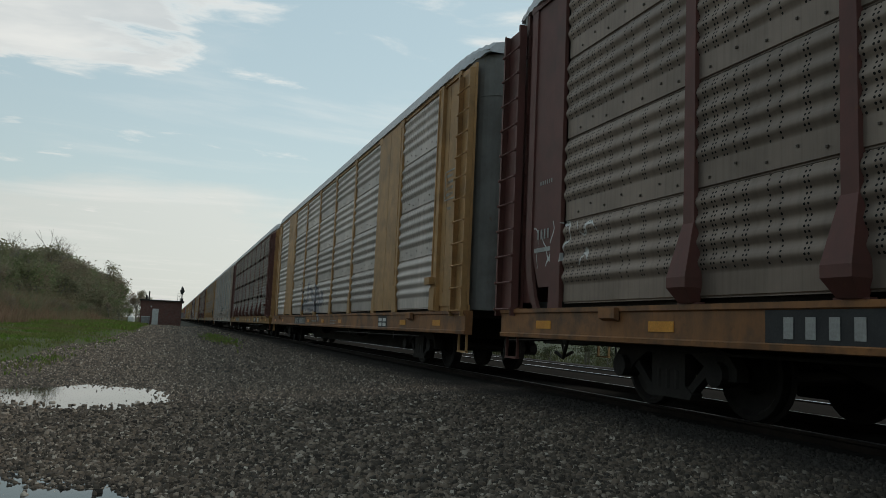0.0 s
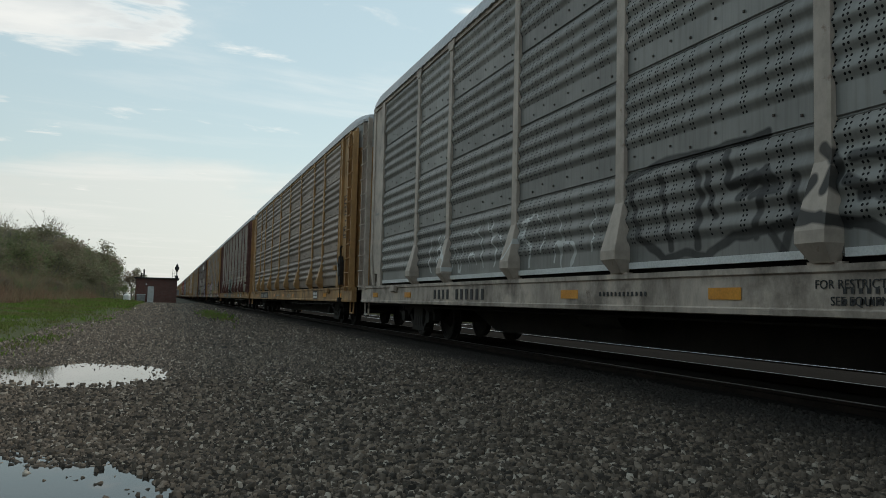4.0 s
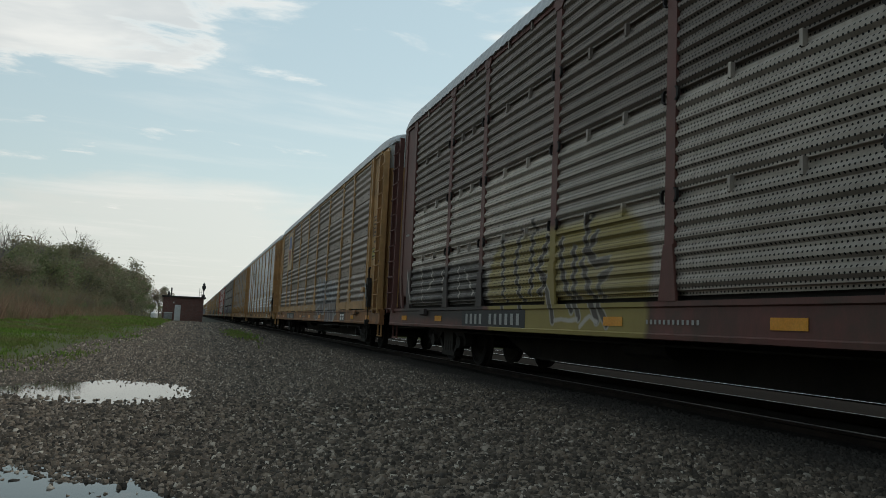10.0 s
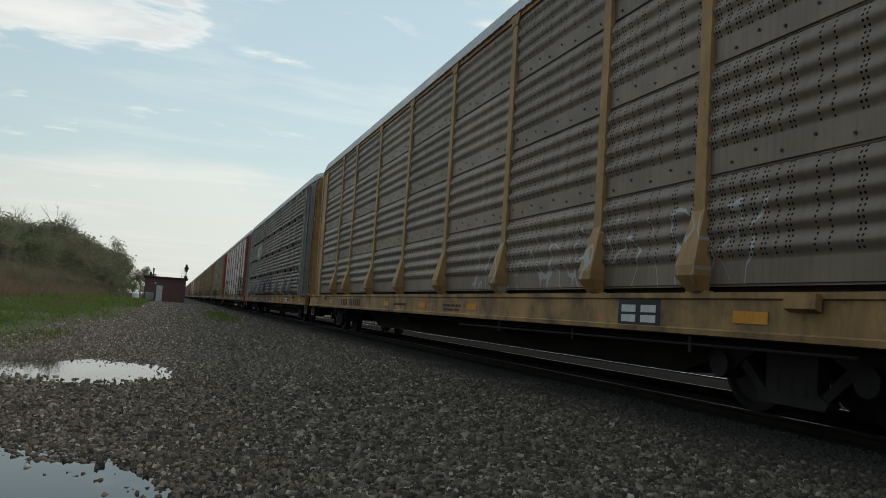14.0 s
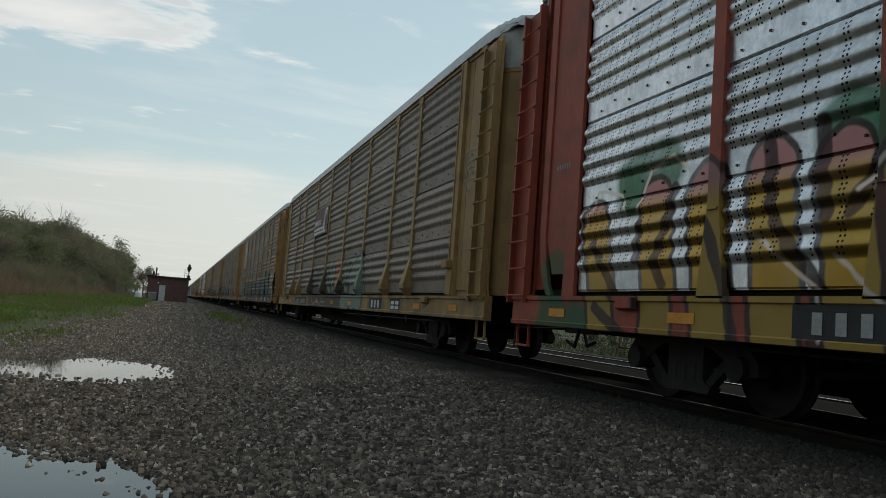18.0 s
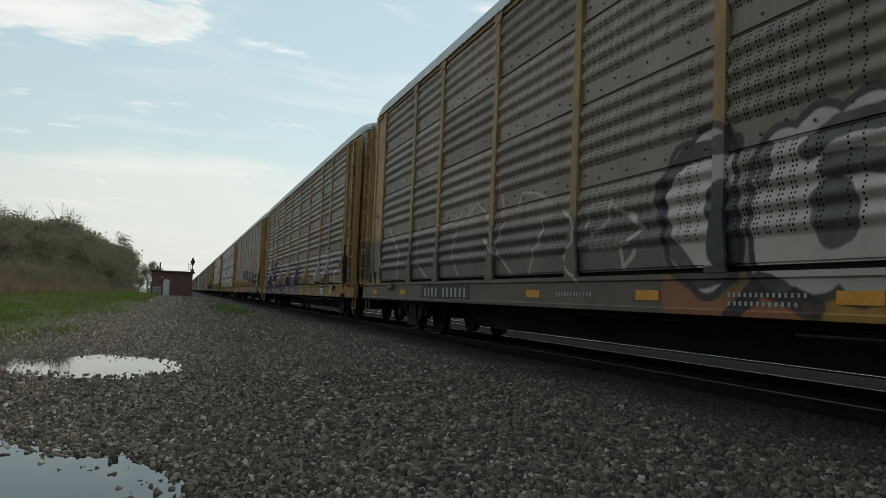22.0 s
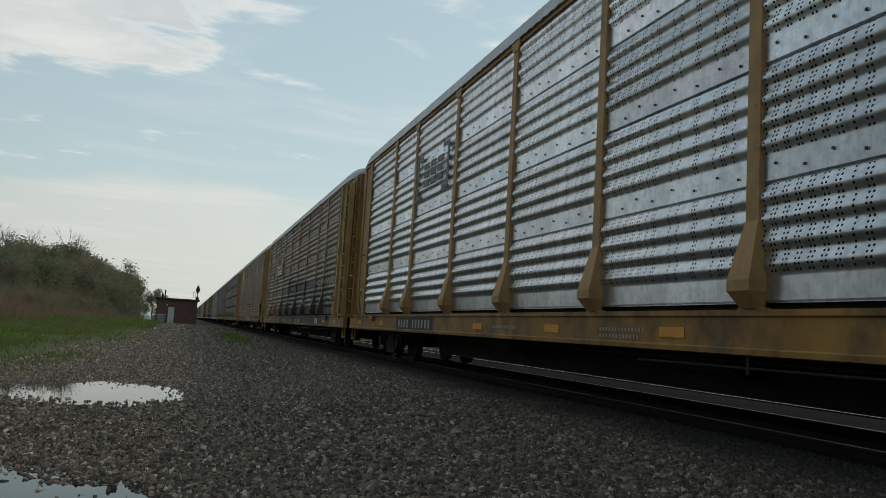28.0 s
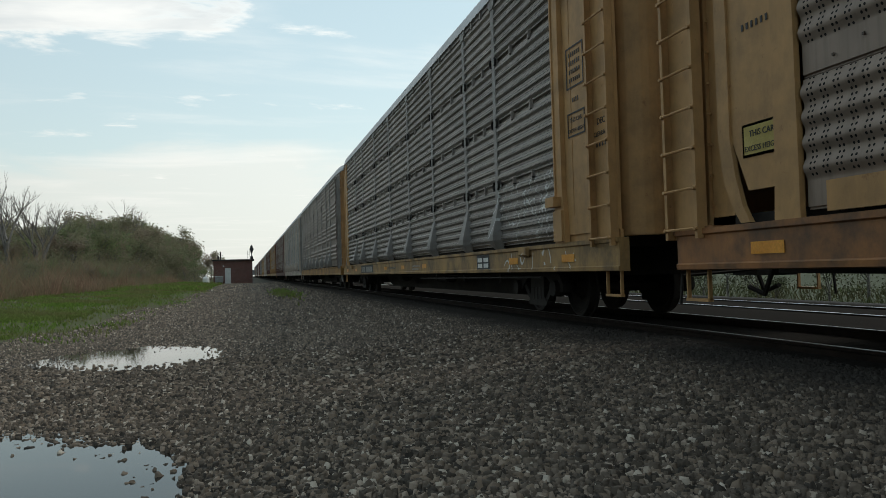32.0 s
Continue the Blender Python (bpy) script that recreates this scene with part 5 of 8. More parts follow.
stroke_piece(19, [((0.38, 0.39, 0.38), 0.02)], [[(3.95, 2), (3.81, 1.83)], [(3.37, 1.75), (3.16, 1.69)], [(2.85, 1.92), (2.49, 1.51)], [(2.71, 1.91), (2.31, 1.36)], [(1.73, 1.88), (1.53, 1.65)], [(2.1, 1.72), (1.78, 1.57)], [(1.37, 1.85), (1.15, 1.46)], [(0.78, 1.45), (0.66, 1.25)], [(-0.58, 2.11), (-0.34, 1.91), (-0.28, 1.75), (-0.42, 1.64)], [(-0.46, 1.4), (-0.81, 1.72), (-0.88, 1.56)], [(3.3, 1.12), (3.17, 0.87)], [(1.26, 1.17), (1.05, 0.9)], [(0.07, 1), (-0.07, 0.83), (-0.41, 1.04)]])
stroke_piece(19, [((0.035, 0.035, 0.035), 0.42)], [[(1.61, 2.54), (-11.07, 1.85)], [(-0.08, 1.26), (-10.72, 1.15)]])
stroke_piece(19, [((0.40, 0.40, 0.39), 0.025)], [[(-6.96, 2.24), (-7.42, 2.5), (-8.06, 2.33), (-8.03, 1.93)], [(-8.58, 2.52), (-9.18, 1.66)], [(-9.22, 2.46), (-9.75, 1.71)], [(-9.82, 2.33), (-10.14, 2.51), (-10.54, 2.21), (-10.61, 1.81), (-10.09, 1.83)], [(-10.98, 1.98), (-11.02, 2.17), (-11.46, 2.23)], [(-11.31, 1.77), (-11.04, 2.04)], [(-9.74, 1.78), (-9.75, 1.22), (-9.51, 1.01)], [(-10.29, 1.69), (-10.58, 1.02)], [(-7.6, 1.71), (-7.51, 1.07), (-8.47, 1)], [(-10.56, 2.54), (-10.76, 2.32)], [(-10.96, 2.56), (-11.08, 2.29)], [(-5.4, 2.62), (-4.93, 1.99), (-5.95, 1.77)], [(-3.65, 2.66), (-3.52, 1.85)]])
stroke_piece(20, [((0.22, 0.15, 0.19), 0.25)], [[(-2.06, 2.92), (-2.48, 2.51)], [(-3.13, 1.38), (-3.76, 1.21)], [(-3.37, 0.92), (-3.77, 0.92)]])
stroke_piece(20, [((0.05, 0.04, 0.07), 0.30), ((0.33, 0.25, 0.145), 0.22)], [[(1.41, 2.62), (1.39, 1.42)], [(0.45, 2.65), (0.43, 1.39)], [(-0.4, 2.61), (-0.33, 1.37)], [(-1.74, 2.62), (-1.9, 1.37)], [(-0.74, 2.63), (-0.67, 1.48)], [(-2.52, 1.84), (-2.68, 1.34)], [(1.95, 1.05), (-2.7, 0.97)]])
stroke_piece(20, [((0.05, 0.04, 0.07), 0.04)], [[(0.96, 2.57), (0.73, 1.4)], [(0.05, 2.6), (0.04, 1.45)], [(-1.52, 1.75), (-1.76, 1.44)], [(-2.21, 2.72), (-2.15, 1.65), (-2.55, 1.4)], [(-2.98, 2.07), (-3.19, 1.27)], [(2.22, 1.21), (1.69, 0.9)], [(0.82, 1.19), (0.58, 0.9)]])
stroke_piece(20, [((0.30, 0.28, 0.25), 0.035)], [[(-4.75, 1.96), (-5.05, 1.97), (-4.99, 1.72)], [(-5.46, 2), (-5.34, 1.61)], [(-5.71, 2), (-5.54, 1.43)], [(-5.83, 2.06), (-5.96, 1.48)], [(-6.11, 2.09), (-6.24, 1.39)], [(-6.42, 2.08), (-6.58, 1.64), (-6.49, 1.44)], [(-6.8, 2.01), (-6.9, 1.54)], [(-6.97, 2.05), (-7.07, 1.46)], [(-3.55, 2.25), (-3.7, 2.33), (-3.76, 2.08)], [(-3.89, 2.26), (-4.01, 1.81), (-3.62, 1.9)]])

# pieces end
STROKES = {}


def stroke_group(k):
    """A node group that sprays a car's lettering over a colour: bands of paint along strokes, in the car's own space."""
    if k in STROKES:
        return STROKES[k]
    ng = bpy.data.node_groups.new("sprayed_strokes", "ShaderNodeTree")
    ng.interface.new_socket("Base", in_out="INPUT", socket_type="NodeSocketColor")
    ng.interface.new_socket("Place", in_out="INPUT", socket_type="NodeSocketVector")
    ng.interface.new_socket("Color", in_out="OUTPUT", socket_type="NodeSocketColor")
    m = Mat("stroke_paint")
    m.nt, m.co = ng, None
    gin, gout = ng.nodes.new("NodeGroupInput"), ng.nodes.new("NodeGroupOutput")
    c, place = gin.outputs["Base"], gin.outputs["Place"]

    def vec(op, a, b=None, scale=None):
        nd = ng.nodes.new("ShaderNodeVectorMath")
        nd.operation = op
        for i, v in enumerate((a, b)):
            if isinstance(v, tuple):
                nd.inputs[i].default_value = v
            elif v is not None:
                m.link(v, nd.inputs[i])
        if scale is not None:
            m.link(scale, nd.inputs["Scale"])
        return nd.outputs["Value"] if op in ("DOT_PRODUCT", "DISTANCE") else nd.outputs["Vector"]

    sep = m.n("ShaderNodeSeparateXYZ")
    m.link(place, sep.inputs[0])
    near = m.math("LESS_THAN", sep.outputs[0], 0.0)
    wob = m.n("ShaderNodeTexNoise", Scale=2.3, Detail=2.0)
    m.link(place, wob.inputs["Vector"])
    p = vec("ADD", vec("MULTIPLY", place, (0.0, 1.0, 1.0)), vec("MULTIPLY", vec("SUBTRACT", wob.outputs["Color"], (0.5, 0.5, 0.5)), (0.0, 0.12, 0.12)))
    worn = m.math("MULTIPLY", m.math("ADD", 0.72, m.math("MULTIPLY", m.step(m.noise(1.1, 5, 0.65, co=place), 0.35, 0.6), 0.22)), near)
    count = 0
    for layers, lines in PIECES[k]:
        d = None
        for line in lines:
            for (y0, z0), (y1, z1) in zip(line, line[1:]):
                ab = Vector((0, y1 - y0, z1 - z0))
                v = vec("SUBTRACT", p, (0, y0, z0))
                h = m.math("ADD", vec("DOT_PRODUCT", v, tuple(ab / max(1e-6, ab.length_squared))), 0.0, clamp=True)
                e = vec("DISTANCE", v, vec("SCALE", tuple(ab), scale=h))
                d = e if d is None else m.math("MINIMUM", d, e)
                count += 1
                if count % 6 == 0:              # keeps the nodes in order, so that few values wait at a time
                    p = vec("ADD", vec("MULTIPLY", p, (0.0, 1.0, 1.0)), vec("SCALE", (1e-6, 0.0, 0.0), scale=d))
        for layer in layers:
            col, r = warm(layer[0]), layer[1]
            if len(layer) > 2:                  # a second colour further up
                col = m.mix(m.step(sep.outputs[2], layer[3], layer[4]), col, warm(layer[2]))
            soft = 0.06 if r > 0.35 and len(layers) == 1 else 0.012
            c = m.mix(m.math("MULTIPLY", m.math("SUBTRACT", 1.0, m.step(d, r - soft, r + soft)), worn), c, col)
    m.link(c, gout.inputs[0])
    STROKES[k] = ng
    return ng


def warm(col):
    return (min(1, col[0] * 1.13), col[1], col[2] * 0.93)


def paint(name, col, car, marks, rough=0.6, rust=(0.16, 0.07, 0.03), grime_or_shade=0.35):
    """Old railway paint: faded, streaked with dirt running down, rusting in spots."""
    m = Mat(name, rough, 0.0, 0.35)
    col = warm(col)
    c = m.mix(m.step(m.noise(0.9, 5, 0.6), 0.3, 0.7), tuple(v * 0.82 for v in col), tuple(min(1, v * 1.15) for v in col))
    streak = m.noise(2.4, 7, 0.72, (1, 0.8, 0.3))
    c = m.mix(m.math("MULTIPLY", m.step(streak, 0.42, 0.75), grime_or_shade), c, (0.045, 0.036, 0.029))
    c = m.mix(m.math("MULTIPLY", m.step(m.noise(1.7, 6, 0.65), 0.46, 0.66), grime_or_shade), c, (0.06, 0.045, 0.034))
    c = m.mix(m.math("MULTIPLY", m.step(m.noise(6.0, 6, 0.7), 0.62, 0.72), 0.6), c, rust)
    c = spray(m, c, car, marks)
    m.colour(c)
    m.bump(m.noise(40, 3), 0.12, 0.004)
    return m.m


def perforated(name, col, car, marks, kind, metal, rough):
    """Galvanised or weathered side sheets, pierced by rows of small holes."""
    m = Mat(name, rough, metal, 0.4)
    col = warm(col) if metal < 0.5 else col
    sep = m.n("ShaderNodeSeparateXYZ")
    m.link(m.co, sep.inputs[0])
    Y, Z = sep.outputs[1], sep.outputs[2]
    info = m.nt.nodes.new("ShaderNodeObjectInfo")
    tone = m.math("ADD", 0.82, m.math("MULTIPLY", info.outputs["Random"], 0.36))
    tint = m.n("ShaderNodeCombineColor")
    for i in range(3):
        m.link(tone, tint.inputs[i])
    c = m.mix(m.step(m.noise(1.3, 5, 0.6, (1, 1, 0.35)), 0.3, 0.7), tuple(v * 0.8 for v in col), tuple(min(1, v * 1.18) for v in col))
    c = m.mix(1.0, c, tint.outputs[0], "MULTIPLY")
    if metal > 0.5:
        c = m.mix(m.step(m.noise(9.0, 5, 0.75), 0.4, 0.62), m.mix(1.0, c, (0.74, 0.75, 0.77), "MULTIPLY"), c)
    streak = m.noise(6.0, 4, 0.6, (1, 2.5, 0.1))
    c = m.mix(m.math("MULTIPLY", m.step(streak, 0.48, 0.75), 0.3 if metal < 0.4 else 0.15), c, (0.06, 0.045, 0.035))
    c = spray(m, c, car, marks)
    if kind == "A":                         # single and double columns of holes, unevenly set
        py, pz = 0.145, 0.046
        cell = m.math("DIVIDE", m.math("ADD", Y, 10.03), py)
        pick = m.nt.nodes.new("ShaderNodeTexWhiteNoise")
        pick.noise_dimensions = "1D"
        m.link(m.math("FLOOR", cell), pick.inputs["W"])
        rnd = pick.outputs["Value"]
        f = m.math("MULTIPLY", m.math("ABSOLUTE", m.math("SUBTRACT", m.math("FRACT", cell), 0.5)), py)
        fy = m.math("ABSOLUTE", m.math("SUBTRACT", f, m.math("MULTIPLY", m.math("GREATER_THAN", rnd, 0.45), 0.022)))
        band = m.math("MULTIPLY", m.math("GREATER_THAN", Z, 0.27), m.math("GREATER_THAN", rnd, 0.1))
        size = 0.0118
    else:
        py, pz, size = 0.055, 0.05, 0.011
        fy = m.math("MULTIPLY", m.math("ABSOLUTE", m.math("SUBTRACT", m.math("FRACT", m.math("DIVIDE", m.math("ADD", Y, 10.0), py)), 0.5)), py)
        band = m.math("LESS_THAN", Z, 1.06)
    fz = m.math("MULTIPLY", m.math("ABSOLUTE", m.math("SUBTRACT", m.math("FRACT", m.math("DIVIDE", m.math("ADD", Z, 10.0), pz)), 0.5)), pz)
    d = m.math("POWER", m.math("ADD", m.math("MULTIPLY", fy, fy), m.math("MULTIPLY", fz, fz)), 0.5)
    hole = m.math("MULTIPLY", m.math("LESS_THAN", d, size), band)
    if kind == "A":                         # rusty bolt heads
        bolt = m.math("MULTIPLY", m.math("LESS_THAN", sep.outputs[0], -0.004), m.math("LESS_THAN", Z, 0.22))
        c = m.mix(bolt, c, (0.06, 0.045, 0.035))
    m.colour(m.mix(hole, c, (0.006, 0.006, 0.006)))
    m.rough(m.math("MAXIMUM", m.math("ADD", rough - 0.08, m.math("MULTIPLY", m.noise(5, 5, 0.7), 0.3)), hole))
    m.link(m.math("MULTIPLY", m.math("SUBTRACT", 1.0, hole), metal), m.b.inputs["Metallic"])
    m.bump(m.noise(2.6, 3, 0.5, (1, 1.6, 0.8)), 0.25, 0.03)
    return m.m


TAN, ORANGE, GOLD, OXIDE, GREYP, CREAM, RED, MUSTARD = (0.42, 0.265, 0.112), (0.28, 0.135, 0.05), (0.32, 0.18, 0.045), (0.13, 0.055, 0.048), (0.25, 0.265, 0.265), (0.50, 0.47, 0.42), (0.34, 0.075, 0.045), (0.34, 0.23, 0.092)
BROWNGREY, DARKGREY, MIDGREY, SILVER, PALE = (0.20, 0.175, 0.15), (0.165, 0.15, 0.135), (0.31, 0.30, 0.28), (0.66, 0.68, 0.71), (0.44, 0.435, 0.42)
SPECS = {}
CARS = {}


def build_car(k):
    sp = SPECS.get(k) or SPECS[FAR_LIKE[k % len(FAR_LIKE)]]
    near = k <= 21
    car = thing("autorack_car", sp["label"], "freight car", "autorack cars of the train")
    marks = sp.get("marks", ()) if near else ()
    car["number"] = k
    pm = paint("post_paint", sp["post"], car, marks)
    em = paint("end_paint", sp["end"], car, marks)
    sm = paint("sill_paint", sp["sill"], car, marks, grime_or_shade=0.75, rust=(0.09, 0.04, 0.02))
    door_paint = paint("door_paint", sp["door"], car, ()) if "door" in sp else em
    kind = sp["kind"]
    silver = sp["panel"] == SILVER
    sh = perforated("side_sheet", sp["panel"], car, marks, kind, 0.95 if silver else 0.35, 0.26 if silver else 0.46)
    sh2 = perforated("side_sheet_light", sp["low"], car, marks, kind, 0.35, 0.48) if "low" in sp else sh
    for side in (-1, 1):
        turn = 0 if side < 0 else math.pi
        y = -START
        for b, w in enumerate(BAYS):
            c = y + w / 2
            if sp.get("covers") and b in (1, 7):
                ob = part("cover_sheet", M_SOLID, pm, car, "", (side * HALF, c, 0))
                ob.rotation_euler.z = turn
            elif near:
                for r, (z0, z1) in enumerate(ROWS_Z):
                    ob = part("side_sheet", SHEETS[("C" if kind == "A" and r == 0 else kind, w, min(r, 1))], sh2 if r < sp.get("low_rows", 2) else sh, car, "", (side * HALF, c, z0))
                    ob.rotation_euler.z = turn
            else:
                ob = part("side_sheet", BAY_FAR[w], sh, car, "", (side * HALF, c, 0))
                ob.rotation_euler.z = turn
            if sp.get("boards") and near:
                ob = part("kick_board", M_BOARD[w], pm, car, "", (side * HALF, c, 0))
                ob.rotation_euler.z = turn
            if sp.get("strips") and near and side < 0:
                part("foot_strip", M_STRIP[w], white_paint, car, "white strip along the foot of the panel", (-HALF, c, 0))
            if b:
                ob = part("post", POSTS[sp["style"]], pm, car, "", (side * HALF, y, 0))
                ob.rotation_euler.z = turn
            if b and kind == "B" and near and side < 0:
                for _z in (2.28, 3.40, 4.52):
                    for _s in (-1, 1):
                        part("post_clip", M_CLIP, wheel_steel, car, "", (-HALF, y + 0.035 * _s, _z)).scale = (1, 0.62 * _s, 0.62)
            y += w
        ob = part("side_sill", M_SILL, sm, car, "", (side * HALF, 0, 0))
        ob.rotation_euler.z = turn
        part("top_chord", M_CHORD, pm, car, "", (side * HALF, 0, 0)).scale.x = -side
        for end in (-1, 1):
            lead = end < 0
            for nm, me in (("end_plate", M_LEADPLATE), ("end_post", M_LEADPOST)) if lead else (("end_plate", M_PLATE), ("end_post", M_CORNER), ("edge_strip", M_SEAM), ("foot_plate", M_FOOT)):
                if near or nm == "end_plate":
                    part(nm, me, em if nm != "foot_plate" else sm, car, "", (side * HALF, end * START, 0)).scale = (-side, end, 1)
            y0 = -13.68 if lead else 13.25
            lad = part("ladder", M_STRING, em, car, "", (side * (HALF + 0.01), y0, 0))
            lad.scale.x = -side
            if near and side < 0:
                for i in range(11):
                    part("rung", M_RUNG, em, lad, "", (0, 0, 1.14 + i * 0.405))
            part("stirrup_step", M_STIRRUP, em, car, "", (side * (HALF - 0.06), y0 + 0.08, 0))
            part("end_door", M_DOOR, door_paint, car).scale = (side, end, 1)
            if near and lead:
                part("door_hatch", M_HATCH, door_paint, car).scale = (side, end, 1)
            if near and k != 0:
                part("door_top", M_DOORTOP, worn_white, car, "white painted top of the door").scale = (side, end, 1)
    for deco in sp.get("extra", ()) if near else ():
        deco(car, pm, sm)
    if near:
        add_lettering(car, k, sp, sm)
    part("roof", M_ROOF, roof_steel, car, "ribbed galvanised roof")
    part("underframe", M_FRAME, black_iron, car)
    sets = []
    for end in (-1, 1):
        cp = part("coupler", M_COUPLER, black_iron, car)
        if end < 0:
            cp.rotation_euler.z = math.pi
        tr = part("truck", M_BOLSTER, black_iron, car, "", (0, end * 10.0, 0))
        for s in (-1, 1):
            part("side_frame", M_SIDEFRAME, black_iron, tr).scale.x = -s
            sets.append(part("wheelset", M_WHEELSET, wheel_steel, tr, "", (0, s * 0.86, 0.457)))
    del car["number"]
    CARS[k] = (car, sets)
    return car

def spec(k, label, post, panel, end, sill, style="wedge", kind="A", marks=(), **more):
    SPECS[k] = dict(label=label, post=post, panel=panel, end=end, sill=sill, style=style, kind=kind, marks=marks, **more)


M_BAR = {}


def flat(car, name, y0, y1, z0, z1, mat, label="", depth=0.07, th=0.008, parent=None):
    """A thin plate or painted patch on the side of a car that faces the road."""
    ob = part(name, mesh_of(name, lambda bm: box(bm, -th, 0, (y0 - y1) / 2, (y1 - y0) / 2, 0, z1 - z0)), mat, parent or car, label)
    ob.location = (-HALF - depth, (y0 + y1) / 2, z0)
    return ob


def blocks(car, name, y0, y1, z0, z1, count, mat, label, depth=0.05, lean=0.0, gaps=()):
    """A row of plain bars, one for each unreadable or private character, in reading order from +y to -y."""
    w = (y1 - y0) / count
    if name == "stencil":
        def fill(bm):
            for i in range(count):
                a, b = y1 - (i + 0.72) * w, y1 - (i + 0.28) * w
                prism(bm, [(a, 0), (b, 0), (b, z1 - z0), (a, z1 - z0)], "x", -0.003, 0)
        ob = part(name, mesh_of(name, fill), mat, car, label)
        ob.location = (-HALF - depth, 0, z0)
        return tagged(ob, label, kind="stuff")
    key = (name, round(w, 3), round(z1 - z0, 3), lean)
    if key not in M_BAR:
        M_BAR[key] = mesh_of(name, lambda bm: prism(bm, [(-0.22 * w, 0), (0.22 * w, 0), (0.22 * w - lean, z1 - z0), (-0.22 * w - lean, z1 - z0)], "x", -0.005, 0))
    for i in range(count):
        if i not in gaps:
            part(name, M_BAR[key], mat, car, label, (-HALF - depth, y1 - (i + 0.5) * w, z0))


WORDS = {}


def words(car, text, at, z, size, mat, depth=0.055, door=False):
    """Painted words, read from the road side, or on the leading door; at is where the line begins."""
    for word in text.split():
        if (word, size) not in WORDS:
            cu = bpy.data.curves.new("words", "FONT")
            cu.body, cu.size, cu.extrude, cu.resolution_u = word, size, 0.002, 3
            tmp = new("words", cu)
            WORDS[word, size] = bpy.data.meshes.new_from_object(tmp)
            bpy.data.objects.remove(tmp)
        me = WORDS[word, size]
        ob = part("lettering", me, mat, car, "stencilled word")
        step = max(v.co.x for v in me.vertices) + size * 0.3
        if door:
            ob.matrix_local = Matrix(((1, 0, 0, at), (0, 0, -1, -depth), (0, 1, 0, z), (0, 0, 0, 1)))
            at += step
        else:
            ob.matrix_local = Matrix(((0, 0, -1, -HALF - depth), (-1, 0, 0, at), (0, 1, 0, z), (0, 0, 0, 1)))
            at -= step


def frame_plate(car, y0, y1, z0, z1, mat):
    """A thin painted border."""
    def fill(bm):
        w = 0.022
        for a, b, c, d in ((y0, y1, z0, z0 + w), (y0, y1, z1 - w, z1), (y0, y0 + w, z0 + w, z1 - w), (y1 - w, y1, z0 + w, z1 - w)):
            box(bm, -0.004, 0, a, b, c, d)
    part("notice_border", mesh_of("notice_border", fill), mat, car, "thin painted border", (-HALF - 0.011, 0, 0))


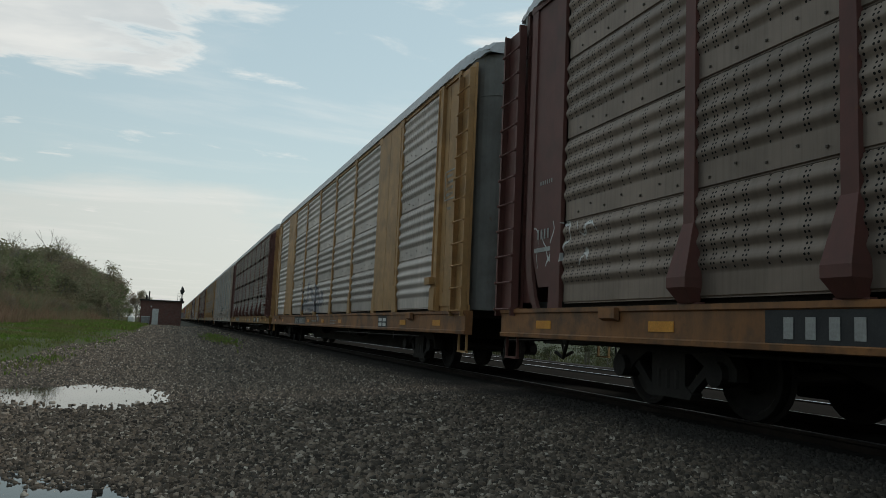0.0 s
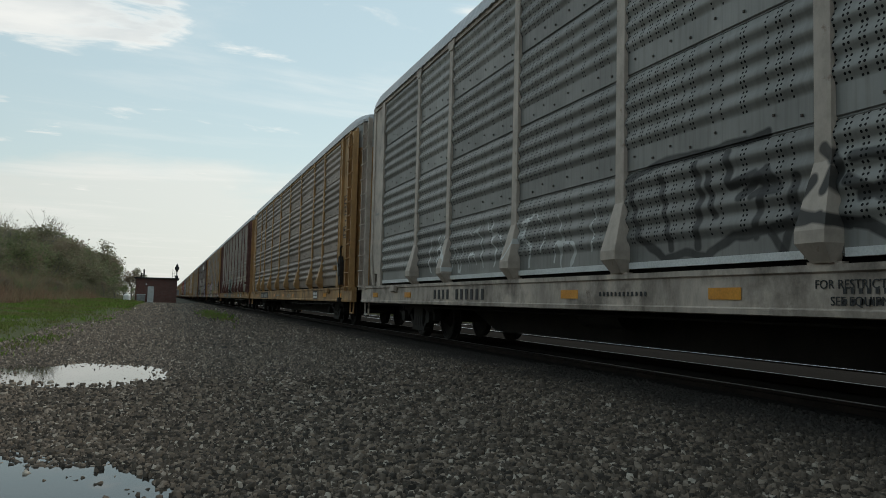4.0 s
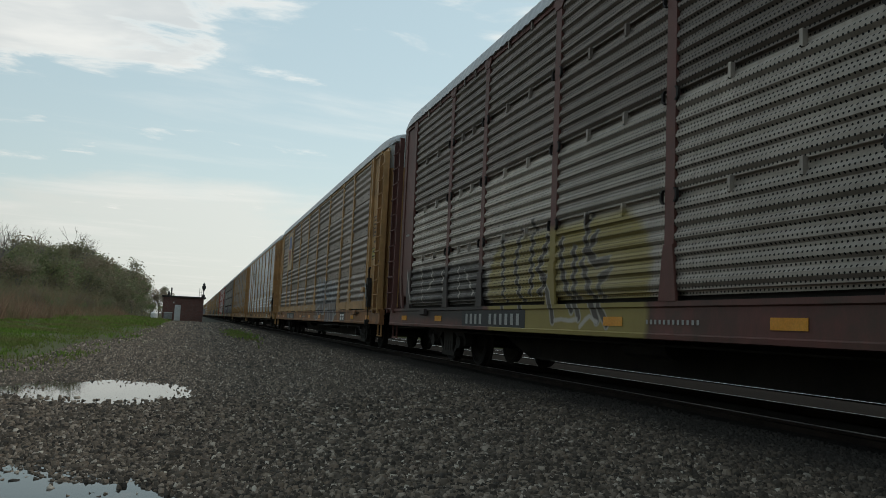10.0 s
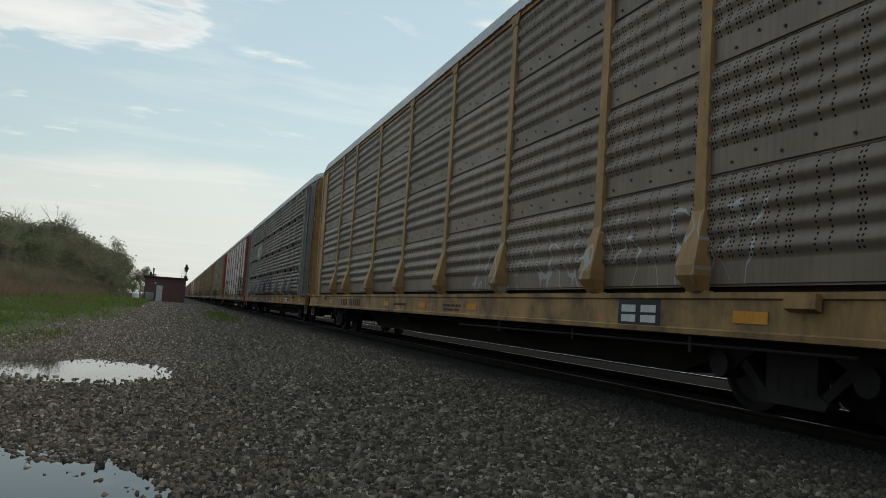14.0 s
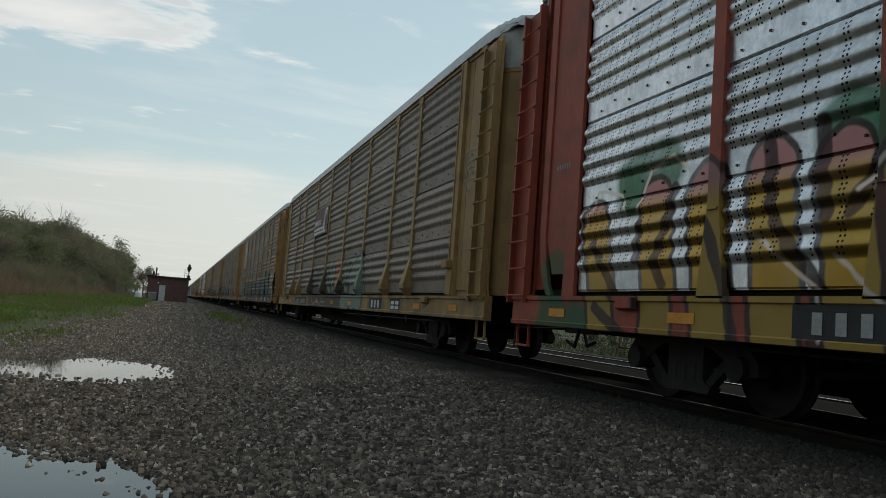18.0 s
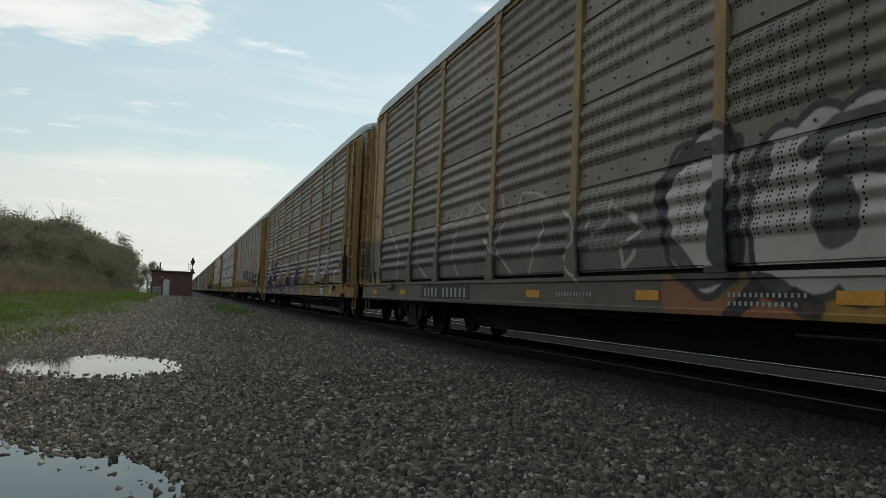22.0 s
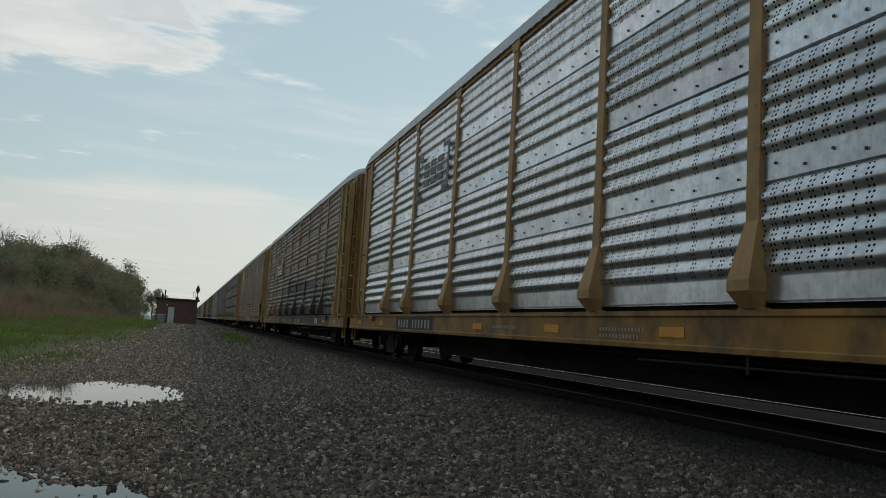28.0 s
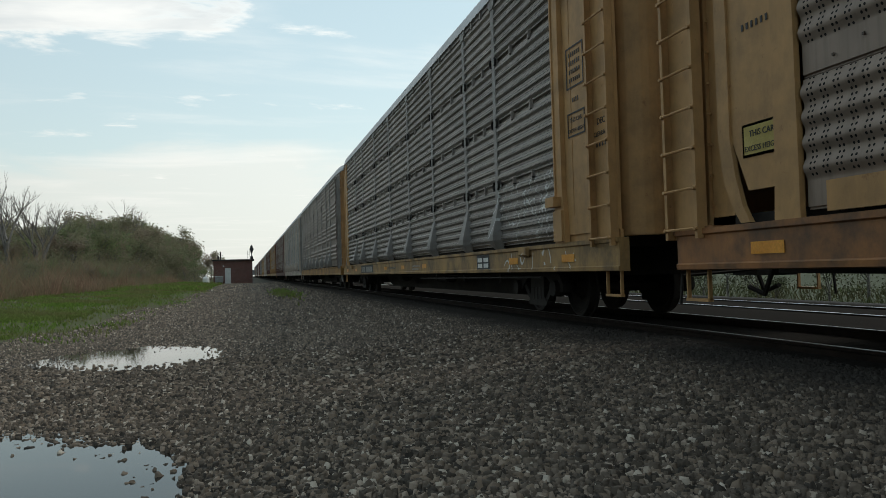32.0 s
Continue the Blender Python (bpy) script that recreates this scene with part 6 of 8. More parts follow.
def add_lettering(car, k, sp, sm):
    """Car number, owner's mark, reflectors and small notices on the sill and ends."""
    dark = k in (8, 9, 16, 17, 2)
    ink = black_paint if dark else worn_white
    big = k in (15, 19, 20, 13)
    ya, yb = (4.45, 7.6) if k == 19 else (3.4, 5.8) if k == 0 else (5.0, 8.2) if big else (5.35, 7.95)
    z0, z1 = (0.80, 1.04) if big else (0.83, 1.01)
    if not dark and k not in (13, 15):
        flat(car, "number_panel", ya - 0.15, yb + 0.15, SILL0 + 0.07, SILL1 - 0.065, black_paint, "black panel behind the car number", 0.036, 0.004)
    blocks(car, "number_bar", ya, yb, z0, z1, 11, ink, "painted character bar", 0.042, gaps=(4,))
    if k in (1, 4, 5, 13, 18, 20, -1, 12, 14):
        if k != 18:
            flat(car, "mark_panel", -6.9, -5.6, SILL0 + 0.07, SILL1 - 0.065, black_paint, "black panel behind the owner's mark", 0.036, 0.004)
        blocks(car, "mark_bar", -6.75, -5.75, 0.83, 1.02, 3, red_paint if k == 18 else white_paint, "painted character bar", 0.042)
    for i, y in enumerate((-12.2, -9.9, -3.1, -0.3, 2.6, 9.6, 12.3)):
        flat(car, "reflector", y - 0.22, y + 0.22, 0.86, 0.97, reflector, "amber reflector strip", 0.040, 0.005)
    flat(car, "notice_panel", -8.55, -7.75, SILL0 + 0.07, SILL1 - 0.07, black_paint, "black notice panel", 0.036, 0.004)
    for i in range(2):
        for j in range(2):
            flat(car, "notice", -8.48 + i * 0.38, -8.2 + i * 0.38, 0.82 + j * 0.11, 0.90 + j * 0.11, white_paint, "", 0.041, 0.003)
    blocks(car, "stencil", -2.6, -1.6, 0.91, 0.95, 14, ink, "small stencilled data", 0.041)
    blocks(car, "stencil", -2.5, -1.6, 0.83, 0.87, 12, ink, "small stencilled data", 0.041)
    blocks(car, "stencil", 0.9, 1.9, 0.89, 0.94, 12, ink, "small stencilled data", 0.041)
    lead_ink = black_paint if k in (3, 5, 7, 8, 9, 13, 14, 15, 16, 17, 18, 19, 20, 21) else worn_white
    plain_tan = k in (3, 5, 7, 8, 13, 14, 15, 16, 18, 20, 21)
    # leading end: data frame, notice, deck heights behind the ladder, words on the door
    frame_plate(car, -12.84, -12.28, 3.28, 3.86, lead_ink)
    for i in range(4):
        blocks(car, "stencil", -12.74, -12.36, 3.36 + i * 0.12, 3.42 + i * 0.12, 6, lead_ink, "small stencilled data", 0.012)
    blocks(car, "stencil", -12.66, -12.44, 3.08, 3.14, 4, lead_ink, "small stencilled data", 0.012)
    if plain_tan:
        if k in (7, 13, 18, 20, 5):
            flat(car, "placard", -12.84, -12.28, 2.60, 2.94, plate_yellow if k in (7, 18) else tan_board, "notice plate", 0.008, 0.005)
        frame_plate(car, -12.84, -12.28, 2.60, 2.94, black_paint)
        words(car, "THIS CAR", -12.37, 2.80, 0.09, black_paint, 0.016)
        words(car, "EXCESS HEIGHT", -12.31, 2.66, 0.075, black_paint, 0.016)
        words(car, "DECK", -13.20, 2.62, 0.12, black_paint, 0.014)
        words(car, "CLEARANCE", -13.10, 2.47, 0.09, black_paint, 0.014)
        blocks(car, "stencil", -13.55, -13.15, 2.33, 2.40, 5, black_paint, "small stencilled data", 0.014)
        for i, line in enumerate(("CLOSE & LOCK", "DOORS BEFORE", "MOVING CAR")):
            words(car, line, -0.88, 2.98 - i * 0.12, 0.095, black_paint, 13.858, True)
    if k in (10, 12, 13, 20, 21, 4, 18):     # notice low on the trailing end
        flat(car, "placard", 12.06, 12.62, 1.74, 2.04, plate_yellow, "yellow notice plate", 0.010, 0.005)
        frame_plate(car, 12.06, 12.62, 1.74, 2.04, black_paint)
        words(car, "THIS CAR", 12.52, 1.92, 0.08, black_paint, 0.018)
        words(car, "EXCESS HEIGHT", 12.59, 1.79, 0.07, black_paint, 0.018)
    elif k in (-1, 1, 19):                   # the rack's own number and a bar below it
        blocks(car, "number_bar", 11.95 + 0.3, 12.65, 2.12, 2.26, 4, lead_ink, "painted character bar", 0.010)
        flat(car, "stripe", 12.15, 12.72, 1.94, 2.0, worn_white if k != 1 else plate_yellow, "pale stripe", 0.008, 0.004)
    blocks(car, "stencil", 12.2, 12.6, 2.9, 2.96, 6, lead_ink, "small stencilled data", 0.010)
    for y in (-10.55, 10.55):
        part("sill_lug", M_LUG, sm, car, "", (-HALF - 0.035, y, SILL1 - 0.17))
    if k in (3, 5, 7, 8, 13, 15, 16, 18, 20):
        bk = part("brake_housing", M_HANDLE, black_iron, car, "dark hand-brake housing", (-HALF - 0.02, -START - 0.50, 0))
        part("brake_lever", M_LEVER, worn_white, bk, "pale brake lever")
        part("brake_chain", M_CHAIN, wheel_steel, car, "drooping brake chain", (-HALF - 0.03, -START - 0.50, 0))
    part("brake_rod", M_ROD, wheel_steel, car, "long thin brake rod", (-HALF + 0.02, 0, 0))
    if k == 2:
        words(car, "FOR RESTRICTED", -1.35, 0.95, 0.1, black_paint, 0.042)
        words(car, "SEE EQUIPMENT", -1.5, 0.82, 0.1, black_paint, 0.042)
    if k == 7:
        words(car, "LIFT AND JACK HERE", -10.4, 1.02, 0.07, black_paint, 0.064)


def fill_handle(bm):
    """Hand-brake housing: a rounded case with a hub, a shaft and a lower box."""
    prism(bm, [(-0.13, 1.50), (0.10, 1.46), (0.12, 1.86), (0.06, 2.04), (-0.05, 2.06), (-0.12, 1.90)], "x", -0.12, 0.0)
    cyl(bm, (-0.12, 0.0, 1.82), (-0.16, 0.0, 1.82), 0.06, seg=10)
    cyl(bm, (-0.06, 0.01, 2.04), (-0.07, 0.03, 2.30), 0.025, seg=8)
    cyl(bm, (-0.07, 0.03, 2.30), (-0.05, -0.03, 2.36), 0.03, seg=8)
    cyl(bm, (-0.06, 0.0, 0.78), (-0.06, 0.0, 1.55), 0.014, seg=6)
    box(bm, -0.10, 0.0, -0.12, 0.10, 1.22, 1.55)
    box(bm, -0.13, 0.03, -0.09, 0.07, 0.70, 0.84)


def fill_lever(bm):
    prism(bm, [(0.0, 1.92), (0.025, 1.90), (-0.135, 1.66), (-0.15, 1.48), (-0.172, 1.48), (-0.16, 1.67)], "x", -0.185, -0.165)


def fill_chain(bm):
    """Links along a hanging curve from the housing's foot to the rod."""
    n, last = 26, None
    for i in range(n + 1):
        u = i / n
        p = Vector((0.0, 0.05 + 1.25 * u, 0.72 - 0.06 * u - 1.1 * u * (1 - u)))
        if last is not None:
            d = (p - last).normalized()
            side = Vector((1, 0, 0)) if i % 2 else d.cross(Vector((1, 0, 0)))
            for s in (-0.016, 0.016):
                cyl(bm, last + side * s - d * 0.008, p + side * s + d * 0.008, 0.007, seg=4)
        last = p


def fill_rod(bm):
    cyl(bm, (0, -11.0, 0.64), (0, -2.4, 0.60), 0.014, seg=6)
    for y in (-9.0, -6.6, -4.2):
        box(bm, -0.01, 0.01, y - 0.02, y + 0.02, 0.55, 0.74)


M_HANDLE, M_LEVER, M_CHAIN, M_ROD = [mesh_of(n, f) for n, f in (("brake_housing", fill_handle), ("brake_lever", fill_lever), ("brake_chain", fill_chain), ("brake_rod", fill_rod))]
M_LUG = mesh_of("sill_lug", lambda bm: prism(bm, [(-0.02, 0.0), (-0.09, 0.03), (-0.09, 0.15), (-0.02, 0.15)], "y", -0.17, 0.17))
red_paint = varied("faded_red_paint", (0.30, 0.04, 0.03), (0.38, 0.07, 0.05), 3.0, 0.6)
tan_board = varied("tan_board_paint", (0.40, 0.26, 0.13), (0.47, 0.32, 0.17), 1.5, 0.55)
oxide_board = varied("oxide_board_paint", (0.10, 0.042, 0.036), (0.14, 0.06, 0.05), 1.5, 0.6)
blue_paint = varied("faded_blue_paint", (0.06, 0.09, 0.22), (0.10, 0.13, 0.27), 3.0, 0.55)
green_paint = varied("faded_green_paint", (0.10, 0.22, 0.15), (0.16, 0.28, 0.2), 3.0, 0.55)
maroon_paint = varied("maroon_paint", (0.20, 0.03, 0.03), (0.27, 0.06, 0.05), 3.0, 0.5)
pale_board = varied("pale_board_paint", (0.55, 0.55, 0.52), (0.66, 0.66, 0.63), 1.5, 0.5)
slate_paint = varied("slate_paint", (0.12, 0.13, 0.13), (0.2, 0.2, 0.2), 2.0, 0.6)


def shield_board(car, pm, sm):
    b = flat(car, "emblem_board", 7.28, 9.05, 3.40, 5.44, tan_board, "tan board with a faded blue shield")
    part("emblem", mesh_of("emblem", lambda bm: prism(bm, [(-0.5, 1.15), (-0.5, 1.75), (0, 1.88), (0.5, 1.75), (0.5, 1.15)], "x", -0.014, -0.008)), blue_paint, b, "faded blue shield top")
    for i in range(5):
        part("stripe", mesh_of("stripe", lambda bm: prism(bm, [(-0.42 + i * 0.2, 0.30 + 0.12 * abs(i - 2)), (-0.34 + i * 0.2, 0.30 + 0.12 * abs(i - 2)), (-0.34 + i * 0.2, 1.1), (-0.42 + i * 0.2, 1.1)], "x", -0.014, -0.008)), maroon_paint, b, "faded red stripe")


def green_board(car, pm, sm):
    b = flat(car, "emblem_board", 7.28, 9.05, 3.30, 5.46, tan_board, "tan board with a faded white and green sign")
    part("emblem", mesh_of("emblem", lambda bm: prism(bm, [(-0.45, 0.75), (0.5, 0.6), (0.55, 1.6), (-0.2, 1.75)], "x", -0.012, -0.008)), pale_board, b, "faded white field")
    part("emblem_peak", mesh_of("emblem_peak", lambda bm: prism(bm, [(-0.4, 0.78), (0.45, 0.62), (0.2, 1.1), (0.05, 0.95), (-0.12, 1.35)], "x", -0.016, -0.012)), green_paint, b, "faded green peaks")


def plain_board(car, pm, sm):
    flat(car, "emblem_board", 7.28, 9.05, 3.30, 5.46, tan_board, "plain tan board")


def arc_board(y0, y1):
    def put(car, pm, sm):
        b = flat(car, "emblem_board", y0, y1, 3.40, 4.42, oxide_board, "dark brown board with white stripes and an arc", 0.07)
        w = y1 - y0

        for z, e in ((0.06, 0.36), (0.20, 0.30)):
            part("stripe", mesh_of("stripe", lambda bm: box(bm, -0.014, -0.008, -w * e, w * 0.5 - 0.02, z, z + 0.09)), white_paint, b, "white stripe")
        for i in range(7):
            a = w * 0.46 - i * 0.19
            part("emblem_bar", mesh_of("emblem_bar", lambda bm: prism(bm, [(a - 0.12, 0.40), (a, 0.40), (a - 0.03, 0.58), (a - 0.15, 0.58)], "x", -0.014, -0.008)), white_paint, b, "white slanted bar")

        def arc(bm):
            cy, cz = -w * 0.36, 0.55
            for r in (0.40, 0.25):
                out = [(cy + r * math.cos(radians(t)), cz + r * math.sin(radians(t))) for t in range(-10, 131, 14)]
                inn = [(cy + (r - 0.09) * math.cos(radians(t)), cz + (r - 0.09) * math.sin(radians(t))) for t in range(130, -11, -14)]
                prism(bm, out + inn, "x", -0.014, -0.008)
            prism(bm, [(cy + 0.16, 0.06), (cy + 0.40, 0.06), (cy + 0.40, 0.5), (cy + 0.16, 0.5)], "x", -0.019, -0.0142)
        part("emblem_arc", mesh_of("emblem_arc", arc), white_paint, b, "white arc")
    return put


def script_board(car, pm, sm):
    b = flat(car, "emblem_board", -7.1, -1.5, 4.43, 5.46, oxide_board, "dark red board with slanted white bars", 0.075)

    bar = lambda pts, name: part(name, mesh_of(name, lambda bm: prism(bm, pts, "x", -0.014, -0.008)), white_paint, b, "slanted white bar")
    for i in range(7):
        a = 2.3 - i * 0.2
        bar([(a - 0.14, 0.45), (a, 0.45), (a - 0.06, 0.72), (a - 0.2, 0.72)], "emblem_bar")
    bar([(0.9, 0.30), (2.4, 0.24), (2.4, 0.30), (0.9, 0.38)], "stripe")
    for i in range(7):
        a = 0.7 - i * 0.36
        h = 0.78 if i in (0, 4, 5) else 0.6
        bar([(a - 0.24, 0.22), (a, 0.22), (a - 0.12, h + 0.1), (a - 0.36, h + 0.1)], "emblem_bar")


def bracket_sign(car, pm, sm):
    def fill(bm):
        for y, s in ((7.0, -1), (4.7, 1)):
            prism(bm, [(y, 3.75), (y + 0.12 * s, 3.75), (y + 0.12 * s, 4.75), (y, 4.75)], "x", -0.012, 0)
            for z in (3.75, 4.65):
                prism(bm, [(y + 0.12 * s, z), (y + 0.42 * s, z), (y + 0.42 * s, z + 0.1), (y + 0.12 * s, z + 0.1)], "x", -0.012, 0)
        for i in range(3):
            a = 6.45 - i * 0.5
            for z0, z1 in ((4.0, 4.12), (4.2, 4.32), (4.4, 4.52)):
                prism(bm, [(a - 0.36, z0), (a, z0), (a, z1), (a - 0.36, z1)], "x", -0.012, 0)
    ob = part("emblem", mesh_of("emblem", fill), slate_paint, car, "dark brackets round a row of bars")
    ob.location.x = -HALF - 0.048


def block_board(car, pm, sm):
    b = flat(car, "emblem_board", 4.42, 7.10, 3.38, 4.38, slate_paint, "grey board with white blocks", 0.06)

    for y0, y1, z0, z1 in ((0.25, 1.1, 0.2, 0.8), (-0.5, 0.1, 0.2, 0.8), (-1.1, -0.62, 0.62, 0.8)):
        part("emblem_block", mesh_of("emblem_block", lambda bm: box(bm, -0.014, -0.008, y0, y1, z0, z1)), worn_white, b, "white block")


def slant_sign(car, pm, sm):
    blocks(car, "emblem", -6.95, -4.4, 4.02, 4.36, 4, maroon_paint, "slanted maroon bars", 0.05, 0.16)
    flat(car, "emblem_line", -6.9, -4.3, 3.88, 3.96, maroon_paint, "maroon line", 0.05)


def loop_board(car, pm, sm):
    b = flat(car, "emblem_board", 4.42, 7.10, 3.70, 5.10, pale_board, "white board with red-brown loops", 0.075)

    for cy in (0.7, -0.55):
        out = [(cy + 0.5 * math.cos(radians(t)), 0.72 + 0.42 * math.sin(radians(t))) for t in range(20, 341, 20)]
        inn = [(cy + 0.34 * math.cos(radians(t)), 0.72 + 0.26 * math.sin(radians(t))) for t in range(340, 19, -20)]
        part("emblem_loop", mesh_of("emblem_loop", lambda bm: prism(bm, out + inn, "x", -0.014, -0.008)), maroon_paint, b, "red-brown loop")


WHITE, BLACK, GREY, PINK, LIME, TEAL, BLUE, PURPLE, BEIGE, YELLOW = (0.6, 0.6, 0.58), (0.02, 0.02, 0.022), (0.3, 0.3, 0.31), (0.55, 0.36, 0.48), (0.17, 0.26, 0.05), (0.12, 0.27, 0.26), (0.05, 0.13, 0.20), (0.11, 0.09, 0.28), (0.48, 0.38, 0.24), (0.45, 0.36, 0.07)
spec(-1, "weathered autorack car with dark red posts and orange sill", OXIDE, BROWNGREY, OXIDE, ORANGE, marks=[(11.0, 12.8, 1.7, 2.3, GREY, BLUE, WHITE, 0.5, "line")])
spec(0, "autorack car with tan posts, cover sheets and dull silver panels", TAN, PALE, TAN, ORANGE, "plain", covers=True, door=(0.17, 0.185, 0.18),
     marks=[])
spec(1, "dark autorack car with oxide red posts, yellow sill and white lettering", OXIDE, DARKGREY, OXIDE, GOLD, kind="B",
     marks=[(-5.3, -1.5, 1.22, 2.25, WHITE, GREY, WHITE, 0.5, "line"), (2.0, 6.0, 1.3, 1.9, WHITE, GREY, WHITE, 0.6, "line")])
spec(2, "pale grey autorack car with cream posts and black outline lettering", CREAM, (0.215, 0.235, 0.235), CREAM, CREAM, strips=True,
     marks=[(2.0, 8.5, 1.3, 2.1, WHITE, WHITE, WHITE, 0.7, "line")])
spec(3, "weathered autorack car with orange tan end and posts", TAN, BROWNGREY, TAN, TAN)
spec(4, "brown autorack car with dark red posts and teal and pink lettering", OXIDE, BROWNGREY, OXIDE, GOLD,
     marks=[(-9.0, -7.4, 1.4, 2.3, YELLOW, YELLOW, (0.5, 0.46, 0.25), 0.5, "line"), (-12.0, -9.6, 1.3, 2.5, YELLOW, YELLOW, (0.5, 0.46, 0.25), 0.7, "line")])
spec(5, "autorack car with tan flared posts and pink lettering over green", TAN, BROWNGREY, TAN, ORANGE, "gusset", boards=True, extra=[shield_board],
     marks=[(-7.4, -4.8, 1.04, 2.5, WHITE, GREY, WHITE, 0.7, "line"), (-11.9, -9.9, 0.76, 2.5, (0.3, 0.1, 0.08), (0.35, 0.18, 0.14), WHITE, 0.9, "both")])
spec(6, "dark autorack car with oxide red posts and pale lower panels", OXIDE, DARKGREY, OXIDE, OXIDE, "plain", kind="B", low=(0.36, 0.35, 0.32), extra=[script_board],
     marks=[(-11.9, -8.7, 0.76, 2.5, (0.42, 0.40, 0.50), (0.46, 0.44, 0.52), (0.2, 0.18, 0.25), 1.1, "fill")])
spec(7, "autorack car with tan flared posts, shield board and orange sill", TAN, BROWNGREY, TAN, ORANGE, "gusset", boards=True, extra=[shield_board],
     marks=[(-7.0, -2.0, 0.76, 2.4, (0.06, 0.08, 0.11), (0.12, 0.13, 0.15), (0.3, 0.3, 0.3), 0.9, "both"), (-11.0, -8.8, 1.4, 2.2, WHITE, WHITE, (0.35, 0.34, 0.33), 0.5, "line"), (-1.0, 7.0, 1.2, 2.0, GREY, GREY, (0.4, 0.36, 0.32), 0.6, "line")])
spec(8, "bright silver autorack car with tan posts and golden sill", TAN, SILVER, TAN, GOLD, "flare", extra=[bracket_sign],
     marks=[(8.2, 12.2, 1.28, 2.1, TEAL, TEAL, (0.03, 0.16, 0.12), 0.6, "line"), (8.3, 12.6, 0.8, 1.05, TEAL, TEAL, (0.05, 0.16, 0.05), 0.4, "line")])
spec(9, "weathered brown autorack car with tan ends and pale scrawls", TAN, BROWNGREY, TAN, TAN, marks=[(-10, -3.0, 1.2, 2.0, WHITE, GREY, (0.4, 0.4, 0.4), 0.5, "line")])
spec(10, "dark autorack car with grey posts, grey board and faded paint", GREYP, DARKGREY, GREYP, GOLD, kind="B", extra=[block_board],
     marks=[])
spec(11, "bright silver autorack car with red posts, green and yellow lettering", RED, SILVER, RED, RED, "flare", extra=[slant_sign],
     marks=[])
spec(12, "brown-grey autorack car with mustard posts and striped brown board", MUSTARD, BROWNGREY, MUSTARD, MUSTARD, extra=[arc_board(1.55, 4.3)],
     marks=[])
spec(13, "autorack car with tan flared posts and dark blue lettering", TAN, BROWNGREY, TAN, ORANGE, "flare", extra=[green_board],
     marks=[(-12.0, -9.4, 1.2, 2.4, (0.36, 0.34, 0.22), GREY, (0.42, 0.42, 0.4), 0.6, "line")])
spec(14, "grey autorack car with mustard posts and pale flame lettering", MUSTARD, BROWNGREY, TAN, GOLD, "plain",
     marks=[(-11.0, -5.5, 1.2, 2.1, WHITE, GREY, (0.45, 0.45, 0.44), 0.7, "line")])
spec(15, "autorack car with tan posts and white-edged purple lettering", TAN, BROWNGREY, MUSTARD, GOLD,
     marks=[])
spec(16, "weathered autorack car with orange end and pale scrawled lower panels", TAN, MIDGREY, TAN, TAN, extra=[plain_board],
     marks=[])
spec(17, "silver autorack car with seamed panels and tan posts", TAN, SILVER, TAN, GOLD, "plain", kind="B", extra=[loop_board])
spec(18, "bright silver autorack car with golden posts and sill", TAN, SILVER, GOLD, GOLD, extra=[bracket_sign])
spec(19, "brown-grey autorack car with mustard posts and black bubble lettering", MUSTARD, BROWNGREY, (0.40, 0.29, 0.12), MUSTARD, extra=[arc_board(4.45, 7.05)],
     marks=[(-6.2, -2.6, 1.2, 2.1, (0.12, 0.16, 0.16), GREY, GREY, 0.7, "line")])
spec(20, "autorack car with tan flared posts and beige and purple lettering", TAN, BROWNGREY, TAN, ORANGE, "gusset", boards=True, extra=[green_board],
     marks=[(2.0, 3.1, 1.3, 2.3, WHITE, WHITE, WHITE, 0.4, "line")])
spec(21, "grey autorack car with seamed panels, tan end and white scrawl", GREYP, (0.22, 0.22, 0.21), TAN, MUSTARD, kind="B",
     marks=[(-11.8, -9.0, 1.3, 2.3, WHITE, GREY, WHITE, 0.5, "line"), (-12.5, -9.5, 0.78, 1.08, WHITE, BLACK, WHITE, 0.5, "line")])
FAR_LIKE = [10, 2, 6, 9, 1, 2, 16, 10, 4, 2, 6]

for _k in range(-1, 37):
    build_car(_k)


